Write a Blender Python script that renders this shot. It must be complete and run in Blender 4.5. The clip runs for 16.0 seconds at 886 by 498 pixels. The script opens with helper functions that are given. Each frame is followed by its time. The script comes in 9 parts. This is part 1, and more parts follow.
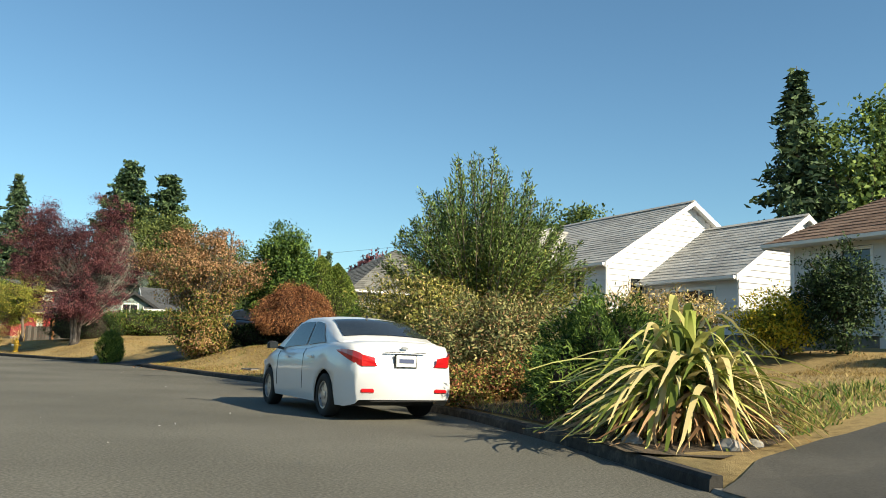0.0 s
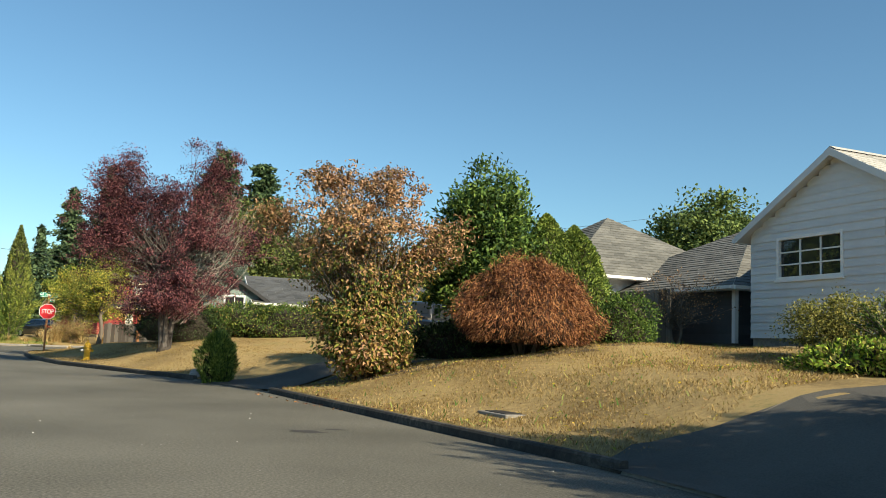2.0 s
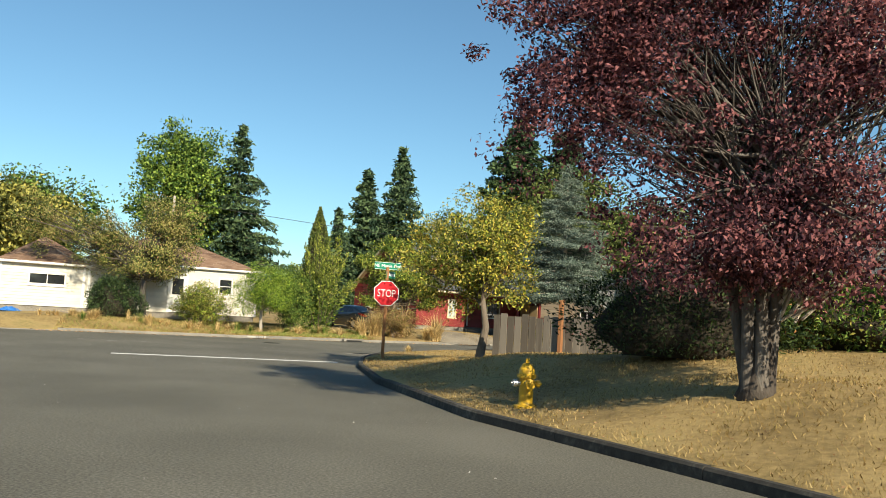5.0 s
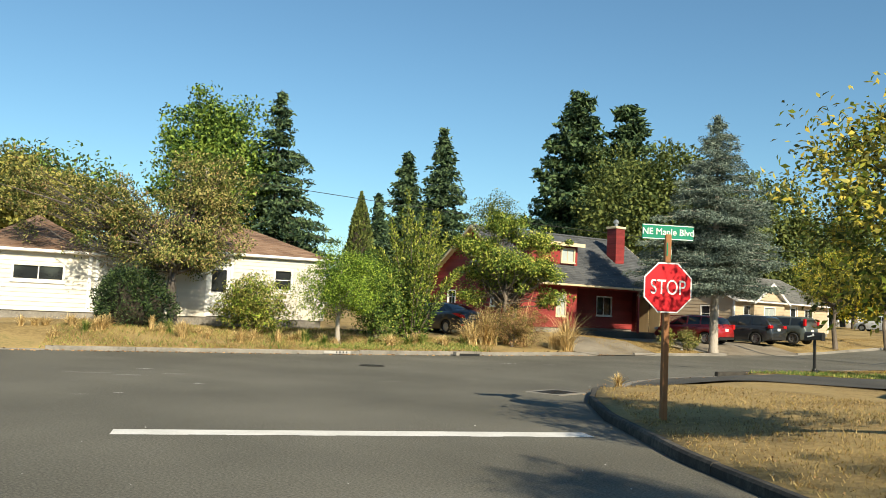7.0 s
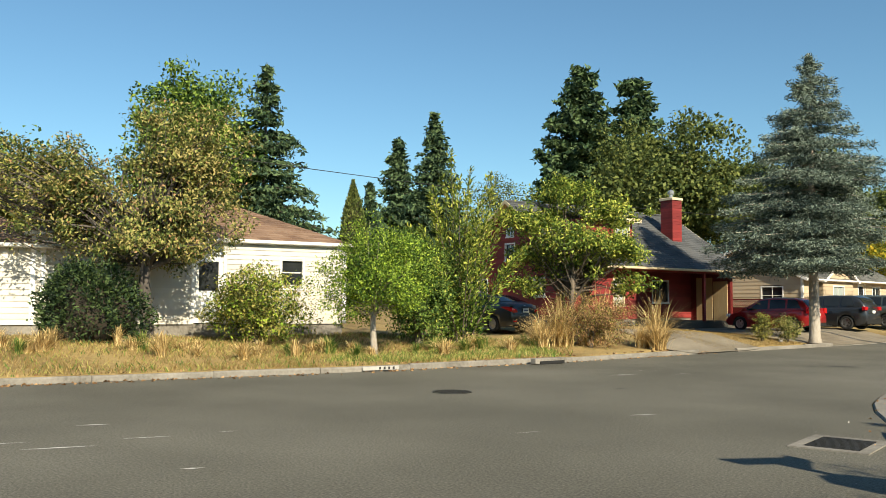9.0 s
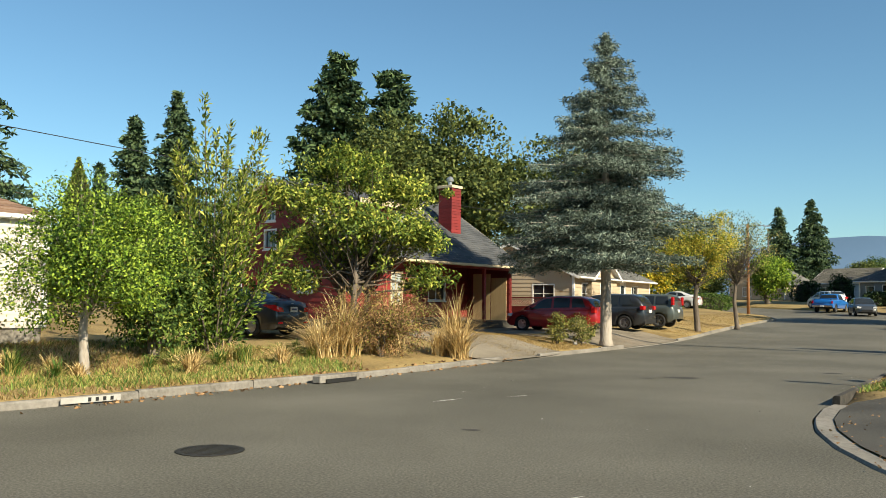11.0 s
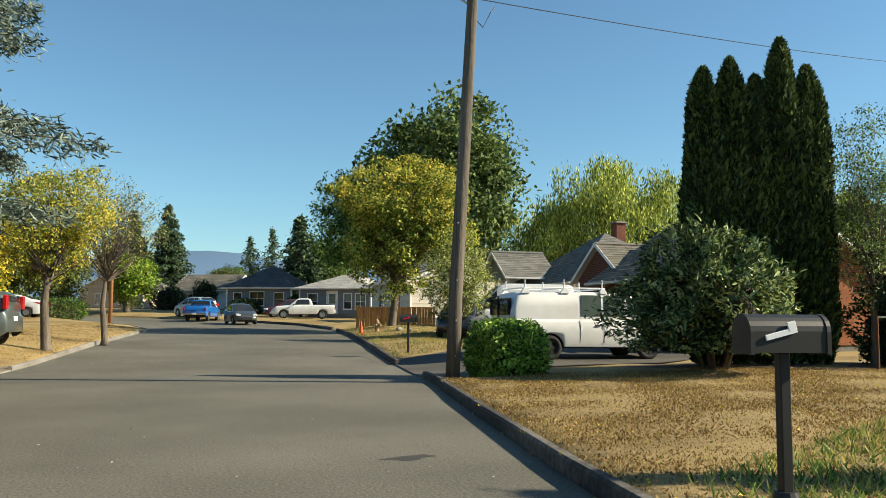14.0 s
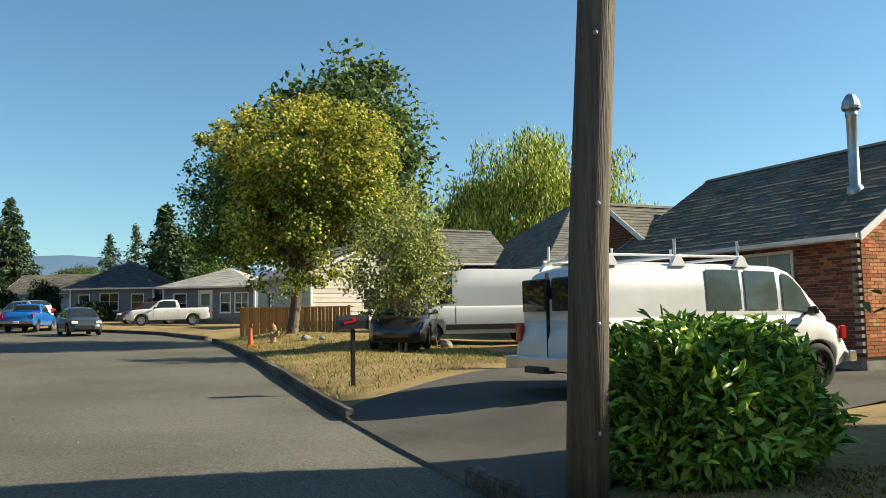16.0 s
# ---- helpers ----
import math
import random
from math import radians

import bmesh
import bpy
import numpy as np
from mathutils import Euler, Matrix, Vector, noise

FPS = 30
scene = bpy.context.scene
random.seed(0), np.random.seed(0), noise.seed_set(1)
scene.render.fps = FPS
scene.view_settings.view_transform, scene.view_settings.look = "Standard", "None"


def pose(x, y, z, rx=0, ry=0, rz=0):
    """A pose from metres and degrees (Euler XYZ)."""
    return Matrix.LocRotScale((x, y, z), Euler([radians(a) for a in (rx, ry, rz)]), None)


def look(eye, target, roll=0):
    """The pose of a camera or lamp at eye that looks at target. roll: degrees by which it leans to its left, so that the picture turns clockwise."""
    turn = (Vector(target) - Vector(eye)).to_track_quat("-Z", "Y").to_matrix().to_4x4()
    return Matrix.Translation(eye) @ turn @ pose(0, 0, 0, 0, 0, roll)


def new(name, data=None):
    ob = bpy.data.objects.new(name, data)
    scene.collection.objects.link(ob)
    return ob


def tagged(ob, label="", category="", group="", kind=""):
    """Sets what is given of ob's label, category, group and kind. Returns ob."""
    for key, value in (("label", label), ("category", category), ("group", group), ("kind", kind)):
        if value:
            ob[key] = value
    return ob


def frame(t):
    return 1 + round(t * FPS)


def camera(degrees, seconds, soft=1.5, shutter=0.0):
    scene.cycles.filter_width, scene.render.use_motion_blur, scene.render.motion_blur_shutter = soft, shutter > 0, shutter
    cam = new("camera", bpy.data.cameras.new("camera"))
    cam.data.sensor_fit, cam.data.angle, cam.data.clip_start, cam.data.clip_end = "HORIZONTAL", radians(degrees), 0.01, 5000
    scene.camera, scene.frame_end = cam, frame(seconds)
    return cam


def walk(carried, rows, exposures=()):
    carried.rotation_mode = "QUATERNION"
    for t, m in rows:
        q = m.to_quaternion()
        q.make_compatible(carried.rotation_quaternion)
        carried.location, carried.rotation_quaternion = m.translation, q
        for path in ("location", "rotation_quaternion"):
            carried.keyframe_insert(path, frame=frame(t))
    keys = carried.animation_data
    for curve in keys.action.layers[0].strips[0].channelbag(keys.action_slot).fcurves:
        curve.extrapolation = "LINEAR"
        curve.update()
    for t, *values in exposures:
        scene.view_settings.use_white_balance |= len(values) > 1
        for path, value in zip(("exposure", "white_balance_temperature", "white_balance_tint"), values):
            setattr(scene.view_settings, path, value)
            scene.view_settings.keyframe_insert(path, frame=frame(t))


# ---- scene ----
cam = camera(55.4, 16.0, soft=0.9)
PATH = [
    (0, (0.728, 3.677, 0.982), (0.59, 5.657, 1.223), 2.1),
    (0.5, (-0.698, 6.845, 1.09), (-0.931, 8.817, 1.328), 2.5),
    (1, (-2.25, 9.918, 1.174), (-2.546, 11.882, 1.408), 2.6),
    (1.5, (-3.934, 13.157, 1.202), (-4.247, 15.119, 1.434), 2.6),
    (2, (-5.595, 16.193, 1.207), (-5.925, 18.152, 1.438), 2.6),
    (2.5, (-7.406, 19.249, 1.259), (-7.766, 21.204, 1.476), 2.5),
    (3, (-9.226, 22.106, 1.34), (-9.666, 24.047, 1.545), 2.8),
    (3.5, (-11.325, 24.931, 1.334), (-11.889, 26.84, 1.53), 3.1),
    (4, (-13.554, 27.625, 1.255), (-14.263, 29.486, 1.443), 3.2),
    (4.5, (-15.819, 30.04, 1.289), (-16.648, 31.851, 1.465), 3.2),
    (5, (-18.416, 32.423, 1.371), (-19.337, 34.19, 1.539), 3.3),
    (5.2, (-19.492, 33.349, 1.38), (-20.44, 35.102, 1.548), 3.4),
    (7.3, (-29.716, 42.895, 1.589), (-30.69, 44.636, 1.732), 2.3),
    (7.5, (-30.562, 43.759, 1.57), (-31.539, 45.498, 1.713), 1.8),
    (8, (-32.134, 45.302, 1.547), (-33.109, 47.043, 1.687), 0.8),
    (8.2, (-32.595, 45.764, 1.54), (-33.567, 47.506, 1.679), 0.5),
    (10.3, (-36.281, 50.226, 1.624), (-36.94, 52.11, 1.745), 0.9),
    (10.5, (-36.523, 50.801, 1.624), (-37.105, 52.711, 1.746), 0.8),
    (11, (-37.118, 52.494, 1.592), (-37.484, 54.456, 1.722), 0.7),
    (11.5, (-37.597, 54.498, 1.54), (-37.71, 56.49, 1.677), 0.6),
    (12, (-37.785, 56.788, 1.493), (-37.628, 58.777, 1.638), 0.4),
    (12.5, (-37.721, 59.187, 1.475), (-37.285, 61.133, 1.626), 0.3),
    (13, (-37.375, 61.734, 1.433), (-36.693, 63.607, 1.592), 0.4),
    (13.5, (-36.819, 64.312, 1.399), (-35.934, 66.098, 1.564), 0.4),
    (14, (-35.848, 67.244, 1.394), (-34.795, 68.936, 1.563), 0.3),
    (14.5, (-34.691, 69.919, 1.413), (-33.532, 71.54, 1.583), 0.0),
    (15, (-33.358, 72.867, 1.419), (-32.117, 74.426, 1.587), -0.6),
    (15.5, (-31.973, 75.863, 1.433), (-30.682, 77.381, 1.6), -0.9),
    (16, (-30.452, 79.202, 1.442), (-29.165, 80.723, 1.613), -1.0),
]
walk(cam, [(t, look(eye, target, roll)) for t, eye, target, roll in PATH], exposures=((0, 0.88), (3, 0.86), (5, 0.8), (8, 0.78), (10.5, 0.8), (12.5, 0.93), (16, 0.96)))

# ---- world and sun ----
SUN_DIR = Vector((0.83, -0.56, 0.62)).normalized()
sky_world = bpy.data.worlds.new("clear_sky")
scene.world = sky_world
sky_world.use_nodes = True
wn = sky_world.node_tree
wn.nodes.clear()
sky = wn.nodes.new("ShaderNodeTexSky")
sky.sky_type = "NISHITA"
sky.sun_disc = False
sky.sun_elevation = math.asin(SUN_DIR.z)
sky.sun_rotation = math.atan2(SUN_DIR.x, SUN_DIR.y)
sky.altitude = 60
sky.air_density = 1.0
sky.dust_density = 0.35
sky.ozone_density = 5.5
bg = wn.nodes.new("ShaderNodeBackground")
bg.inputs["Strength"].default_value = 0.088
wout = wn.nodes.new("ShaderNodeOutputWorld")
tone = wn.nodes.new("ShaderNodeMix")
tone.data_type, tone.blend_type = "RGBA", "MULTIPLY"
tone.inputs[0].default_value = 1.0
tone.inputs[7].default_value = (0.88, 1.0, 0.87, 1)
wn.links.new(sky.outputs[0], tone.inputs[6])
wn.links.new(tone.outputs[2], bg.inputs[0])
wn.links.new(bg.outputs[0], wout.inputs[0])

sun_data = bpy.data.lights.new("sun", "SUN")
sun_data.energy = 5.0
sun_data.angle = radians(0.53)
sun_data.color = (1.0, 0.88, 0.65)
sun = new("sun", sun_data)
sun.matrix_world = look((0, 0, 60), Vector((0, 0, 60)) - SUN_DIR)

# ---- materials ----


def material(name, colors, rough=0.7, scale=6.0, coarse=0.4, bump=0.2, bump_scale=40.0, metal=0.0, spec=0.4,
             island=0.0, objvary=0.0, translucent=0.0, coat=0.0, space="Object", stretch=(1, 1, 1), coarse_amount=0.5,
             bump_distance=0.01, span=(0.32, 0.68)):
    """A procedural surface: colours mixed by fine grain and broad stains, with relief."""
    m = bpy.data.materials.new(name)
    m.use_nodes = True
    nt = m.node_tree
    nt.nodes.clear()
    N, L = nt.nodes.new, nt.links.new
    out = N("ShaderNodeOutputMaterial")
    bs = N("ShaderNodeBsdfPrincipled")
    bs.inputs["Roughness"].default_value = rough
    bs.inputs["Metallic"].default_value = metal
    bs.inputs["Specular IOR Level"].default_value = spec
    if coat:
        bs.inputs["Coat Weight"].default_value = coat
        bs.inputs["Coat Roughness"].default_value = 0.04
    if space == "World":
        geo = N("ShaderNodeNewGeometry")
        vec = geo.outputs["Position"]
    else:
        tc = N("ShaderNodeTexCoord")
        vec = tc.outputs["Object"]
    if stretch != (1, 1, 1):
        mp = N("ShaderNodeMapping")
        mp.inputs["Scale"].default_value = stretch
        L(vec, mp.inputs["Vector"])
        vec = mp.outputs["Vector"]
    fine = N("ShaderNodeTexNoise")
    fine.inputs["Scale"].default_value = scale
    fine.inputs["Detail"].default_value = 6
    fine.inputs["Roughness"].default_value = 0.65
    L(vec, fine.inputs["Vector"])
    broad = N("ShaderNodeTexNoise")
    broad.inputs["Scale"].default_value = coarse
    broad.inputs["Detail"].default_value = 3
    L(vec, broad.inputs["Vector"])
    ramp = N("ShaderNodeValToRGB")
    ramp.color_ramp.elements[0].position = span[0]
    ramp.color_ramp.elements[1].position = span[1]
    cols = [tuple(c) + (1,) for c in colors]
    ramp.color_ramp.elements[0].color = cols[0]
    ramp.color_ramp.elements[1].color = cols[-1]
    for k, c in enumerate(cols[1:-1]):
        e = ramp.color_ramp.elements.new(span[0] + (span[1] - span[0]) * (k + 1) / (len(cols) - 1))
        e.color = c
    mixv = N("ShaderNodeMix")
    mixv.data_type = "FLOAT"
    mixv.inputs[0].default_value = coarse_amount
    L(fine.outputs["Fac"], mixv.inputs[2])
    L(broad.outputs["Fac"], mixv.inputs[3])
    fac = mixv.outputs[0]
    for amount, kind in ((island, "island"), (objvary, "object")):
        if amount:
            if kind == "island":
                g2 = N("ShaderNodeNewGeometry")
                rnd = g2.outputs["Random Per Island"]
            else:
                g2 = N("ShaderNodeObjectInfo")
                rnd = g2.outputs["Random"]
            sub = N("ShaderNodeMath")
            sub.operation = "MULTIPLY_ADD"
            sub.inputs[1].default_value = amount
            sub.inputs[2].default_value = -amount / 2
            L(rnd, sub.inputs[0])
            add = N("ShaderNodeMath")
            add.operation = "ADD"
            L(fac, add.inputs[0])
            L(sub.outputs[0], add.inputs[1])
            fac = add.outputs[0]
    L(fac, ramp.inputs["Fac"])
    L(ramp.outputs["Color"], bs.inputs["Base Color"])
    if bump:
        bn = N("ShaderNodeTexNoise")
        bn.inputs["Scale"].default_value = bump_scale
        bn.inputs["Detail"].default_value = 4
        L(vec, bn.inputs["Vector"])
        b = N("ShaderNodeBump")
        b.inputs["Strength"].default_value = bump
        b.inputs["Distance"].default_value = bump_distance
        L(bn.outputs["Fac"], b.inputs["Height"])
        L(b.outputs["Normal"], bs.inputs["Normal"])
    shader = bs.outputs[0]
    if translucent:
        tr = N("ShaderNodeBsdfTranslucent")
        L(ramp.outputs["Color"], tr.inputs["Color"])
        mx = N("ShaderNodeMixShader")
        mx.inputs[0].default_value = translucent
        L(bs.outputs[0], mx.inputs[1])
        L(tr.outputs[0], mx.inputs[2])
        shader = mx.outputs[0]
    L(shader, out.inputs["Surface"])
    return m


def leafmat(name, *colors, tr=0.25, rough=0.65, spec=0.18):
    return material(name, [tuple(min(0.85, 1.2 * v) for v in c) for c in colors], rough=rough, scale=0.5, coarse=0.25, bump=0, island=0.75, translucent=tr, spec=spec, coarse_amount=0.5)


def paint(name, c, rough=0.5, metal=0.0, dirt=0.12, **k):
    d = tuple(v * (1 - dirt) for v in c)
    return material(name, (d, c), rough=rough, metal=metal, scale=3.0, coarse=0.7, bump=k.pop("bump", 0.05), **k)


M_ASPHALT = material("asphalt", ((0.06, 0.057, 0.045), (0.116, 0.11, 0.088), (0.185, 0.176, 0.145)), rough=0.85, scale=38, coarse=0.3, bump=0.6, bump_scale=160, space="World", coarse_amount=0.25, span=(0.38, 0.62), spec=0.3)
M_DRIVE = material("driveway_asphalt", ((0.05, 0.047, 0.04), (0.1, 0.094, 0.08)), rough=0.85, scale=45, coarse=0.5, bump=0.5, bump_scale=120, space="World", spec=0.3, span=(0.38, 0.62))
M_GRAVEL = material("gravel", ((0.11, 0.092, 0.065), (0.23, 0.195, 0.145), (0.33, 0.29, 0.225)), rough=0.95, scale=30, coarse=0.8, bump=0.9, bump_scale=45, space="World", bump_distance=0.03)
M_CONCRETE = material("kerb_concrete", ((0.1, 0.092, 0.078), (0.2, 0.185, 0.16), (0.28, 0.26, 0.23)), rough=0.9, scale=12, coarse=0.9, bump=0.4, bump_scale=60, space="World")
# grey kerb taken near black, for stains and the shade on its face
M_KERB_DARK = material("stained_shaded_kerb", ((0.014, 0.013, 0.012), (0.04, 0.037, 0.032), (0.13, 0.116, 0.094)), rough=0.95, scale=9, coarse=0.6, bump=0.5, bump_scale=50, space="World")
# worn concrete darkened all over for the shade on the road-side face
M_KERB_WORN_SHADED = material("worn_shaded_kerb", ((0.018, 0.017, 0.015), (0.06, 0.055, 0.047), (0.18, 0.163, 0.138)), rough=0.92, scale=9, coarse=0.5, bump=0.5, bump_scale=50, space="World")
M_GROUND = material("dry_lawn", ((0.13, 0.088, 0.034), (0.225, 0.158, 0.06), (0.33, 0.238, 0.098), (0.2, 0.168, 0.055)), rough=0.95, scale=9, coarse=0.5, bump=0.7, bump_scale=60, space="World", bump_distance=0.025, coarse_amount=0.55)
M_SOIL = material("shaded_mulch_soil", ((0.03, 0.022, 0.014), (0.08, 0.058, 0.035), (0.15, 0.11, 0.065)), rough=0.95, scale=18, coarse=1.2, bump=0.9, bump_scale=50, space="World", bump_distance=0.03)
M_LINE = material("road_line_white", ((0.5, 0.49, 0.46), (0.72, 0.71, 0.68)), rough=0.8, scale=25, coarse=2, bump=0.2, space="World")
M_PATCH = material("road_patch", ((0.035, 0.033, 0.03), (0.05, 0.047, 0.043)), rough=0.85, scale=40, bump=0.4, bump_scale=120, space="World")
M_IRON = material("cast_iron", ((0.03, 0.028, 0.026), (0.075, 0.07, 0.062)), rough=0.6, metal=0.6, scale=20, bump=0.3)

M_BARK = material("bark", ((0.05, 0.04, 0.03), (0.13, 0.105, 0.08), (0.2, 0.17, 0.14)), rough=0.95, scale=14, coarse=2, bump=0.9, bump_scale=18, bump_distance=0.03, stretch=(1, 1, 0.3))
# near-black heart of bushes: shade between the inner twigs, put into colour
M_CORE_SHADE = material("inner_shade", ((0.012, 0.01, 0.007), (0.03, 0.024, 0.016), (0.055, 0.045, 0.03)), rough=0.95, scale=9, coarse=2, bump=0.9, bump_scale=14, bump_distance=0.05)
M_BARK_DARK = material("dark_bark", ((0.018, 0.014, 0.012), (0.045, 0.036, 0.03), (0.085, 0.072, 0.06)), rough=0.95, scale=14, coarse=2, bump=0.9, bump_scale=18, bump_distance=0.03, stretch=(1, 1, 0.3))
M_BARK_GREY = material("grey_bark", ((0.035, 0.03, 0.026), (0.095, 0.082, 0.072), (0.19, 0.17, 0.15)), rough=0.95, scale=14, coarse=2, bump=0.9, bump_scale=18, bump_distance=0.03, stretch=(1, 1, 0.3))
M_BARK_PALE = material("pale_bark", ((0.16, 0.13, 0.1), (0.36, 0.32, 0.27), (0.45, 0.41, 0.36)), rough=0.95, scale=14, coarse=2, bump=0.8, bump_scale=18, bump_distance=0.02, stretch=(1, 1, 0.3))
M_PURPLE = leafmat("purple_plum_leaf", (0.03, 0.0135, 0.02), (0.1, 0.034, 0.043), (0.225, 0.088, 0.09), tr=0.28)
M_ORANGE = leafmat("autumn_dogwood_leaf", (0.11, 0.08, 0.034), (0.28, 0.165, 0.075), (0.46, 0.275, 0.155), (0.38, 0.225, 0.12), tr=0.3)
M_ORANGE_LOW = leafmat("turning_green_leaf", (0.05, 0.075, 0.018), (0.14, 0.18, 0.032), (0.3, 0.26, 0.06), (0.26, 0.16, 0.06))
M_RED = leafmat("laceleaf_maple_leaf", (0.05, 0.022, 0.014), (0.18, 0.07, 0.032), (0.38, 0.18, 0.075), tr=0.2)
M_GREEN = leafmat("green_leaf", (0.027, 0.056, 0.015), (0.07, 0.13, 0.027), (0.15, 0.22, 0.045))
M_LIME = leafmat("lime_green_leaf", (0.065, 0.098, 0.018), (0.205, 0.275, 0.04), (0.42, 0.43, 0.085), tr=0.3)
M_BRIGHT = leafmat("fresh_green_leaf", (0.05, 0.1, 0.014), (0.16, 0.27, 0.028), (0.31, 0.41, 0.05), tr=0.28)
M_OLIVE = leafmat("olive_leaf", (0.0675, 0.075, 0.021), (0.18, 0.188, 0.045), (0.33, 0.3, 0.075))
M_APPLE = leafmat("fruit_tree_leaf", (0.05, 0.07, 0.02), (0.14, 0.17, 0.04), (0.26, 0.27, 0.075), (0.34, 0.29, 0.11))
M_WILLOWLEAF = leafmat("grey_green_leaf", (0.04, 0.07, 0.022), (0.11, 0.17, 0.05), (0.23, 0.31, 0.085))
# dark leaves; on the shaded hedge and shrubs the dark stands for shade
M_DARK = leafmat("dark_and_shaded_leaf", (0.01, 0.02, 0.01), (0.024, 0.048, 0.018), (0.06, 0.092, 0.03), tr=0.1)
M_BIRCH = leafmat("birch_leaf", (0.1, 0.13, 0.035), (0.25, 0.3, 0.08), (0.44, 0.45, 0.16), tr=0.4)
M_YEW = leafmat("yew_needles", (0.02, 0.042, 0.014), (0.055, 0.1, 0.027), (0.14, 0.2, 0.05), tr=0.1)
M_SPRUCE = leafmat("blue_spruce_needles", (0.042, 0.06, 0.048), (0.11, 0.148, 0.12), (0.19, 0.238, 0.19), tr=0.12)
M_FIR = leafmat("fir_needles", (0.015, 0.033, 0.018), (0.042, 0.075, 0.039), (0.09, 0.135, 0.06), tr=0.1)
M_TOPIARY = leafmat("dwarf_spruce_needles", (0.05, 0.085, 0.018), (0.13, 0.19, 0.036), (0.26, 0.32, 0.065), tr=0.15)
M_ARB = leafmat("arborvitae_leaf", (0.016, 0.03, 0.012), (0.045, 0.075, 0.025), (0.11, 0.15, 0.045), tr=0.1)
M_WEEP = leafmat("weeping_willow_leaf", (0.1, 0.14, 0.028), (0.25, 0.31, 0.055), (0.42, 0.46, 0.1))
M_STREET = leafmat("street_maple_leaf", (0.09, 0.125, 0.022), (0.24, 0.3, 0.042), (0.4, 0.41, 0.058), (0.52, 0.41, 0.07), tr=0.35)
M_FARLEAF = leafmat("far_tree_leaf", (0.042, 0.062, 0.019), (0.09, 0.12, 0.032), (0.155, 0.18, 0.05))
M_DEEPGREEN = leafmat("deep_green_leaf", (0.036, 0.062, 0.02), (0.08, 0.125, 0.036), (0.145, 0.195, 0.055))
M_MAPLE = leafmat("turning_maple_leaf", (0.12, 0.15, 0.022), (0.4, 0.4, 0.042), (0.6, 0.45, 0.045), tr=0.35)
M_LAUREL = leafmat("laurel_leaf", (0.06, 0.13, 0.02), (0.2, 0.36, 0.05), (0.38, 0.52, 0.1), tr=0.25, rough=0.4, spec=0.45)
M_RHODO = leafmat("rhododendron_leaf", (0.03, 0.055, 0.02), (0.12, 0.18, 0.058), (0.36, 0.42, 0.17), tr=0.2, rough=0.42, spec=0.32)
M_STRAW = leafmat("dry_straw", (0.275, 0.188, 0.075), (0.525, 0.388, 0.175), (0.688, 0.537, 0.275))
M_LAWN_BLADE = leafmat("dry_grass_blade", (0.16, 0.104, 0.036), (0.25, 0.17, 0.06), (0.21, 0.17, 0.052), (0.32, 0.225, 0.088), (0.38, 0.28, 0.125))
M_LAWN_BROWN = leafmat("brown_grass_blade", (0.125, 0.076, 0.025), (0.2, 0.13, 0.042), (0.17, 0.132, 0.038), (0.255, 0.168, 0.058), (0.31, 0.22, 0.087))
M_WEED = leafmat("green_grass_blade", (0.0625, 0.125, 0.025), (0.175, 0.25, 0.05), (0.375, 0.338, 0.112))
M_FLAX = leafmat("flax_blade", (0.09, 0.12, 0.022), (0.27, 0.31, 0.06), (0.55, 0.52, 0.17), (0.3, 0.3, 0.09), (0.5, 0.42, 0.2))
M_BROWNLEAF = leafmat("withered_leaf", (0.112, 0.0625, 0.0312), (0.25, 0.15, 0.075), (0.4, 0.25, 0.125))
M_MIDGREEN = leafmat("mid_green_leaf", (0.03, 0.065, 0.014), (0.1, 0.17, 0.03), (0.22, 0.3, 0.055))
M_PINE = leafmat("pine_needles", (0.014, 0.032, 0.016), (0.04, 0.076, 0.033), (0.09, 0.135, 0.055), tr=0.1)
M_CHIP = material("pale_chips", ((0.25, 0.24, 0.22), (0.5, 0.49, 0.46)), rough=0.9, scale=4, bump=0)
M_FLOWER = leafmat("sedum_flower", (0.25, 0.0875, 0.05), (0.525, 0.213, 0.112), (0.375, 0.375, 0.1))
M_SILVER = leafmat("silver_leaf", (0.08, 0.095, 0.035), (0.18, 0.195, 0.07), (0.32, 0.3, 0.13))

M_SIDING_W = paint("white_siding", (0.62, 0.63, 0.64), rough=0.55, dirt=0.14, objvary=0.4)
M_SIDING_CREAM = paint("cream_white_siding", (0.6, 0.57, 0.5), rough=0.6, dirt=0.16, objvary=0.4)
M_SIDING_RED = paint("barn_red_siding", (0.25, 0.03, 0.028), rough=0.6, dirt=0.35, objvary=0.5)
M_SIDING_TAN = paint("tan_siding", (0.5, 0.4, 0.28), rough=0.65, dirt=0.15, objvary=0.4)
M_SIDING_GREEN = paint("sage_green_siding", (0.2, 0.27, 0.24), rough=0.6, dirt=0.15, objvary=0.4)
# siding this dark only because the shade on the wall is in its colour
M_SIDING_SHADED = paint("shade_dark_siding", (0.06, 0.065, 0.07), rough=0.7, dirt=0.3, objvary=0.5)
# blue-grey siding, darkened for the shade on the far house fronts
M_SIDING_GREY = paint("shaded_blue_grey_siding", (0.17, 0.195, 0.22), rough=0.6, dirt=0.2, objvary=0.4)
M_TRIM = paint("white_trim", (0.8, 0.79, 0.77), rough=0.5)
M_TRIM_TAN = paint("cream_trim", (0.66, 0.55, 0.36), rough=0.55)
M_PLY = material("raw_plywood", ((0.56, 0.4, 0.21), (0.7, 0.53, 0.3)), rough=0.75, scale=5, coarse=0.8, bump=0.1, stretch=(4, 4, 0.4))
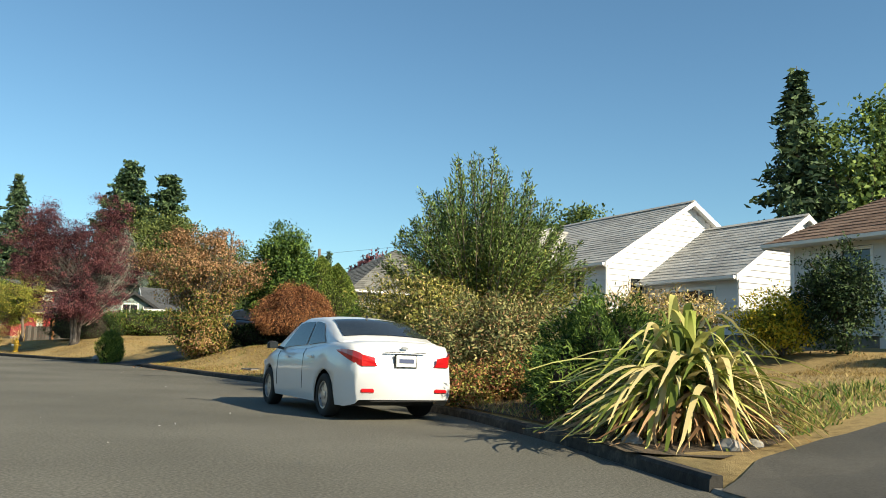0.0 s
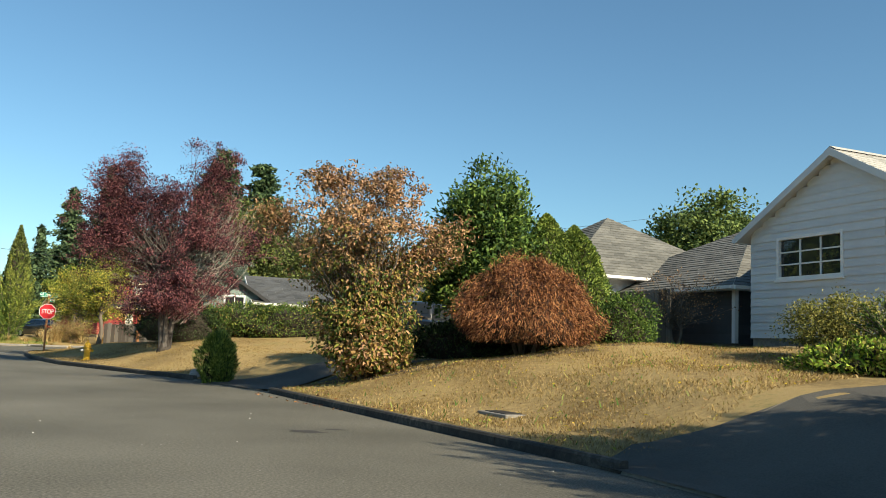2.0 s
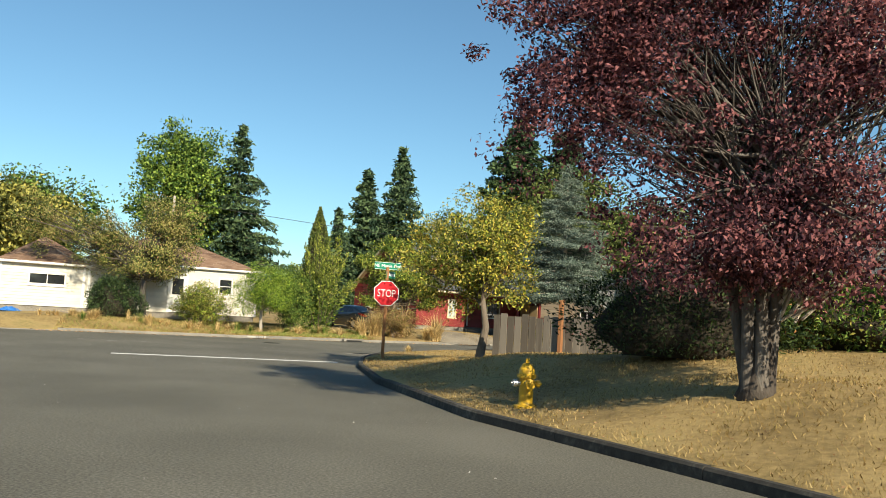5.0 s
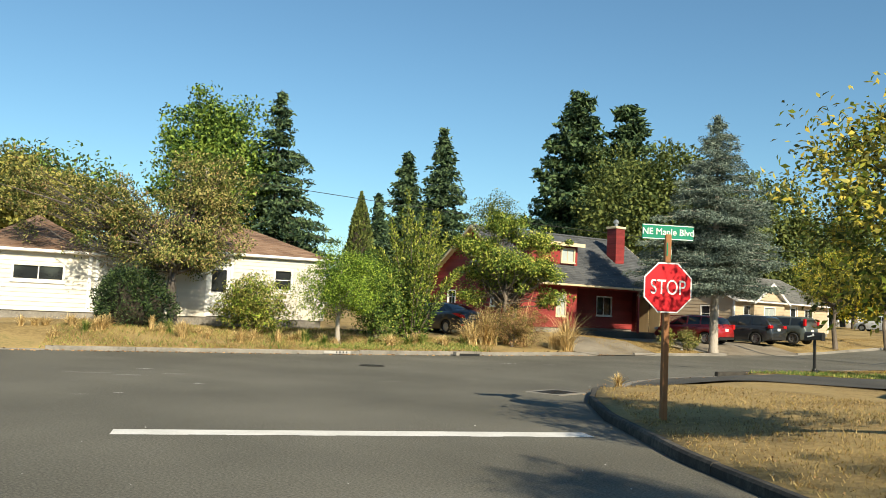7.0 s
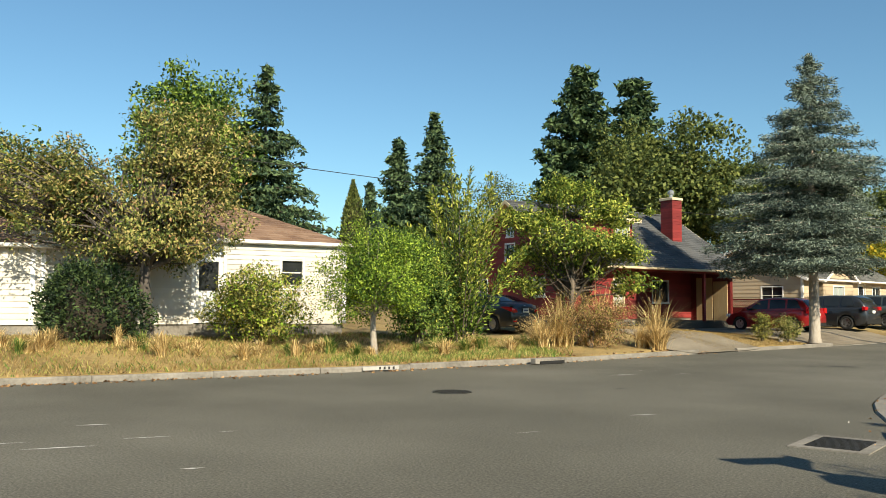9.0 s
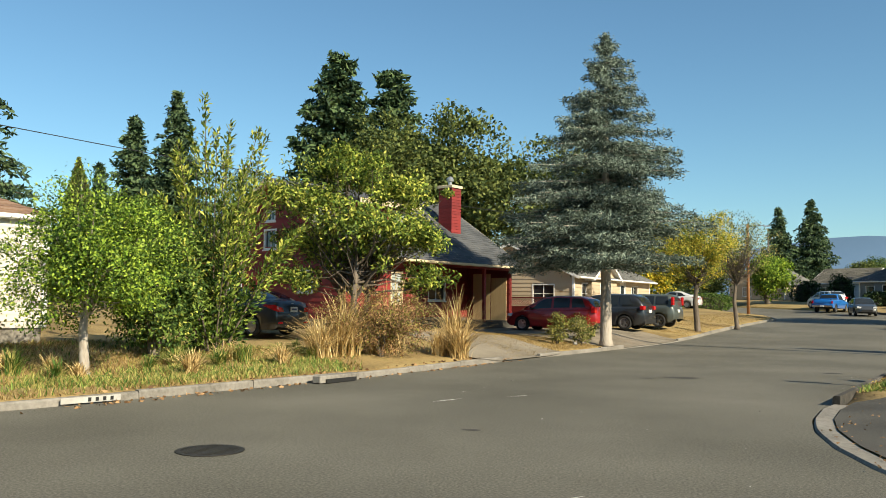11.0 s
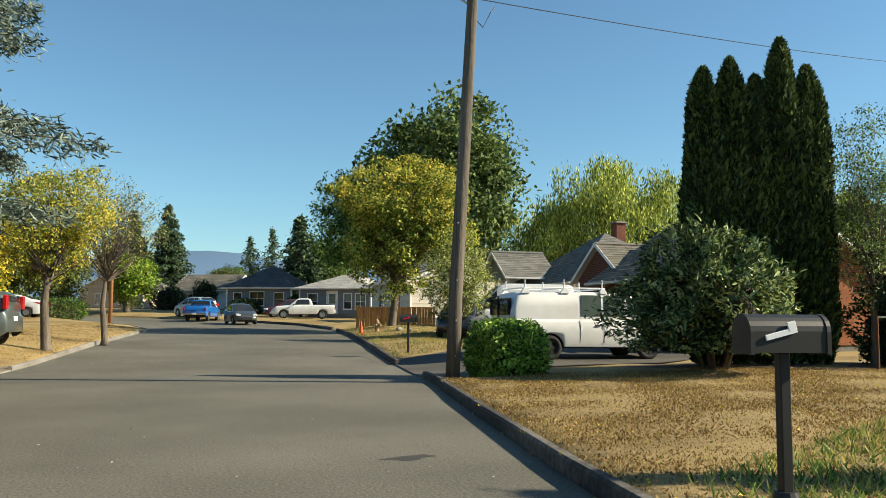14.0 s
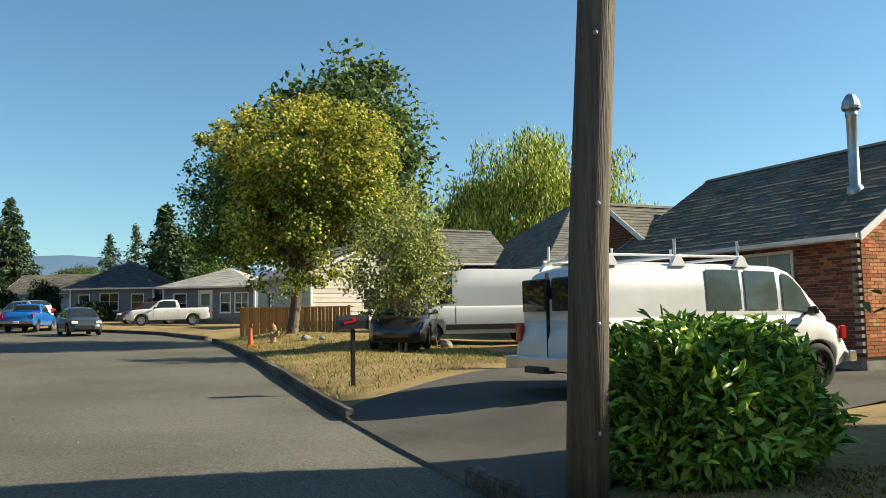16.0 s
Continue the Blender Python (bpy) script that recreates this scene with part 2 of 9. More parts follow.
M_CEDAR = material("new_cedar", ((0.5, 0.23, 0.06), (0.68, 0.36, 0.11)), rough=0.7, scale=6, coarse=0.8, bump=0.2, stretch=(4, 4, 0.3), objvary=0.5)
M_FENCE = material("weathered_wood", ((0.09, 0.075, 0.06), (0.19, 0.165, 0.135)), rough=0.9, scale=6, coarse=1, bump=0.5, bump_scale=12, stretch=(5, 5, 0.3), objvary=0.5)
M_POLE = material("pole_wood", ((0.045, 0.038, 0.031), (0.13, 0.112, 0.09), (0.21, 0.185, 0.15)), rough=0.9, scale=9, coarse=1.2, bump=0.8, bump_scale=14, stretch=(6, 6, 0.25), bump_distance=0.02)
M_POST = material("stained_post", ((0.2, 0.085, 0.035), (0.36, 0.17, 0.07)), rough=0.8, scale=7, coarse=1, bump=0.3, stretch=(5, 5, 0.3))
M_ROOF_GREY = material("light_grey_shingle", ((0.27, 0.265, 0.245), (0.37, 0.36, 0.335), (0.46, 0.45, 0.42)), rough=0.95, scale=14, coarse=0.7, bump=0.5, bump_scale=60, island=0.22)
M_ROOF_MID = material("mid_grey_shingle", ((0.085, 0.085, 0.078), (0.135, 0.134, 0.122), (0.185, 0.182, 0.165)), rough=0.95, scale=14, coarse=0.7, bump=0.5, bump_scale=60, island=0.22)
M_ROOF_DARK = material("charcoal_shingle", ((0.045, 0.048, 0.052), (0.075, 0.079, 0.084), (0.1, 0.104, 0.108)), rough=0.95, scale=14, coarse=0.7, bump=0.5, bump_scale=60, island=0.2)
M_ROOF_MOSS = material("weathered_brown_shingle", ((0.075, 0.07, 0.058), (0.135, 0.125, 0.1), (0.19, 0.175, 0.14)), rough=0.95, scale=14, coarse=0.7, bump=0.5, bump_scale=60, island=0.2)
M_ROOF_BROWN = material("brown_shingle", ((0.12, 0.072, 0.05), (0.2, 0.125, 0.085), (0.27, 0.18, 0.125)), rough=0.95, scale=14, coarse=0.7, bump=0.5, bump_scale=60, island=0.25)
M_BRICK = material("red_brick", ((0.13, 0.045, 0.03), (0.24, 0.08, 0.045), (0.34, 0.13, 0.07)), rough=0.9, scale=16, coarse=1.2, bump=0.5, bump_scale=60, objvary=0.9)
M_BRICK_ORANGE = material("orange_brick", ((0.3, 0.105, 0.04), (0.44, 0.17, 0.065), (0.52, 0.23, 0.1)), rough=0.9, scale=16, coarse=1.2, bump=0.5, bump_scale=60, objvary=0.9)
M_MORTAR = material("mortar", ((0.2, 0.18, 0.16), (0.32, 0.3, 0.27)), rough=0.95, scale=20, bump=0.3)
M_GLASS_DARK = material("window_glass", ((0.012, 0.014, 0.016), (0.03, 0.034, 0.038)), rough=0.04, bump=0, scale=1, spec=0.7)
M_BLIND = material("blind_behind_glass", ((0.28, 0.33, 0.33), (0.42, 0.46, 0.45)), rough=0.1, bump=0, scale=1, spec=0.7)
M_BLUE_TARP = paint("blue_tarp", (0.03, 0.16, 0.5), rough=0.4, dirt=0.3, bump=0.5)
M_GALV = material("galvanised_steel", ((0.32, 0.33, 0.34), (0.5, 0.51, 0.52)), rough=0.4, metal=0.8, scale=9, bump=0.05)
M_RUST = material("rusty_steel", ((0.09, 0.04, 0.02), (0.2, 0.09, 0.045)), rough=0.85, scale=10, metal=0.2, bump=0.3)
M_BLACK = paint("black_paint", (0.02, 0.02, 0.02), rough=0.45)
M_RUBBER = material("tyre_rubber", ((0.012, 0.012, 0.012), (0.03, 0.03, 0.029)), rough=0.85, scale=20, bump=0.2)
M_CHROME = material("chrome", ((0.55, 0.55, 0.56), (0.7, 0.7, 0.71)), rough=0.15, metal=1.0, bump=0, scale=2)
M_ALLOY = material("alloy_wheel", ((0.35, 0.35, 0.36), (0.5, 0.5, 0.51)), rough=0.3, metal=0.9, bump=0, scale=4)
M_CARGLASS = material("car_glass", ((0.012, 0.015, 0.017), (0.035, 0.04, 0.043)), rough=0.03, bump=0, scale=1, spec=0.5)
M_VANGLASS = material("tinted_van_glass", ((0.05, 0.07, 0.064), (0.12, 0.155, 0.14)), rough=0.05, bump=0, scale=2, spec=0.5)
M_CAR_WHITE = paint("white_car_paint", (0.62, 0.63, 0.635), rough=0.28, dirt=0.06, coat=0.6, bump=0)
M_VAN_WHITE = paint("old_white_van_paint", (0.7, 0.71, 0.7), rough=0.4, dirt=0.2, coat=0.3, bump=0)
M_CAR_RED = paint("red_car_paint", (0.3, 0.012, 0.014), rough=0.3, coat=0.8, bump=0)
M_CAR_BLACK = paint("black_car_paint", (0.02, 0.022, 0.025), rough=0.3, coat=0.8, bump=0)
M_CAR_GREY = paint("grey_green_car_paint", (0.1, 0.115, 0.105), rough=0.35, metal=0.4, coat=0.7, bump=0)
M_CAR_CHAR = paint("charcoal_car_paint", (0.07, 0.075, 0.08), rough=0.35, metal=0.4, coat=0.7, bump=0)
M_CAR_BLUE = paint("bright_blue_car_paint", (0.01, 0.13, 0.45), rough=0.3, coat=0.8, bump=0)
M_CAR_DKRED = paint("dark_red_car_paint", (0.08, 0.012, 0.016), rough=0.3, coat=0.8, bump=0)
M_TAIL = paint("tail_light_red", (0.5, 0.012, 0.015), rough=0.12, coat=0.8, bump=0, dirt=0.3)
M_LAMPGLASS = paint("head_light_lens", (0.6, 0.62, 0.64), rough=0.1, coat=0.8, bump=0)

M_PLATE = paint("number_plate", (0.7, 0.72, 0.7), rough=0.4, bump=0)
M_PLATE_INK = paint("plate_bar", (0.06, 0.08, 0.16), rough=0.5, bump=0)
M_STOP = paint("stop_sign_red", (0.56, 0.012, 0.022), rough=0.35, dirt=0.08, bump=0)
M_SIGN_GREEN = paint("sign_green", (0.0, 0.2, 0.12), rough=0.35, dirt=0.08, bump=0)
M_SIGN_WHITE = paint("sign_white", (0.82, 0.83, 0.82), rough=0.4, dirt=0.05, bump=0)
M_YELLOW = paint("hydrant_yellow", (0.6, 0.36, 0.02), rough=0.5, dirt=0.3)
M_TANHYD = paint("faded_hydrant_paint", (0.34, 0.22, 0.1), rough=0.6, dirt=0.3)
M_CONE = paint("traffic_cone_orange", (0.75, 0.1, 0.02), rough=0.5)
M_STONE = material("field_stone", ((0.12, 0.115, 0.105), (0.25, 0.24, 0.22), (0.36, 0.345, 0.32)), rough=0.9, scale=7, bump=0.6, bump_scale=20)
# distance haze is mixed into the ridge and far wood colours
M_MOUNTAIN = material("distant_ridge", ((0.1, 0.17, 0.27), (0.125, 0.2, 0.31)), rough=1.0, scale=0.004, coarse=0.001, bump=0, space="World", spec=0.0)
M_HAZEWOOD = leafmat("far_wood_leaf", (0.045, 0.075, 0.045), (0.09, 0.128, 0.06), (0.165, 0.195, 0.0825), tr=0.15)

# ---- building helpers ----


class Geo:
    """Collects vertices and faces for one mesh."""

    def __init__(self):
        self.v, self.f = [], []

    def add(self, verts, faces):
        n = len(self.v)
        self.v.extend(verts)
        self.f.extend(tuple(n + i for i in f) for f in faces)
        return self

    def box(self, x0, y0, z0, x1, y1, z1, m=None):
        vs = [(x0, y0, z0), (x1, y0, z0), (x1, y1, z0), (x0, y1, z0), (x0, y0, z1), (x1, y0, z1), (x1, y1, z1), (x0, y1, z1)]
        if m is not None:
            vs = [tuple(m @ Vector(p)) for p in vs]
        return self.add(vs, [(0, 3, 2, 1), (4, 5, 6, 7), (0, 1, 5, 4), (1, 2, 6, 5), (2, 3, 7, 6), (3, 0, 4, 7)])

    def cbox(self, x0, y0, z0, x1, y1, z1, c=0.02, m=None):
        """A box with chamfered upright and top edges."""
        ring = [(x0 + c, y0), (x1 - c, y0), (x1, y0 + c), (x1, y1 - c), (x1 - c, y1), (x0 + c, y1), (x0, y1 - c), (x0, y0 + c)]
        mx, my = (x0 + x1) / 2, (y0 + y1) / 2
        kx, ky = 1 - 2 * c / max(x1 - x0, 1e-6), 1 - 2 * c / max(y1 - y0, 1e-6)
        top = [(mx + (x - mx) * kx, my + (y - my) * ky) for x, y in ring]
        vs = [(x, y, z0) for x, y in ring] + [(x, y, z1 - c) for x, y in ring] + [(x, y, z1) for x, y in top]
        if m is not None:
            vs = [tuple(m @ Vector(p)) for p in vs]
        fs = [tuple(range(7, -1, -1)), tuple(range(16, 24))]
        for k in (0, 8):
            fs += [(k + i, k + (i + 1) % 8, k + 8 + (i + 1) % 8, k + 8 + i) for i in range(8)]
        return self.add(vs, fs)

    def prism(self, poly, a, b, axis="y"):
        """A closed outline in the plane across the axis, drawn out from a to b."""
        n = len(poly)
        put = {"y": lambda p, t: (p[0], t, p[1]), "x": lambda p, t: (t, p[0], p[1]), "z": lambda p, t: (p[0], p[1], t)}[axis]
        vs = [put(p, a) for p in poly] + [put(p, b) for p in poly]
        fs = [tuple(range(n)), tuple(range(2 * n - 1, n - 1, -1))] + [(i, n + i, n + (i + 1) % n, (i + 1) % n) for i in range(n)]
        return self.add(vs, fs)

    def tube(self, pts, radii, n=6, cap=True):
        pts = [Vector(p) for p in pts]
        vs, fs = [], []
        for i, p in enumerate(pts):
            d = (pts[min(i + 1, len(pts) - 1)] - pts[max(i - 1, 0)])
            d = d.normalized() if d.length > 1e-6 else Vector((0, 0, 1))
            a = d.cross(Vector((0.31, 0.95, 0.07))).normalized()
            b = d.cross(a)
            r = radii[i] if hasattr(radii, "__len__") else radii
            vs += [tuple(p + (a * math.cos(2 * math.pi * k / n) + b * math.sin(2 * math.pi * k / n)) * r) for k in range(n)]
        for i in range(len(pts) - 1):
            fs += [(i * n + k, i * n + (k + 1) % n, (i + 1) * n + (k + 1) % n, (i + 1) * n + k) for k in range(n)]
        if cap:
            fs += [tuple(range(n - 1, -1, -1)), tuple((len(pts) - 1) * n + k for k in range(n))]
        return self.add(vs, fs)

    def lathe(self, prof, n=16, m=None):
        """Turned about z from (radius, height) pairs."""
        vs = [(r * math.cos(2 * math.pi * k / n), r * math.sin(2 * math.pi * k / n), z) for r, z in prof for k in range(n)]
        if m is not None:
            vs = [tuple(m @ Vector(p)) for p in vs]
        fs = [(i * n + k, i * n + (k + 1) % n, (i + 1) * n + (k + 1) % n, (i + 1) * n + k) for i in range(len(prof) - 1) for k in range(n)]
        fs += [tuple(range(n - 1, -1, -1)), tuple((len(prof) - 1) * n + k for k in range(n))]
        return self.add(vs, fs)

    def mesh(self, name, smooth=False):
        me = bpy.data.meshes.new(name)
        me.from_pydata(self.v, [], self.f)
        if smooth:
            me.polygons.foreach_set("use_smooth", [True] * len(me.polygons))
        me.update()
        return me


def part(name, geo, mat, parent=None, label="", smooth=False, at=None):
    """One mesh object under a thing or a part."""
    me = geo.mesh(name, smooth) if isinstance(geo, Geo) else geo
    if not me.materials:
        me.materials.append(mat)
    ob = new(name, me)
    if parent is not None:
        ob.parent = parent
    if at is not None:
        ob.matrix_basis = at
    if label:
        ob["label"] = label
    return ob


def thing(name, m, label, category, group="", kind=""):
    """An Empty at a thing's base, for its parts."""
    ob = new(name)
    ob.matrix_basis = m
    ob.empty_display_size = 0.2
    return tagged(ob, label, category, group, kind)


def solo(name, geo, mat, label, category, group="", kind="", m=None, smooth=False):
    ob = part(name, geo, mat, None, "", smooth, m)
    return tagged(ob, label, category, group, kind)


def np_mesh(name, verts, quads, mat):
    """A mesh of quads from arrays."""
    me = bpy.data.meshes.new(name)
    nv, nf = len(verts), len(quads)
    me.vertices.add(nv)
    me.vertices.foreach_set("co", np.asarray(verts, np.float32).ravel())
    me.loops.add(nf * 4)
    me.loops.foreach_set("vertex_index", np.asarray(quads, np.int32).ravel())
    me.polygons.add(nf)
    me.polygons.foreach_set("loop_start", np.arange(0, nf * 4, 4, dtype=np.int32))
    me.polygons.foreach_set("loop_total", np.full(nf, 4, np.int32))
    me.update(calc_edges=True)
    me.materials.append(mat)
    return me


def leaf_mesh(name, centres, dirs, length, width, mat, rng, curl=0.12, fine=False, face=None):
    """Small folded leaves: one diamond each, pointing along dirs, their upper sides turned towards face."""
    n = len(centres)
    d = dirs / np.maximum(np.linalg.norm(dirs, axis=1, keepdims=True), 1e-6)
    side = np.cross(d, rng.normal(size=(n, 3)) * 0.55 + face if face is not None else rng.normal(size=(n, 3)))
    side /= np.maximum(np.linalg.norm(side, axis=1, keepdims=True), 1e-6)
    nor = np.cross(side, d)
    L = (length * rng.uniform(0.65, 1.25, n))[:, None]
    W = (width * rng.uniform(0.7, 1.2, n))[:, None]
    base = centres - d * L * 0.5
    tip = centres + d * L * 0.5 - nor * L * curl
    a = centres + side * W * 0.5 + nor * W * 0.15
    b = centres - side * W * 0.5 + nor * W * 0.15
    if fine:
        # pointed ovals folded along the midrib, for foliage close to the street
        s, t = side * W * 0.5, nor * W * 0.22
        q = d * L
        cols = [base, base + q * 0.3 + s * 0.95 + t, base + q * 0.68 + s * 0.75 + t - nor * L * curl * 0.4, tip, base + q * 0.68 - s * 0.75 + t - nor * L * curl * 0.4, base + q * 0.3 - s * 0.95 + t]
        verts = np.stack(cols, 1).reshape(-1, 3)
        k = np.arange(n)[:, None] * 6
        quads = np.concatenate([k + np.array([[0, 1, 2, 3]]), k + np.array([[0, 3, 4, 5]])], 1).reshape(-1, 4)
        return np_mesh(name, verts, quads, mat)
    verts = np.stack([base, a, tip, b], 1).reshape(-1, 3)
    quads = np.arange(n * 4).reshape(-1, 4)
    return np_mesh(name, verts, quads, mat)


def frame_at(x, y, z, ux, uy):
    """A pose whose x axis runs along (ux, uy) on the plan."""
    return pose(x, y, z, 0, 0, math.degrees(math.atan2(uy, ux)))

# ---- the plan: streets, banks, ground ----
# the kerb beside the first street, round the corner and along the second street
KERB_RIGHT = [(16, -24), (8.2, -6), (4.6, 3.5), (2.35, 10.3), (1.5, 13.2), (0.2, 16.6), (-1.4, 19.5), (-2.9, 21.8), (-5.3, 25.4), (-8.1, 28.9),
              (-12.5, 34.6), (-16.3, 38.3), (-19.4, 40.5), (-23.6, 43.4), (-27.6, 47.4), (-30.6, 51.3), (-32.5, 54.4), (-33.6, 56.8), (-34.15, 58.6),
              (-34.28, 60.4), (-34.45, 61.7), (-34.5, 62.9), (-34.4, 64.2), (-34.15, 65.4), (-33.72, 66.7), (-33.2, 67.8), (-30.7, 73.5), (-27.9, 79.5), (-26.1, 83.2), (-23.4, 90.2), (-20.6, 97.4),
              (-17.4, 105.5), (-14.6, 114), (-13.4, 122), (-14.2, 132), (-18.5, 145), (-27, 162), (-38, 182)]
KERB_LEFT = [(-48, 180), (-38, 158), (-30.5, 142), (-25.6, 130), (-24.4, 122), (-24.9, 115.5), (-29.4, 103.5), (-33.4, 92.5), (-37, 83), (-39.4, 77.2), (-42, 70.2),
             (-45.2, 63.6), (-49.5, 56.6), (-54.5, 48.5), (-63, 34.5), (-74, 16)]
KERB_NEAR = [(-65, 8), (-54, 27), (-46.5, 38), (-42.5, 41.5), (-38, 42), (-33.5, 40), (-26.5, 35), (-20, 29), (-13.5, 20), (-8.6, 8), (-4, -4), (4, -24)]
ROAD = KERB_RIGHT + KERB_LEFT + KERB_NEAR

B_DIR = np.array((0.37, 0.93))


def road_z(x, y):
    """The second street climbs gently away from the corner."""
    u = (np.asarray(x) + 30) * 0.37 + (np.asarray(y) - 86) * 0.93
    return 0.025 * np.maximum(u, 0) * np.minimum(1, np.maximum(u, 0) / 12)


def seg_distance(px, py, line, closed=False):
    """Distance from points to a polyline, and the nearest points on it."""
    best = np.full(px.shape, 1e9)
    bx, by = np.zeros(px.shape), np.zeros(px.shape)
    pts = line + line[:1] if closed else line
    for (ax, ay), (cx, cy) in zip(pts, pts[1:]):
        dx, dy = cx - ax, cy - ay
        t = np.clip(((px - ax) * dx + (py - ay) * dy) / (dx * dx + dy * dy), 0, 1)
        qx, qy = ax + t * dx, ay + t * dy
        d = np.hypot(px - qx, py - qy)
        near = d < best
        best, bx, by = np.where(near, d, best), np.where(near, qx, bx), np.where(near, qy, by)
    return best, bx, by


def inside_poly(px, py, poly):
    ins = np.zeros(px.shape, bool)
    for (ax, ay), (cx, cy) in zip(poly, poly[1:] + poly[:1]):
        if ay != cy:
            cross = ((ay > py) != (cy > py)) & (px < (cx - ax) * (py - ay) / (cy - ay) + ax)
            ins ^= cross
    return ins


# heights of the yards over the street
YARDS = [(2.6, 13.2, 0.2), (6.5, 16, 0.9), (9, 22, 1.4), (3.5, 20, 0.6), (0.5, 22, 0.8), (-6.7, 29.2, 0.3), (-3.4, 31, 1.1), (0, 36, 1.62), (6, 30, 1.6), (-4.5, 36, 1.55), (-8.5, 36.5, 1.0),
         (-10.8, 36.2, 0.45), (-15.4, 38.8, 0.28), (-13, 42, 0.85), (-15, 50, 1.5), (-9.8, 43, 0.85), (-7, 46, 1.5), (-19.7, 43.7, 0.88), (-23, 44.2, 0.33), (-20, 50, 1.3), (-22, 55, 1.3), (-27.3, 52, 0.42),
         (-24.5, 51, 0.8), (-31.4, 54, 0.2), (-29, 60, 0.35), (-5, 45, 1.7), (8, 45, 1.9), (25, 20, 1.6), (-31, 70.5, 0.1), (-25, 76, 0.25), (-25.8, 83, 0.18), (-18, 86, 0.17), (-15, 88, 0.2), (-18, 80, 0.4),
         (-22, 91.3, 0.32), (-14, 104, 0.25), (-12, 98, 0.08), (-13.5, 109, 0.4), (-5, 100, 0.05), (-46, 66.5, 0.2), (-55, 62, 0.66), (-50, 70, 0.6), (-44.5, 74, 0.35), (-45, 82, 0.72), (-37, 85.5, 0.3),
         (-40, 89, 0.45), (-36, 96, 0.45), (-32.3, 98, 0.42), (-44, 100, 0.8), (-28, 112, 0.3), (-60, 50, 0.5), (-60, 80, 0.8), (0, 130, 0.15), (20, 100, 0.7), (-20, 10, 0.3), (-45, 120, 0.8)]


# where driveways meet the street the edge drops: place and half width
DROPS = ((3.4, 6.2, 4.4), (-4.0, 23.6, 2.3), (-14.3, 36.5, 2.2), (-34.3, 62.4, 2.2), (-33.7, 66, 2.3), (-24.8, 86.7, 3.1), (-15, 113, 2), (-39.2, 77.6, 2.0), (-35.2, 88.4, 4.2), (-51, 54, 3))


def edge_z(x, y):
    k = np.zeros(np.shape(x))
    for a, b, r in DROPS:
        k = np.maximum(k, np.clip((r + 0.7 - np.hypot(x - a, y - b)) / 0.7, 0, 1))
    return 0.13 - 0.12 * k


def ground_z(x, y):
    x, y = np.asarray(x, float), np.asarray(y, float)
    d, qx_, qy_ = seg_distance(x, y, ROAD, True)
    num, den = np.zeros(x.shape), np.full(x.shape, 1e-9)
    for cx, cy, h in YARDS:
        w = 1 / ((x - cx) ** 2 + (y - cy) ** 2 + 3.0) ** 1.6
        num, den = num + w * h, den + w
    h = num / den
    k = np.clip(d / 3.2, 0, 1)
    e = edge_z(qx_, qy_)
    return road_z(x, y) + e + (h - e) * k * k * (3 - 2 * k)


def gz(x, y):
    return float(ground_z(np.array([x]), np.array([y]))[0])


def spread(lo, hi, step, far, growth=1.35):
    mid = list(np.arange(lo, hi + 1e-6, step))
    s, a, b = step, [lo], [hi]
    while b[-1] < far:
        s *= growth
        a.append(a[-1] - s)
        b.append(b[-1] + s)
    return np.array(a[:0:-1] + mid + b[1:])


gx, gy = spread(-70, 20, 0.45, 2600), spread(-6, 150, 0.45, 2600)
X, Y = np.meshgrid(gx, gy)
inside = inside_poly(X, Y, ROAD)
dist, qx, qy = seg_distance(X, Y, ROAD, True)
# vertices near the back of the kerb move onto it, so that the lawn ends in a clean line
nx, ny = (X - qx) / np.maximum(dist, 1e-6), (Y - qy) / np.maximum(dist, 1e-6)
sign = np.where(inside, -1.0, 1.0)
nx, ny = nx * sign, ny * sign
snap = (np.abs(dist * sign - 0.14) < 0.3) & (X > -75) & (X < 25) & (Y > -10) & (Y < 155)
X = np.where(snap, qx + nx * 0.14, X)
Y = np.where(snap, qy + ny * 0.14, Y)
low = inside & ~snap
Z = np.where(low, road_z(X, Y) - 0.9, ground_z(X, Y) - np.where(snap, 0.02, 0.0))
again = inside_poly(X, Y, ROAD)
d2, _, _ = seg_distance(X, Y, ROAD, True)
Z = np.where(snap & (again | (d2 < 0.11)), Z - 0.5, Z)
far_k = np.clip((np.hypot(X + 25, Y - 60) - 140) / 400, 0, 1)
Z = Z * (1 - far_k) + far_k * 1.0
ripple = 0.02 * np.sin(X * 1.7 + 0.6 * np.sin(Y * 1.3)) * np.cos(Y * 1.9 + 0.8 * np.sin(X * 0.9))
Z = np.where(low | snap, Z, Z + ripple)
rows, cols = X.shape
idx = np.arange(rows * cols).reshape(rows, cols)
quads = np.stack([idx[:-1, :-1], idx[:-1, 1:], idx[1:, 1:], idx[1:, :-1]], -1).reshape(-1, 4)
g_me = np_mesh("ground", np.stack([X, Y, Z], -1).reshape(-1, 3), quads, M_GROUND)
g_me.polygons.foreach_set("use_smooth", [True] * len(g_me.polygons))
ground = tagged(new("ground", g_me), "sun-dried straw-coloured lawns and bare earth beside the street", "lawn", kind="structure")

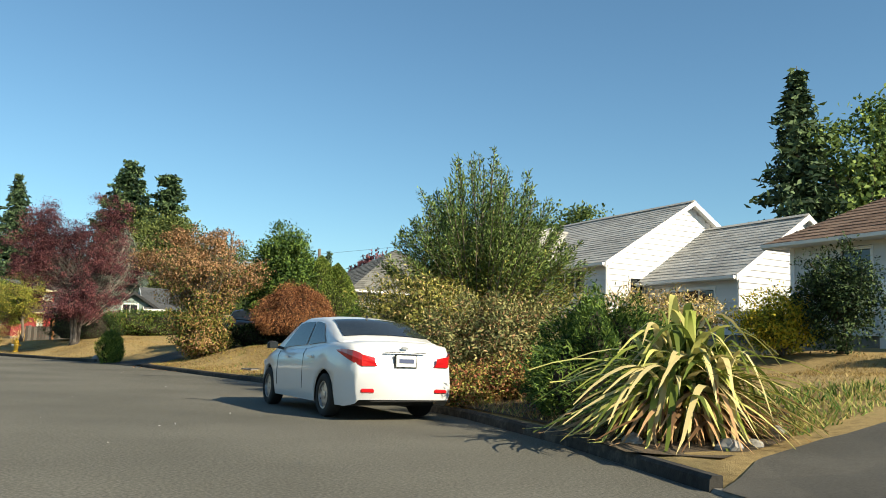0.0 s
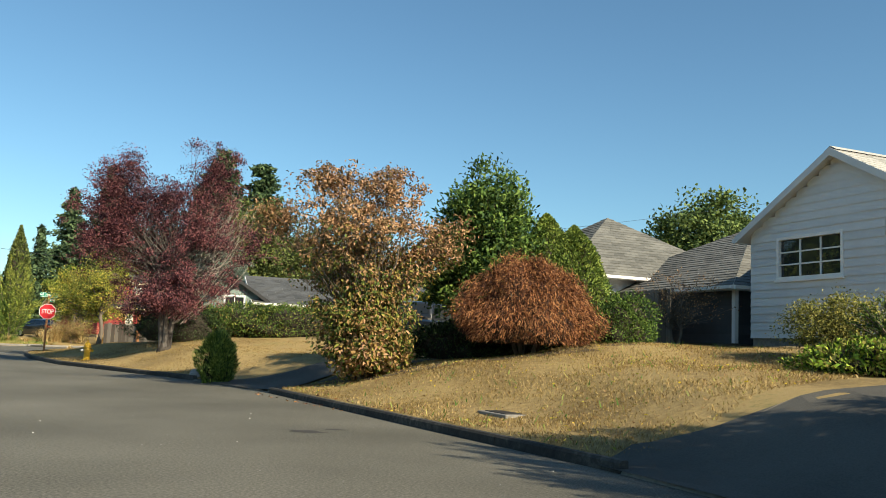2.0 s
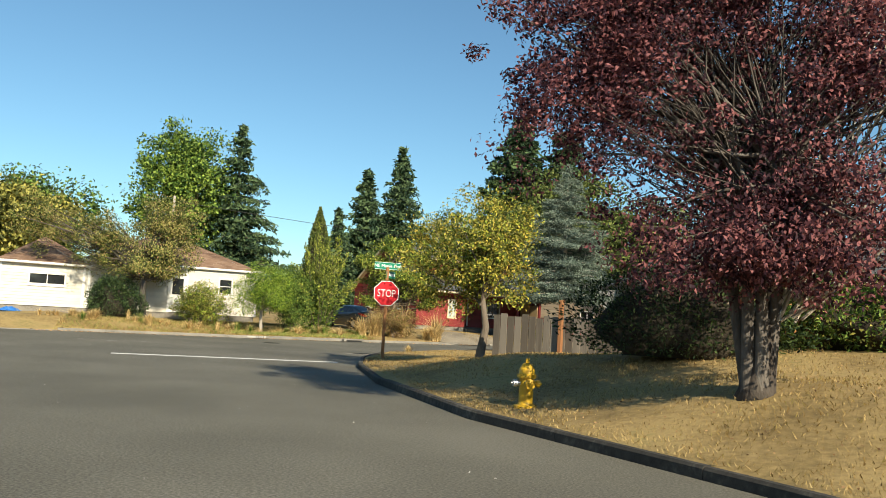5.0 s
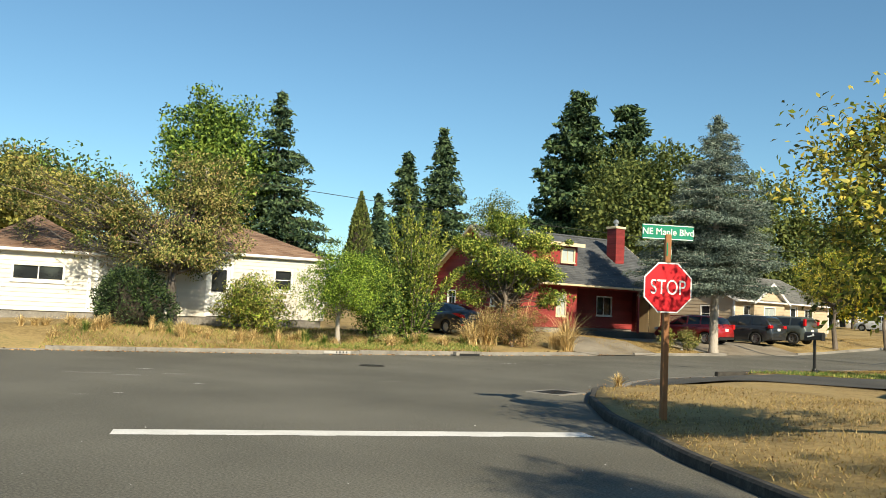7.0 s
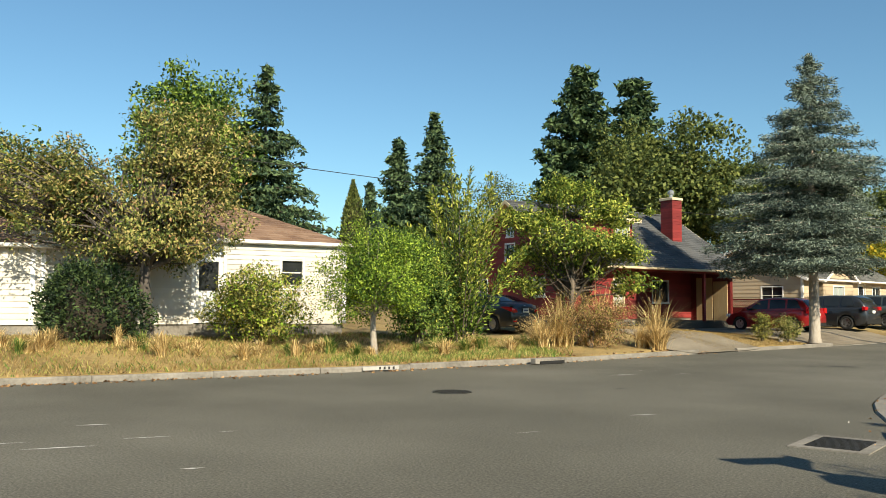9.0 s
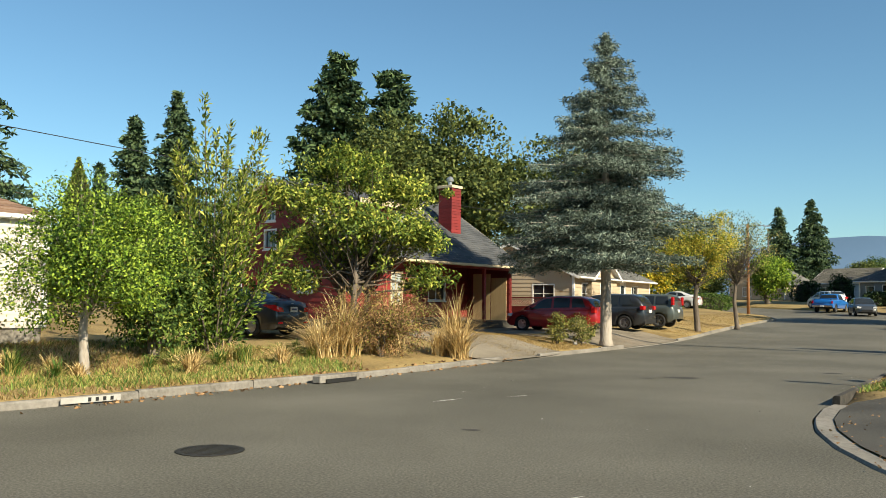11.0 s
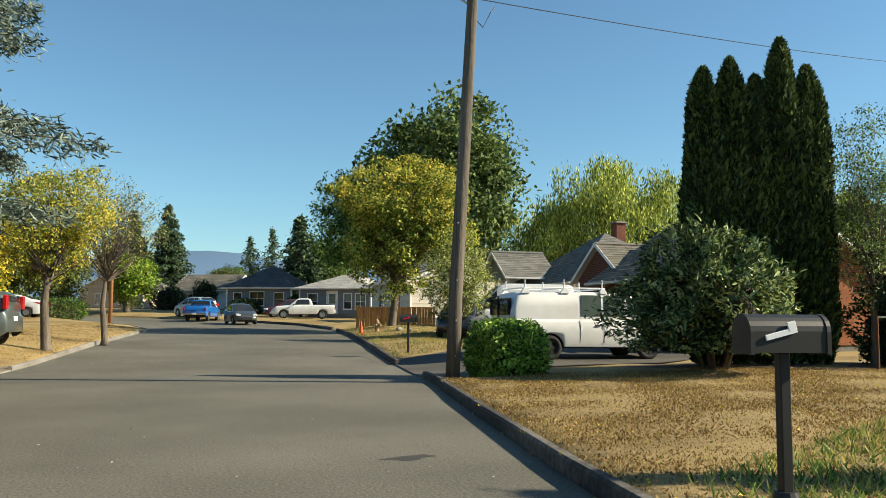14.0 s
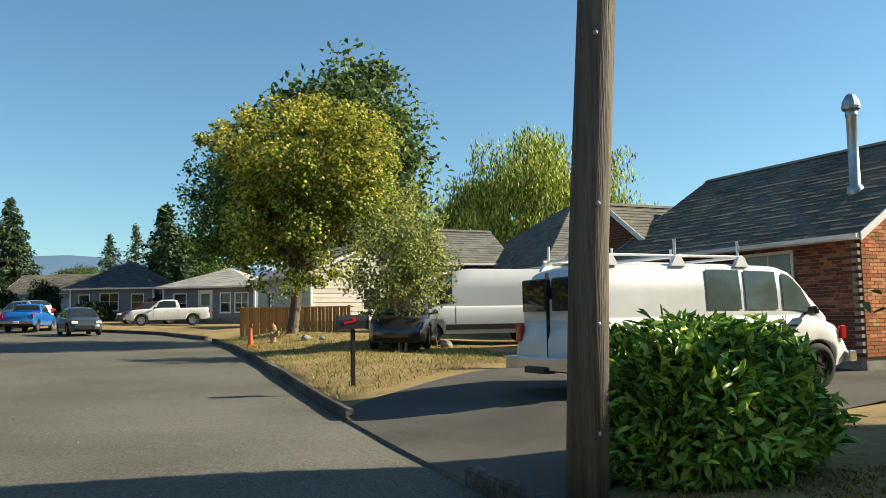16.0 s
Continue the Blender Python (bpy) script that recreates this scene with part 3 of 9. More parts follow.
bm = bmesh.new()
loop = [bm.verts.new((x, y, 0)) for x, y in ROAD]
bm.faces.new(loop)
bmesh.ops.triangulate(bm, faces=bm.faces[:])
for k in range(0, 26):
    u = k * 4.0 if k > 3 else k * 3.0
    p = Vector((-30 + 0.37 * u, 86 + 0.93 * u, 0))
    bmesh.ops.bisect_plane(bm, geom=bm.verts[:] + bm.edges[:] + bm.faces[:], plane_co=p, plane_no=(0.37, 0.93, 0))
for v in bm.verts:
    v.co.z = float(road_z(v.co.x, v.co.y))
bmesh.ops.recalc_face_normals(bm, faces=bm.faces[:])
if sum(f.normal.z for f in bm.faces) < 0:
    bmesh.ops.reverse_faces(bm, faces=bm.faces[:])
r_me = bpy.data.meshes.new("road")
bm.to_mesh(r_me)
bm.free()
r_me.materials.append(M_ASPHALT)
road = tagged(new("road", r_me), "worn grey asphalt road with faint cracks and patches", "road", kind="structure")


def along(line, step):
    """Points every step metres along a polyline."""
    out, carry = [], 0.0
    for (ax, ay), (bx, by) in zip(line, line[1:]):
        seg = math.hypot(bx - ax, by - ay)
        t = carry
        while t < seg:
            out.append((ax + (bx - ax) * t / seg, ay + (by - ay) * t / seg))
            t += step
        carry = t - seg
    return out


def kerb_run(name, line, mat, label, length=2.4, top=0.13, gaps=(), width=0.125):
    """A kerb of separate concrete lengths; within the gaps it drops nearly flush."""
    root = thing(name, Matrix(), label, "kerb", kind="structure")
    pts = along(line, length / 6)
    rng = random.Random(len(line))
    for i in range(0, len(pts) - 6, 6):
        chunk = pts[i:i + 7]
        mid = chunk[3]
        drop = any(math.hypot(mid[0] - a, mid[1] - b) < r for a, b, r in gaps)
        w = 0.27 if drop else width
        h0 = 0.03 if drop else top + rng.uniform(-0.012, 0.012)
        g = Geo()
        vs, n = [], len(chunk)
        for j, (x, y) in enumerate(chunk):
            a, b = chunk[max(0, j - 1)], chunk[min(n - 1, j + 1)]
            dx, dy = b[0] - a[0], b[1] - a[1]
            ln = math.hypot(dx, dy)
            px, py = dy / ln, -dx / ln
            if j == 0:
                x, y = x + dx / ln * 0.012, y + dy / ln * 0.012
            z = float(road_z(x, y))
            for off, hh in ((-0.0, -0.25), (0.015, h0 - 0.03), (0.04, h0), (w, h0), (w + 0.01, -0.25)):
                vs.append((x + px * off, y + py * off, z + hh))
        fs = [(j * 5 + k, (j + 1) * 5 + k, (j + 1) * 5 + (k + 1) % 5, j * 5 + (k + 1) % 5) for j in range(n - 1) for k in range(5)]
        fs += [(4, 3, 2, 1, 0), tuple((n - 1) * 5 + k for k in range(5))]
        g.add(vs, fs)
        part("kerb_stone", g, M_CONCRETE if drop else mat, root)
    return root


kerb_run("kerb_first_street", KERB_RIGHT[2:20], M_KERB_DARK, "stained concrete kerb with a low step to the road, darkened for its shaded face", gaps=DROPS)
kerb_run("kerb_second_street", KERB_RIGHT[19:35], M_KERB_WORN_SHADED, "weathered stained concrete kerb along the second street, darkened for its shaded face", gaps=DROPS, top=0.17)
kerb_run("kerb_far_side", KERB_LEFT[2:14], M_CONCRETE, "pale concrete kerb strewn with dry leaves", gaps=DROPS)


def sheet(name, outline, mat, label, category, lift=0.012, step=0.6):
    """Paving laid over the lie of the ground."""
    bmx = bmesh.new()
    bmx.faces.new([bmx.verts.new((x, y, 0)) for x, y in outline])
    xs, ys = [p[0] for p in outline], [p[1] for p in outline]
    for axis, lo, hi in ((0, min(xs), max(xs)), (1, min(ys), max(ys))):
        t = lo + step
        while t < hi:
            co = Vector((t, 0, 0)) if axis == 0 else Vector((0, t, 0))
            no = Vector((1, 0, 0)) if axis == 0 else Vector((0, 1, 0))
            bmesh.ops.bisect_plane(bmx, geom=bmx.verts[:] + bmx.edges[:] + bmx.faces[:], plane_co=co, plane_no=no)
            t += step
    vx = np.array([v.co.x for v in bmx.verts])
    vy = np.array([v.co.y for v in bmx.verts])
    vz = ground_z(vx, vy) + lift + 0.018
    for v, z in zip(bmx.verts, vz):
        v.co.z = z
    bmesh.ops.recalc_face_normals(bmx, faces=bmx.faces[:])
    if sum(f.normal.z for f in bmx.faces) < 0:
        bmesh.ops.reverse_faces(bmx, faces=bmx.faces[:])
    me = bpy.data.meshes.new(name)
    bmx.to_mesh(me)
    bmx.free()
    me.materials.append(mat)
    return tagged(new(name, me), label, category, kind="structure")


sheet("driveway_flax", [(2.4, 10.2), (2.95, 11.2), (3.9, 12.3), (6.5, 14.0), (14, 18), (16, 12), (6, 0.5), (5.3, 1.6), (4.6, 3.5)], M_DRIVE, "dark asphalt driveway beside the flax clump", "driveway")
sheet("driveway_white_house", [(-2.9, 21.8), (-5.4, 25.5), (-5.0, 26.3), (-3.3, 26.8), (-1.9, 27.7), (2.2, 30.6), (4.6, 32.4), (7.0, 30.5), (1, 25.2), (-1.6, 22.6)], M_DRIVE, "asphalt driveway in the shade of shrubs", "driveway")
sheet("driveway_dogwood", [(-12.6, 34.7), (-16.0, 38.0), (-14.9, 37.75), (-13.3, 38.2), (-12.1, 39.8), (-11.4, 42), (-10.4, 46.6), (-8.3, 45), (-9.9, 40.2), (-11.7, 36.6)], M_DRIVE, "shaded asphalt driveway beside the dogwood", "driveway")
sheet("driveway_corner", [(-34.0, 60.45), (-34.17, 61.7), (-34.22, 62.9), (-34.12, 64.15), (-33.88, 65.3), (-33.46, 66.55), (-32.95, 67.7), (-31.8, 68.6), (-24, 72.2), (-20.5, 66.5), (-28, 61.5)], M_DRIVE, "dark asphalt driveway with a concrete edge at the corner lot", "driveway")
sheet("driveway_van", [(-25.9, 83.7), (-23.55, 89.8), (-14.5, 93), (-12, 86.5), (-18, 84.3)], M_DRIVE, "asphalt driveway under the parked van", "driveway")
sheet("driveway_gravel", [(-40.3, 74.8), (-38.3, 79.8), (-40.4, 82.0), (-43.6, 79.5)], M_GRAVEL, "pale gravel driveway in front of the red house", "driveway")
sheet("driveway_red_house", [(-36.7, 83.8), (-33.5, 92.3), (-41, 97.5), (-45.5, 88.5)], M_GRAVEL, "worn gravel parking strip where three cars stand", "driveway")

# ---- plants ----


def lumpy(rng, n, lumps=9, amount=0.35):
    """Unit directions with an uneven radius, as a crown's outline has."""
    d = rng.normal(size=(n, 3))
    d /= np.linalg.norm(d, axis=1, keepdims=True)
    c = rng.normal(size=(lumps, 3))
    c /= np.linalg.norm(c, axis=1, keepdims=True)
    r = 1 - amount + amount * 1.15 * np.clip(np.max((d @ c.T - 0.55) / 0.45, axis=1), -0.2, 1)
    return d, r


def limbs(g, rng, base, tips, trunk_top, r0, sides=5, lean=0.25, min_r=0.006):
    """Bent limbs from the trunk to the given tips."""
    for tip in tips:
        a = base + (trunk_top - base) * rng.uniform(0.45, 1.0)
        span = tip - a
        mid = a + span * 0.5 + np.array((0, 0, -lean * 0.3 * np.linalg.norm(span))) * rng.uniform(-0.6, 1.0) + rng.normal(size=3) * 0.06 * np.linalg.norm(span)
        g.tube([a, a * 0.5 + mid * 0.5 + rng.normal(size=3) * 0.03, mid, (mid + tip) / 2 + rng.normal(size=3) * 0.05, tip], [r0, r0 * 0.7, r0 * 0.45, r0 * 0.28, min_r], sides, cap=False)


def tree(name, x, y, label, category, height, trunk_h, trunk_r, spread_xy, leaf, mat, count=14000, clusters=420, cluster_r=0.35, leaf_len=0.11, leaf_w=0.06, seed=1, bark=None,
         low=None, stems=1, n_limbs=14, lump=0.35, fill=0.45, top_bias=0.0, droop=0.0, extra=None, stretch=None, flare=1.0, group="", lean=(0, 0), fine=False, lobes=()):
    """A broad-leaved tree or shrub: bent trunk and limbs, and a crown of single leaves in clumps with gaps."""
    rng = np.random.default_rng(seed)
    count = int(count * 1.7)
    z = gz(x, y)
    root = thing(name, pose(x, y, z - 0.04, 0, 0, 0), label, category, group)
    low = trunk_h * 0.8 if low is None else low
    rx, ry = spread_xy
    cz, rz = (height + low) / 2, (height - low) / 2
    d, r = lumpy(rng, clusters, lumps=11, amount=lump)
    rad = r * rng.uniform(0, 1, clusters) ** fill
    pts = d * rad[:, None] * np.array((rx, ry, rz))
    pts[:, 2] += top_bias * rz * (1 - (pts[:, 0] / rx) ** 2 - (pts[:, 1] / ry) ** 2) * 0.5
    pts = pts + np.array((lean[0], lean[1], cz))
    if lobes:
        # the crown is made up of several masses: centre, half sizes and share of each
        share = np.array([q[6] for q in lobes])
        at = rng.choice(len(lobes), clusters, p=share / share.sum())
        box = np.array([q[:6] for q in lobes])[at]
        pts = box[:, :3] + d * (r * rng.uniform(0, 1, clusters) ** fill)[:, None] * box[:, 3:6]
    pts[:, 2] = np.maximum(pts[:, 2], 0.12)
    g = Geo()
    tips = pts[rng.choice(clusters, min(n_limbs * 6, clusters), replace=False)]
    for s in range(stems):
        ang = 2 * math.pi * s / stems + seed
        off = np.array((math.cos(ang), math.sin(ang), 0)) * (0 if stems == 1 else trunk_r * 1.6)
        top = np.array((lean[0] * 0.4, lean[1] * 0.4, max(trunk_h, height * 0.45) if stems == 1 else height * 0.4)) + off * (1 if stems == 1 else 3.5)
        base = off.copy()
        bend = rng.normal(size=3) * trunk_r * 0.8
        g.tube([base + np.array((0, 0, -0.1)), base + np.array((0, 0, 0.12)), (base + top) / 2 + bend, top], [trunk_r * 1.45 * flare, trunk_r * 1.08, trunk_r * 0.85, trunk_r * 0.4], 9 if stems == 1 else 6)
        mine = tips[s::stems]
        b0 = base + (top - base) * (trunk_h / max(height * 0.45, trunk_h) * 0.75 if stems == 1 else 0.2)
        big = mine[:max(3, n_limbs // stems)]
        limbs(g, rng, b0, big, top, trunk_r * 0.5)
        limbs(g, rng, b0, mine[len(big):], top, trunk_r * 0.22, sides=3)
    part("trunk", g, bark or M_BARK, root, smooth=True)
    per = rng.integers(0, clusters, count)
    # each clump has its own size, so that the crown opens into gaps
    size = rng.uniform(0.45, 1.3, clusters)
    ball = rng.normal(size=(count, 3))
    ball /= np.linalg.norm(ball, axis=1, keepdims=True)
    off = ball * (rng.uniform(0, 1, count) ** 0.45 * 1.75 * cluster_r * size[per])[:, None] * np.array((1, 1, 0.75))
    pos = pts[per] + off
    pos[:, 2] = np.maximum(pos[:, 2], 0.03)
    out = pos - np.array((0, 0, cz))
    out /= np.maximum(np.linalg.norm(out, axis=1, keepdims=True), 1e-6)
    dirs = rng.normal(size=(count, 3)) * 0.8 + out * 0.7 + np.array((0, 0, -droop))
    face = out * 0.7 + np.array((0, 0, 0.75)) + ball * 0.5
    if extra:
        frac, mat2, test = extra
        pick = test(pos, height, rng)
        part("crown", leaf_mesh("crown", pos[~pick], dirs[~pick], leaf_len, leaf_w, mat, rng, fine=fine, face=face[~pick]), mat, root, leaf)
        part("crown", leaf_mesh("crown", pos[pick], dirs[pick], leaf_len, leaf_w, mat2, rng, fine=fine, face=face[pick]), mat2, root, frac)
    else:
        part("crown", leaf_mesh("crown", pos, dirs, leaf_len, leaf_w, mat, rng, fine=fine, face=face), mat, root, leaf)
    return root


def conifer(name, x, y, label, height, radius, mat, seed=1, bare=0.08, levels=34, per_level=9, blades=7, needle=0.2, width=0.07, sag=0.25, trunk_r=0.2, z=None, top_taper=0.9, bark=None, clump=0.1, tips=1.0, fan=0.28):
    """A needle tree: a straight trunk with whorls of sagging branches set with sprays."""
    rng = np.random.default_rng(seed)
    z = gz(x, y) if z is None else z
    root = thing(name, pose(x, y, z - 0.05), label, "conifer tree")
    g = Geo()
    g.tube([(0, 0, -0.1), (0, 0, 0.35), (rng.normal() * 0.05, rng.normal() * 0.05, height * 0.5), (0, 0, height)], [trunk_r * 1.5, trunk_r, trunk_r * 0.6, 0.015], 9)
    P, D = [], []
    for i in range(levels):
        f = (i + rng.uniform(-0.3, 0.3)) / levels
        zz = height * (bare + (1 - bare) * f)
        reach = radius * (1 - f) ** top_taper * (0.55 + 0.45 * min(1, f / 0.1 + 0.35))
        for k in range(max(3, int(per_level * (1 - 0.55 * f)))):
            ang = rng.uniform(0, 2 * math.pi)
            ln = reach * rng.uniform(0.5, 1.2) + 0.05
            h = np.array((math.cos(ang), math.sin(ang), 0))
            steps = max(3, int(ln / (clump * 1.6)))
            t = np.linspace(0.18, 1, steps)
            line = h[None] * (ln * t)[:, None]
            line[:, 2] = zz + ln * (0.12 * t - sag * t * t) + ln * 0.12 * np.maximum(t - 0.75, 0) * tips
            if ln > 0.5:
                g.tube([(0, 0, zz), line[steps // 2], line[-1]], [max(0.012, ln * 0.014), ln * 0.009, 0.004], 3, cap=False)
            side = np.array((-h[1], h[0], 0))
            m = steps * blades
            tt = np.repeat(np.arange(steps), blades)
            wid = ln * fan * np.sin(np.clip(t[tt], 0, 1) * math.pi * 0.85 + 0.15)
            p = line[tt] + side[None] * (rng.uniform(-1, 1, m) * wid)[:, None] + rng.normal(size=(m, 3)) * clump * 0.6
            p[:, 2] -= np.abs(rng.normal(size=m)) * clump * 0.7
            dd = h[None] * 0.7 + rng.normal(size=(m, 3)) * 0.55 + side[None] * rng.uniform(-0.6, 0.6, m)[:, None]
            dd[:, 2] -= 0.25
            P.append(p)
            D.append(dd)
    part("trunk", g, bark or M_BARK, root, smooth=True)
    P, D = np.concatenate(P), np.concatenate(D)
    part("crown", leaf_mesh("crown", P, D, needle, width, mat, rng), mat, root)
    return root


def column_tree(name, x, y, label, height, radius, mat, seed=1, count=14000, leaf_len=0.16, leaf_w=0.06, power=0.5, category="conifer tree", up=0.9, z=None, core=0.8, point=1.0, rough=0.16):
    """A dense clipped or columnar evergreen: upright sprays over a solid heart."""
    rng = np.random.default_rng(seed)
    z = gz(x, y) if z is None else z
    root = thing(name, pose(x, y, z - 0.04), label, category)
    prof = lambda f: np.minimum(1.0, 0.55 + f * 3) * np.maximum(1e-3, 1 - f ** (1.0 / max(power, 0.05))) ** point
    ph = rng.uniform(0, 6.3, 6)
    bulge = lambda a, f: 1 + rough * (np.sin(3 * a + ph[0] + 5 * f) + np.sin(5 * a + ph[1] - 9 * f) * 0.6 + np.sin(2 * a + 14 * f + ph[2]) * 0.6)
    f = rng.uniform(0.01, 1, count) ** 0.9
    a = rng.uniform(0, 2 * math.pi, count)
    r = radius * prof(f) * bulge(a, f) * rng.uniform(0.8, 1.08, count)
    pos = np.stack([r * np.cos(a), r * np.sin(a), f * height], 1)
    dirs = np.stack([np.cos(a) * 0.6, np.sin(a) * 0.6, np.full(count, up)], 1) + rng.normal(size=(count, 3)) * 0.35
    g = Geo()
    g.tube([(0, 0, -0.1), (0, 0, height * 0.5), (0, 0, height * 0.9)], [radius * 0.16, radius * 0.1, 0.02], 7)
    part("trunk", g, M_BARK, root, smooth=True)
    # dark core gives the shade inside the sprays by its colour
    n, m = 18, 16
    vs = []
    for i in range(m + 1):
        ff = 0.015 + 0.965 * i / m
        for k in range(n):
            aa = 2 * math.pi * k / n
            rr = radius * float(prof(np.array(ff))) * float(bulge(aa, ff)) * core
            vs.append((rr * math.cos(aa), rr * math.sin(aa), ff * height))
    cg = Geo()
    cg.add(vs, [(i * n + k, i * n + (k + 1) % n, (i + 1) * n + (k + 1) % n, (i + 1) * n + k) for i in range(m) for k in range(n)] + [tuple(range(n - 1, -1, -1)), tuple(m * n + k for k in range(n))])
    part("shade_core", cg, M_CORE_SHADE, root, "dark core standing for the shaded twigs inside the foliage", smooth=True)
    part("crown", leaf_mesh("crown", pos, dirs, leaf_len, leaf_w, mat, rng), mat, root)
    return root


def mound(name, x, y, label, radii, height, mat, count=9000, leaf_len=0.07, leaf_w=0.035, seed=1, droop=0.0, category="shrub", core=0.76, yaw=0.0, lump=0.2, flat=2.0, mat2=None, share=0.0, solid=True, z=None, base_cut=0.0, fine=False):
    """A rounded bush or hedge: leaves over a dense heart, with an uneven outline."""
    rng = np.random.default_rng(seed)
    z = gz(x, y) if z is None else z
    root = thing(name, pose(x, y, z - 0.04, 0, 0, yaw), label, category)
    rx, ry = radii

    knobs = rng.normal(size=(16, 3))
    knobs[:, 2] = np.abs(knobs[:, 2])
    knobs /= np.linalg.norm(knobs, axis=1, keepdims=True)
    sizes = rng.uniform(0.4, 1.0, 16)

    def surf(u, w, k):
        # u: angle round, w: 0 at the foot to 1 at the top
        lob = 1 + lump * (np.sin(3 * u + seed) * 0.4 + np.sin(5 * u + 7 * w + seed * 2) * 0.35 + np.sin(9 * u - 6 * w + seed * 3) * 0.25 + np.sin(11 * w + 4 * u) * 0.2)
        e = np.maximum(0, 1 - w ** flat) ** (1 / flat)
        dd = np.stack([np.cos(u) * e, np.sin(u) * e, w], -1)
        dd = dd / np.maximum(np.linalg.norm(dd, axis=-1, keepdims=True), 1e-6)
        lob = lob - lump * 0.75 + lump * 1.1 * np.max(np.clip((dd @ knobs.T - 0.8) / 0.2, 0, 1) * sizes, axis=-1)
        foot = 0.72 + 0.28 * np.minimum(1, (w + 0.05) / 0.3)
        return np.stack([rx * e * foot * lob * np.cos(u) * k, ry * e * foot * lob * np.sin(u) * k, base_cut + (height - base_cut) * w * (0.55 + 0.45 * lob) * (0.5 + 0.5 * k)], -1)

    for k in range(5):
        g = Geo()
        a = 2 * math.pi * k / 5 + seed
        g.tube([(0.12 * rx * math.cos(a), 0.12 * ry * math.sin(a), -0.05), (0.4 * rx * math.cos(a), 0.4 * ry * math.sin(a), height * 0.5), (0.6 * rx * math.cos(a), 0.6 * ry * math.sin(a), height * 0.75)], [0.05, 0.035, 0.012], 5)
        part("stem", g, M_BARK, root, smooth=True)
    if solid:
        # dark shell under the leaves stands for the shade within the bush
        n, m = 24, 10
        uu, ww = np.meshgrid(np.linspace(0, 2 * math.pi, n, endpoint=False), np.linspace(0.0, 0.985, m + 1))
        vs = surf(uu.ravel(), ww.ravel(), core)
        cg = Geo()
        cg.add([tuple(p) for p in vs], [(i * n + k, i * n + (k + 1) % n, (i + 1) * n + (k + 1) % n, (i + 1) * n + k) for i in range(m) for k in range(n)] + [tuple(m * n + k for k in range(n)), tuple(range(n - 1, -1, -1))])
        part("shade_core", cg, M_CORE_SHADE, root, "dark core standing for the shaded twigs inside the foliage", smooth=True)
    u = rng.uniform(0, 2 * math.pi, count)
    w = rng.uniform(0, 1, count) ** 0.8
    k = 1.03 + rng.normal(size=count) * (0.075 if solid else 0.2)
    pos = surf(u, w, np.maximum(k, 0.2))
    out = pos / np.array((rx * rx, ry * ry, height * height))
    out /= np.maximum(np.linalg.norm(out, axis=1, keepdims=True), 1e-6)
    dirs = out * 0.9 + rng.normal(size=(count, 3)) * 0.6 + np.array((0, 0, -droop))
    face = out * 0.6 + np.array((0, 0, 0.8)) if fine else None
    if mat2 is not None:
        pick = rng.uniform(size=count) < share
        part("crown", leaf_mesh("crown", pos[~pick], dirs[~pick], leaf_len, leaf_w, mat, rng, fine=fine), mat, root)
        part("crown", leaf_mesh("crown", pos[pick], dirs[pick], leaf_len, leaf_w, mat2, rng, fine=fine), mat2, root)
    else:
        part("crown", leaf_mesh("crown", pos, dirs, leaf_len, leaf_w, mat, rng, fine=fine, face=face), mat, root)
    return root


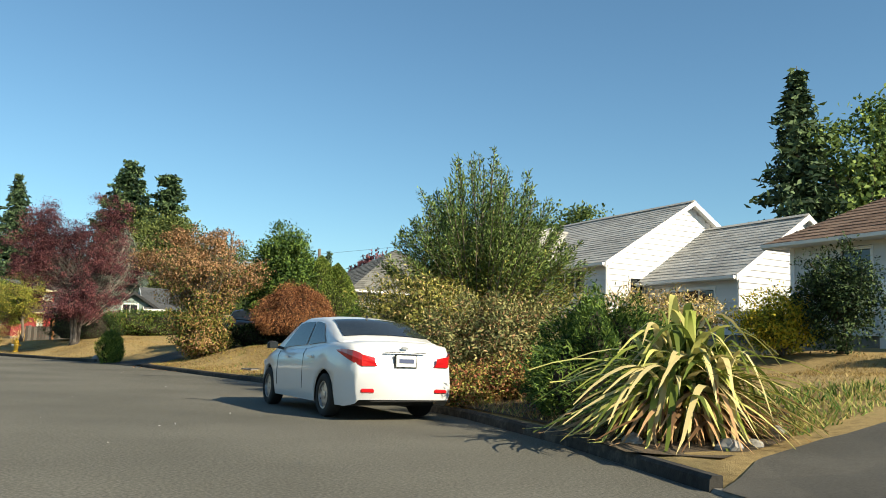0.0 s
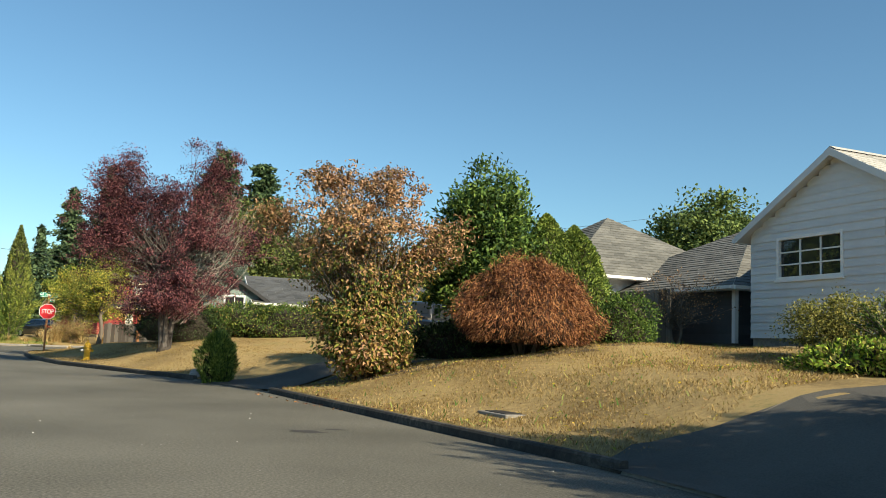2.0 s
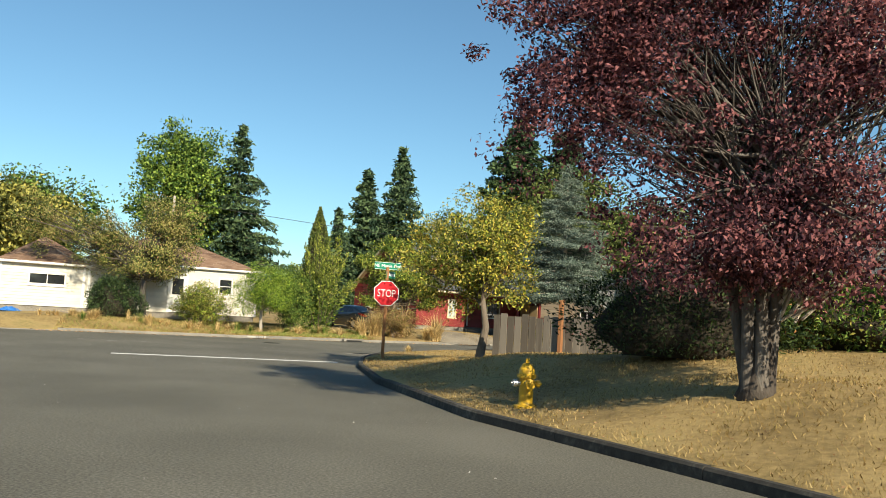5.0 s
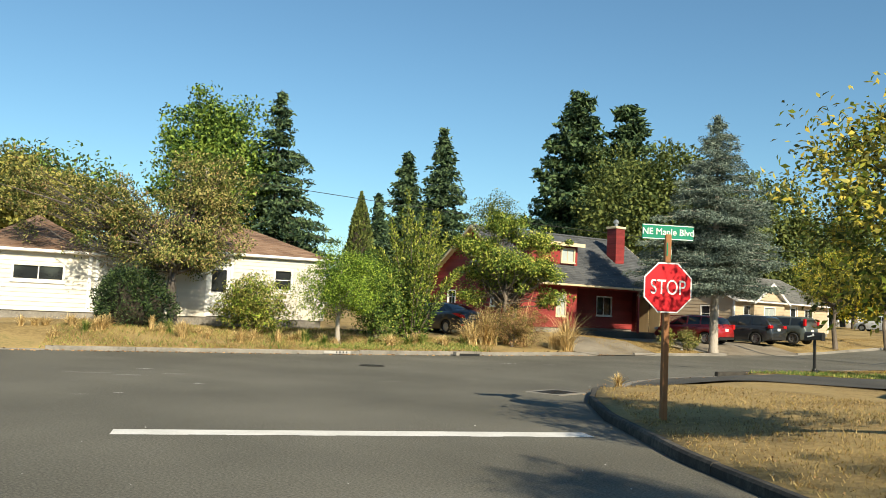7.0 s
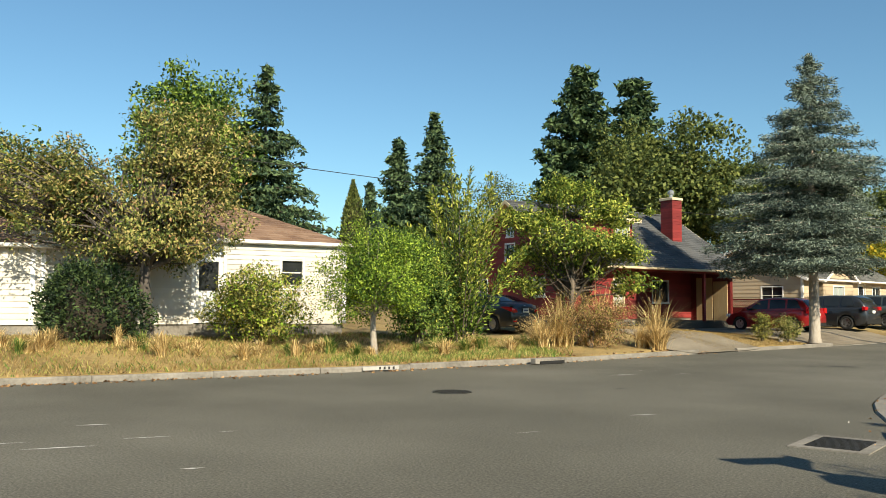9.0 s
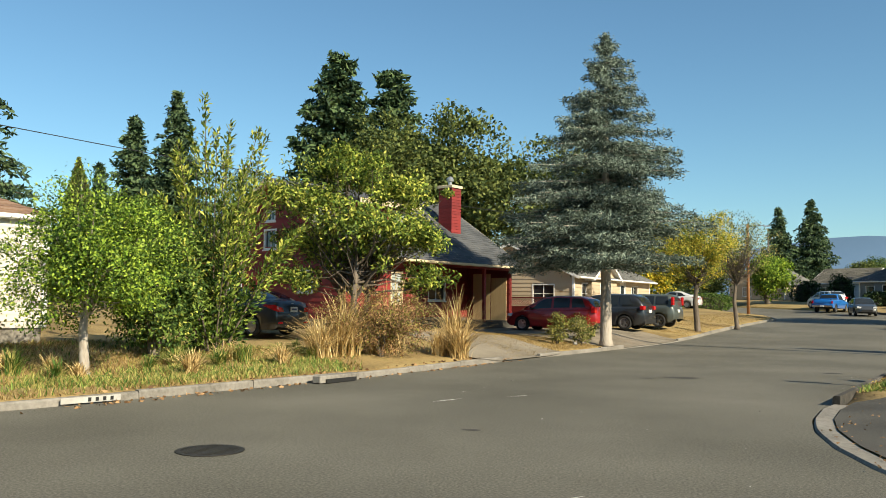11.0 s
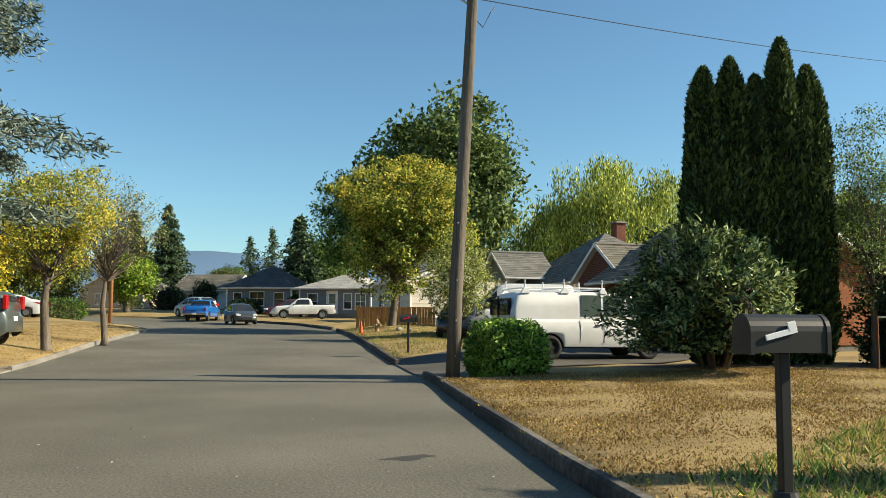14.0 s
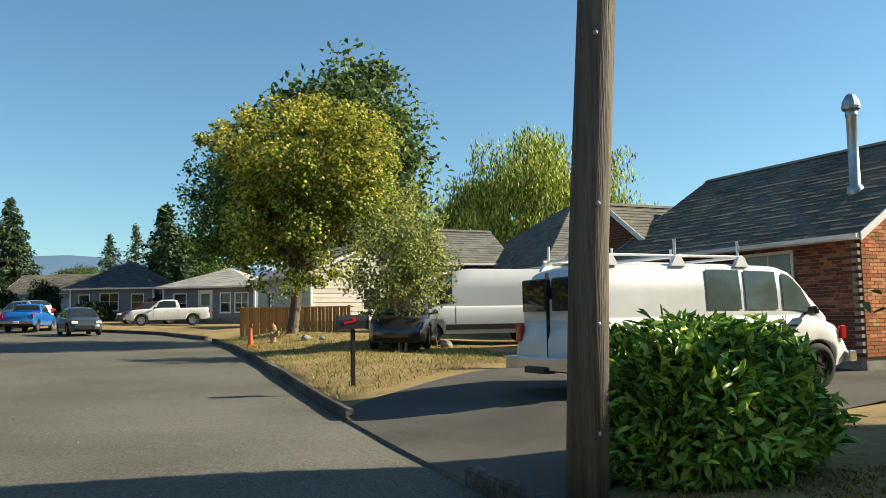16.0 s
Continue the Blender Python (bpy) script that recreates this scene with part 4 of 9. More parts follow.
def plume_shrub(name, x, y, label, height, reach, mat, plumes=60, per=160, leaf_len=0.12, leaf_w=0.03, seed=1, category="shrub", thick=0.22, mat2=None, low=0.0):
    """A shrub of long shoots that fan out from its foot, each clothed in leaves to its tip."""
    rng = np.random.default_rng(seed)
    root = thing(name, pose(x, y, gz(x, y) - 0.04), label, category)
    wood, P, D = Geo(), [], []
    for k in range(plumes):
        a = 2 * math.pi * k * 0.618 + rng.uniform(-0.3, 0.3)
        f = math.sqrt((k + 0.5) / plumes) * rng.uniform(0.75, 1.1)
        out = reach * f
        top = height * (1.04 - 0.62 * f ** 1.8) * rng.uniform(0.78, 1.05)
        tip = np.array((out * math.cos(a), out * math.sin(a), top))
        base = np.array((0.12 * out * math.cos(a), 0.12 * out * math.sin(a), 0.0))
        mid = base + (tip - base) * 0.5 + np.array((0, 0, 0.1 * height)) + rng.normal(size=3) * 0.08
        t = np.linspace(0, 1, 7)[:, None]
        line = base * (1 - t) ** 2 + 2 * mid * t * (1 - t) + tip * t * t
        wood.tube(list(line), list(np.linspace(0.03, 0.006, 7)), 4, cap=False)
        u = rng.uniform(0.12 + low, 1, per)[:, None]
        c = base * (1 - u) ** 2 + 2 * mid * u * (1 - u) + tip * u * u
        spread_r = thick * (1.15 - u) ** 0.7 * rng.uniform(0, 1, per)[:, None] ** 0.5
        off = rng.normal(size=(per, 3))
        off /= np.linalg.norm(off, axis=1, keepdims=True)
        along_d = (tip - mid) / np.linalg.norm(tip - mid)
        P.append(c + off * spread_r)
        D.append(along_d * 0.9 + off * 0.8 + rng.normal(size=(per, 3)) * 0.25)
    tagged(part("wood", wood, M_BARK, root, smooth=True), kind="stuff")
    P, D = np.concatenate(P), np.concatenate(D)
    P[:, 2] = np.maximum(P[:, 2], 0.05)
    o = P - np.array((0, 0, height * 0.35))
    o /= np.maximum(np.linalg.norm(o, axis=1, keepdims=True), 1e-6)
    face = o * 0.6 + np.array((0, 0, 0.8))
    pick = (P[:, 2] / height + rng.normal(size=len(P)) * 0.14 < 0.34) if mat2 else np.zeros(len(P), bool)
    part("crown", leaf_mesh("crown", P[~pick], D[~pick], leaf_len, leaf_w, mat, rng, face=face[~pick]), mat, root)
    if mat2:
        part("crown", leaf_mesh("crown", P[pick], D[pick], leaf_len, leaf_w, mat2, rng, face=face[pick]), mat2, root, "yellow-green lower leaves")
    return root


def blades(x, y, n, reach, height, width, rng, sway=0.6, segs=4, z0=0.0, fall=None):
    """Arching strap blades from one crown: vertices and quads."""
    ang = rng.uniform(0, 2 * math.pi, n)
    out = rng.uniform(0.15, 1, n) * reach
    h = height * rng.uniform(0.6, 1.08, n) * (1 - 0.35 * (out / max(reach, 1e-6)) ** 2)
    bend = rng.uniform(0.2, 1, n) * sway
    end = rng.uniform(*fall, n) if fall else bend
    V, Q = [], []
    t = np.linspace(0, 1, segs + 1)
    hd = np.stack([np.cos(ang), np.sin(ang)], 1)
    sd = np.stack([-np.sin(ang), np.cos(ang)], 1)
    bx = rng.normal(size=(n, 2)) * reach * 0.1
    for i in range(segs + 1):
        rad = out * (0.25 * t[i] + 0.75 * t[i] ** 2)
        zz = h * (t[i] * (1 + bend) - (bend * 1.25 if fall is None else 1 + bend - end) * t[i] ** 2.2)
        w = width * (1 - t[i] ** 3) * 0.5 + 0.001
        c = bx + hd * rad[:, None]
        V.append(np.stack([np.concatenate([c + sd * w, zz[:, None] + z0], 1), np.concatenate([c - sd * w, zz[:, None] + z0 + width * 0.12], 1)], 1))
    V = np.stack(V, 1).reshape(n, -1, 3)
    V[:, :, 0] += x
    V[:, :, 1] += y
    k = (segs + 1) * 2
    q = np.array([(2 * i, 2 * i + 1, 2 * i + 3, 2 * i + 2) for i in range(segs)])
    Q = (np.arange(n)[:, None, None] * k + q[None]).reshape(-1, 4)
    return V.reshape(-1, 3), Q


def tuft(name, x, y, label, n, reach, height, width, mat, seed, category="grass clump", sway=0.6, segs=4):
    rng = np.random.default_rng(seed)
    v, q = blades(0, 0, n, reach, height, width, rng, sway, segs, fall=(0.35, 1.0) if height > 1 else None)
    v[:, 2] = np.maximum(v[:, 2], 0.02)
    ob = new(name, np_mesh(name, v, q, mat))
    ob.matrix_basis = pose(x, y, gz(x, y) - 0.02)
    return tagged(ob, label, category, kind="stuff" if "iris" in name else "")


def lawn_blades(name, outline, n, height, mat, label, seed, width=0.008, patch=None):
    """Blades of grass scattered over a stretch of lawn."""
    rng = np.random.default_rng(seed)
    xs, ys = np.array([p[0] for p in outline]), np.array([p[1] for p in outline])
    px, py = rng.uniform(xs.min(), xs.max(), n * 3), rng.uniform(ys.min(), ys.max(), n * 3)
    keep = inside_poly(px, py, list(outline)) & ~inside_poly(px, py, ROAD)
    d, _, _ = seg_distance(px, py, ROAD, True)
    keep &= d > 0.17
    clump = np.sin(px * 2.1 + 1.3 * np.sin(py * 1.7)) + np.sin(py * 2.7 + np.sin(px * 3.1)) + rng.normal(size=px.shape) * 0.9
    keep &= clump > -1.3
    px, py = px[keep][:n], py[keep][:n]
    m = len(px)
    pz = ground_z(px, py) + 0.0
    a = rng.uniform(0, 2 * math.pi, m)
    h = height * rng.uniform(0.4, 1.3, m)
    lean = rng.normal(size=(m, 2)) * h[:, None] * 0.6
    w = width * rng.uniform(0.7, 1.4, m)
    s = np.stack([np.cos(a), np.sin(a)], 1) * w[:, None]
    b = np.stack([px, py], 1)
    V = np.stack([np.c_[b - s, pz], np.c_[b + s, pz], np.c_[b + lean + s * 0.3, pz + h], np.c_[b + lean - s * 0.3, pz + h]], 1).reshape(-1, 3)
    ob = new(name, np_mesh(name, V, np.arange(m * 4).reshape(-1, 4), mat))
    return tagged(ob, label, "grass", kind="stuff")

# first street: gardens on the right-hand bank
def upper(p, h, rng):
    return p[:, 2] / h + rng.normal(size=len(p)) * 0.12 < 0.5


plum = tree("purple_plum_tree", -19.75, 43.5, "purple-leaved plum tree with dark forking trunk on the dry corner lawn", "tree", 8.2, 0.7, 0.085, (4.1, 3.9), "", M_PURPLE, count=58000, clusters=1100, cluster_r=0.23, leaf_len=0.075, leaf_w=0.039, seed=4, low=0.4, n_limbs=90, lump=0.4, fill=0.6, bark=M_BARK_GREY, stems=5,
            lobes=((-1.8, -0.5, 4.1, 1.95, 1.85, 1.8, 0.27), (-1.9, -0.5, 5.7, 1.0, 1.0, 1.7, 0.11), (1.2, 0.4, 6.1, 1.05, 1.0, 1.8, 0.1), (0.9, 0.3, 4.1, 2.0, 1.9, 1.6, 0.17), (-0.3, -0.1, 5.2, 1.7, 1.5, 1.2, 0.13), (0.2, 0.0, 2.3, 2.2, 2.0, 0.95, 0.15), (2.6, 0.8, 4.0, 1.2, 1.0, 1.1, 0.035), (0.0, -0.5, 1.65, 1.9, 1.6, 0.6, 0.07)))
g = Geo()
rng = np.random.default_rng(41)
for k in range(90):
    a = np.array((0.2, 0.1, 1.2)) + rng.uniform(-0.3, 0.3, 3)
    if k % 3:
        a = np.array((rng.uniform(0.2, 1.8), rng.uniform(-0.4, 1.2), rng.uniform(2.2, 4.2)))
    b = a + np.array((rng.uniform(0.1, 1.9), rng.uniform(-0.6, 1.3), rng.uniform(1.2, 3.4))) * (1.25 if k % 3 == 0 else 0.7)
    m = (a + b) / 2 + np.array((0.12, 0.05, -0.1)) + rng.normal(size=3) * 0.08
    r0 = 0.022 if k % 3 == 0 else 0.011
    g.tube([a, (a + m) / 2 + rng.normal(size=3) * 0.03, m, (m + b) / 2 + rng.normal(size=3) * 0.05, b], [r0, r0 * 0.85, r0 * 0.7, r0 * 0.5, 0.003], 4, cap=False)
tagged(part("bare_wood", g, M_BARK_PALE, plum, "pale bare twigs", smooth=True), kind="stuff")
g = Geo()
g.tube([(0, 0, -0.1), (0.01, 0, 0.1), (0.03, 0.02, 0.5), (0.02, 0.02, 0.95)], [0.3, 0.22, 0.19, 0.13], 11)
part("bole", g, M_BARK_DARK, plum, smooth=True)
tree("dogwood_tree", -10.55, 34.95, "dogwood with curling orange-brown autumn leaves, greener low down", "tree", 5.0, 0.4, 0.08, (1.95, 1.9), "curled orange-brown leaves", M_ORANGE, count=15000, clusters=400, cluster_r=0.22, leaf_len=0.095, leaf_w=0.048, seed=7, fine=True, low=0.1, stems=5, n_limbs=60, lump=0.45, droop=0.6, lobes=((0, 0, 3.5, 2.0, 1.9, 0.8, 0.3), (0.1, 0, 2.6, 1.75, 1.6, 0.7, 0.16), (-2.0, -0.35, 3.65, 0.7, 0.6, 0.35, 0.035), (-0.9, -0.2, 4.5, 0.75, 0.7, 0.55, 0.07), (0.5, 0.2, 4.5, 0.85, 0.7, 0.5, 0.09), (1.7, 0.4, 3.2, 0.8, 0.8, 0.6, 0.08), (0.1, 0, 1.5, 1.4, 1.3, 1.35, 0.33)), extra=("yellow-green lower leaves", M_ORANGE_LOW, upper))
tree("ninebark_bush", -10.45, 34.75, "leafy yellow-green and brown bush under the dogwood", "shrub", 1.9, 0.1, 0.03, (1.0, 0.9), "", M_ORANGE_LOW, count=6500, clusters=170, cluster_r=0.22, leaf_len=0.12, leaf_w=0.06, seed=207, fine=True, low=0.0, stems=6, lump=0.4, extra=("orange-brown leaves", M_ORANGE, lambda p, h, rng: rng.uniform(size=len(p)) < 0.4))
mound("laceleaf_maple", -6.8, 34.9, "dome-shaped laceleaf maple with rust-red leaves", (1.45, 1.42), 2.05, M_RED, count=34000, leaf_len=0.13, leaf_w=0.015, seed=3, droop=1.2, core=0.66, lump=0.2, base_cut=0.28)
# shade behind the maple is put into this shrub's leaf colour
mound("shade_shrub", -8.0, 36.4, "low shrub behind the laceleaf maple, leaves coloured dark for the shade", (2.3, 0.6), 0.85, M_DARK, count=9000, leaf_len=0.09, leaf_w=0.04, seed=203, yaw=12, lump=0.3)
tree("magnolia_tree", -8.0, 37.35, "glossy green broad-leaved tree behind the maple", "tree", 5.05, 0.8, 0.12, (1.65, 1.6), "", M_GREEN, count=17000, clusters=330, cluster_r=0.34, leaf_len=0.15, leaf_w=0.065, seed=9, low=0.5, lump=0.4)
column_tree("dwarf_spruce", -5.85, 37.3, "dense cone-shaped dwarf spruce", 3.1, 1.05, M_TOPIARY, seed=5, count=20000, leaf_len=0.1, leaf_w=0.035, power=0.5, up=0.5, point=0.8, rough=0.1)
column_tree("dwarf_spruce", -6.55, 37.4, "dense cone-shaped dwarf spruce with a rounded top", 3.55, 0.85, M_TOPIARY, seed=6, count=16000, leaf_len=0.1, leaf_w=0.035, power=0.42, up=0.5, point=0.7, rough=0.1)
mound("round_bush", -4.75, 36.0, "rounded dark green garden bush", (0.85, 0.8), 1.1, M_GREEN, count=7000, seed=8, lump=0.3)
plume_shrub("willow_shrub", 0.35, 22.2, "tall feathery green shrub with upright shoots", 4.5, 2.5, M_WILLOWLEAF, plumes=150, per=460, leaf_len=0.1, leaf_w=0.03, seed=11, thick=0.42, mat2=M_OLIVE)
tree("butterfly_bush", -0.75, 20.3, "sprawling olive and straw coloured bush", "shrub", 2.35, 0.2, 0.04, (1.4, 1.25), "", M_OLIVE, count=9000, clusters=220, cluster_r=0.24, leaf_len=0.1, leaf_w=0.035, seed=13, low=0.1, stems=6, extra=("straw seed heads", M_STRAW, lambda p, h, rng: rng.uniform(size=len(p)) < 0.12))
tree("silver_bush", 0.75, 18.9, "olive and rust-tan bush mixed with withered brown stems", "shrub", 1.75, 0.15, 0.03, (1.7, 1.2), "", M_SILVER, count=9000, clusters=240, cluster_r=0.22, leaf_len=0.08, leaf_w=0.035, seed=14, low=0.05, stems=6, extra=("withered leaves and stems", M_BROWNLEAF, lambda p, h, rng: rng.uniform(size=len(p)) < 0.2))
mound("juniper_bush", 2.15, 15.2, "dense green juniper bush over the kerb", (0.95, 0.95), 1.4, M_GREEN, count=19000, leaf_len=0.1, leaf_w=0.022, seed=15, lump=0.4)
tree("dry_seed_bush", 4.0, 22.4, "pale dry seed heads of a leggy bush", "shrub", 1.9, 0.15, 0.03, (2.4, 1.4), "", M_STRAW, count=8000, clusters=260, cluster_r=0.2, leaf_len=0.09, leaf_w=0.03, seed=16, low=0.3, stems=7, extra=("olive leaves", M_OLIVE, lambda p, h, rng: rng.uniform(size=len(p)) < 0.35))
tree("yellow_bush", 6.6, 21.8, "yellowing garden bush beside the dark shrub", "shrub", 1.4, 0.15, 0.03, (1.0, 0.9), "", M_MAPLE, count=5000, clusters=140, cluster_r=0.2, leaf_len=0.08, leaf_w=0.04, seed=17, low=0.05, stems=5)
tree("dark_rose_bush", 7.5, 20.9, "dark purple-brown bush with upright shoots", "shrub", 2.3, 0.15, 0.03, (0.95, 0.9), "", M_DARK, count=8000, clusters=240, cluster_r=0.18, leaf_len=0.08, leaf_w=0.04, seed=18, low=0.1, stems=7, lump=0.6)
tree("flower_clump", 0.16, 17.18, "low rust-red and yellow flowering perennials in the bed", "flower bed", 0.75, 0.1, 0.02, (0.55, 0.55), "", M_ORANGE_LOW, count=2600, clusters=80, cluster_r=0.13, leaf_len=0.055, leaf_w=0.03, seed=340, low=0.03, stems=6, extra=("rust-red flower heads", M_FLOWER, lambda p, h, rng: rng.uniform(size=len(p)) < 0.4))
tree("flower_clump", 0.66, 17.45, "low rust-red and yellow flowering perennials in the bed", "flower bed", 0.7, 0.1, 0.02, (0.5, 0.5), "", M_ORANGE_LOW, count=2600, clusters=80, cluster_r=0.13, leaf_len=0.055, leaf_w=0.03, seed=341, low=0.03, stems=6, extra=("rust-red flower heads", M_FLOWER, lambda p, h, rng: rng.uniform(size=len(p)) < 0.4))
tree("flower_clump", 1.13, 17.39, "low rust-red and yellow flowering perennials in the bed", "flower bed", 0.8, 0.1, 0.02, (0.55, 0.55), "", M_ORANGE_LOW, count=2600, clusters=80, cluster_r=0.13, leaf_len=0.055, leaf_w=0.03, seed=342, low=0.03, stems=6, extra=("rust-red flower heads", M_FLOWER, lambda p, h, rng: rng.uniform(size=len(p)) < 0.4))
tree("sedum_clump", 8.4, 18.9, "low clump of rust-pink flower heads", "flower bed", 0.75, 0.1, 0.02, (0.8, 0.6), "", M_FLOWER, count=3500, clusters=90, cluster_r=0.12, leaf_len=0.06, leaf_w=0.045, seed=19, low=0.05, stems=6)
mound("corner_shrub", -15.08, 37.48, "small bright green upright shrub on the dry lawn", (0.41, 0.4), 1.28, M_TOPIARY, count=8000, leaf_len=0.15, leaf_w=0.025, seed=21, lump=0.45, flat=2.4, droop=-0.9, core=0.66)
tree("small_maple", -27.3, 51.8, "small broad tree turning yellow beside the fence", "tree", 4.4, 1.1, 0.11, (1.95, 1.9), "", M_STREET, count=15000, clusters=280, cluster_r=0.26, leaf_len=0.09, leaf_w=0.045, seed=22, low=0.9, lump=0.5, lean=(-0.2, 0), extra=("olive leaves", M_OLIVE, lambda p, h, rng: rng.uniform(size=len(p)) < 0.45))
# near-black leaves carry the plum tree's shade on the hedge
mound("shaded_yew_hedge", -21.5, 47.9, "evergreen hedge under the plum tree, leaves coloured dark for its shade", (2.0, 1.0), 1.6, M_DARK, count=9000, seed=23, yaw=20, leaf_len=0.09)
mound("cotoneaster_hedge", -17.9, 50.1, "long low bank of trailing green hedge", (3.2, 1.3), 1.4, M_GREEN, count=14000, seed=24, yaw=25, leaf_len=0.1, leaf_w=0.05, lump=0.3, flat=2.6, mat2=M_OLIVE, share=0.2)
mound("cotoneaster_hedge", -20.6, 49.2, "green hedge touched with red berries", (2.0, 1.1), 1.2, M_GREEN, count=7000, seed=25, yaw=25, leaf_len=0.1, leaf_w=0.05, lump=0.3, mat2=M_RED, share=0.12)
plume_shrub("young_cedar", -14.5, 51.5, "spreading dark green yew with upright plumes by the fence", 4.2, 2.6, M_YEW, plumes=58, per=360, leaf_len=0.12, leaf_w=0.035, seed=26, thick=0.27)
tree("yellow_shrub", -11.2, 51.3, "thin shrub with yellow leaves beside the drive", "shrub", 3.0, 0.4, 0.05, (1.5, 1.4), "", M_MAPLE, count=4500, clusters=130, cluster_r=0.24, leaf_len=0.11, leaf_w=0.06, seed=27, low=0.7, stems=4, n_limbs=20)
tree("white_flower_bush", -0.9, 32.8, "pale grey-green flowering bush at the lawn edge", "shrub", 1.35, 0.1, 0.03, (1.0, 0.9), "", M_OLIVE, count=6000, clusters=160, cluster_r=0.18, leaf_len=0.06, leaf_w=0.03, seed=28, low=0.05, stems=6)
plume_shrub("rosemary_bush", -0.2, 31.2, "upright dark green spiky bush", 1.5, 1.2, M_GREEN, plumes=60, per=110, leaf_len=0.1, leaf_w=0.022, seed=29, thick=0.13)
mound("low_edging_bush", -0.95, 30.0, "low leafy edging plants by the driveway", (1.5, 0.8), 0.55, M_BRIGHT, count=5000, seed=30, yaw=-40, leaf_len=0.09, leaf_w=0.05, mat2=M_OLIVE, share=0.4)
tree("gnarled_shrub", -3.2, 38.9, "bare twisting twigs of a leafless shrub", "shrub", 2.2, 0.3, 0.04, (1.5, 1.2), "", M_BROWNLEAF, count=700, clusters=120, cluster_r=0.16, leaf_len=0.06, leaf_w=0.03, seed=32, low=0.6, stems=4, n_limbs=20)

# far side of the second street
tree("apple_tree", -51.6, 63.6, "sprawling old fruit tree with sparse yellowing leaves", "tree", 7.0, 1.3, 0.17, (5.0, 4.2), "", M_APPLE, count=26000, clusters=420, cluster_r=0.34, leaf_len=0.115, leaf_w=0.055, seed=43, low=0.8, lump=0.6, fill=0.6, n_limbs=110, bark=M_BARK_GREY, droop=0.5,
     lobes=((0.8, 0.6, 4.6, 1.9, 1.8, 1.9, 0.38), (-1.4, -1.4, 3.9, 2.0, 1.8, 1.4, 0.3), (-3.6, -3.3, 4.7, 2.1, 1.9, 1.5, 0.11), (0.3, 0.2, 2.7, 2.5, 2.2, 0.9, 0.18)), extra=("orange leaves", M_ORANGE, lambda p, h, rng: rng.uniform(size=len(p)) < 0.05))
mound("dark_foot_shrub", -51.9, 61.9, "dark glossy shrub round the fruit tree's foot", (1.35, 1.25), 2.0, M_DARK, count=9000, seed=42, leaf_len=0.11, leaf_w=0.05, lump=0.35)
tree("lilac_bush", -49.9, 65.9, "loose green bush with pale stems", "shrub", 2.2, 0.2, 0.03, (1.7, 1.3), "", M_OLIVE, count=8000, clusters=220, cluster_r=0.24, leaf_len=0.1, leaf_w=0.045, seed=43, low=0.1, stems=7, extra=("fresh leaves", M_BRIGHT, lambda p, h, rng: rng.uniform(size=len(p)) < 0.35))
tree("bright_green_tree", -46.3, 66.45, "small bright green tree with a pale bare trunk", "tree", 3.6, 0.9, 0.09, (1.7, 1.65), "", M_BRIGHT, count=16000, clusters=300, cluster_r=0.25, leaf_len=0.075, leaf_w=0.038, seed=44, low=0.75, bark=M_BARK_PALE, lump=0.42, extra=("deeper green leaves", M_MIDGREEN, lambda p, h, rng: rng.uniform(size=len(p)) < 0.3))
tree("hop_thicket", -46.6, 69.4, "dense thicket of dark green leaves", "shrub", 3.9, 0.3, 0.05, (1.25, 1.3), "", M_GREEN, count=12000, clusters=300, cluster_r=0.25, leaf_len=0.1, leaf_w=0.05, seed=45, low=0.1, stems=6, lump=0.5, extra=("yellow-green leaves", M_LIME, lambda p, h, rng: rng.uniform(size=len(p)) < 0.12))
plume_shrub("sumac_shrub", -46.0, 71.0, "tall sumac with yellow-green leaves on upright shoots", 5.7, 2.5, M_LIME, plumes=36, per=330, leaf_len=0.16, leaf_w=0.055, seed=46, thick=0.45, mat2=M_MIDGREEN, low=-0.08)
tree("catalpa_tree", -44.1, 76.0, "lime-green layered tree in front of the red house", "tree", 6.0, 1.4, 0.11, (2.4, 2.2), "", M_LIME, count=14000, clusters=300, cluster_r=0.27, leaf_len=0.14, leaf_w=0.065, seed=47, low=1.9, lump=0.4, stems=3, n_limbs=40, bark=M_BARK,
     lobes=((-0.3, 0.0, 5.2, 1.4, 1.2, 0.65, 0.17), (-1.3, -0.6, 4.3, 1.3, 1.1, 0.6, 0.16), (1.3, 0.5, 4.5, 1.3, 1.1, 0.6, 0.16), (0.2, -0.8, 3.6, 1.6, 1.3, 0.6, 0.17), (-1.4, 0.4, 3.0, 1.2, 1.0, 0.55, 0.12), (1.7, -0.2, 3.2, 1.2, 1.0, 0.5, 0.14), (1.9, 0.4, 2.0, 0.8, 0.8, 0.35, 0.06), (-1.5, -0.3, 2.0, 0.9, 0.8, 0.5, 0.08), (0.2, 0.2, 2.6, 1.4, 1.2, 0.7, 0.15)), extra=("deeper green leaves", M_MIDGREEN, lambda p, h, rng: rng.uniform(size=len(p)) < 0.25))
conifer("blue_spruce", -36.9, 85.3, "tall blue spruce with a pale bare trunk foot", 12.2, 4.4, M_SPRUCE, seed=48, bare=0.26, levels=46, per_level=8, blades=40, needle=0.19, width=0.04, sag=0.24, fan=0.26, trunk_r=0.23, bark=M_BARK_PALE, clump=0.13, tips=2.2, top_taper=0.85)
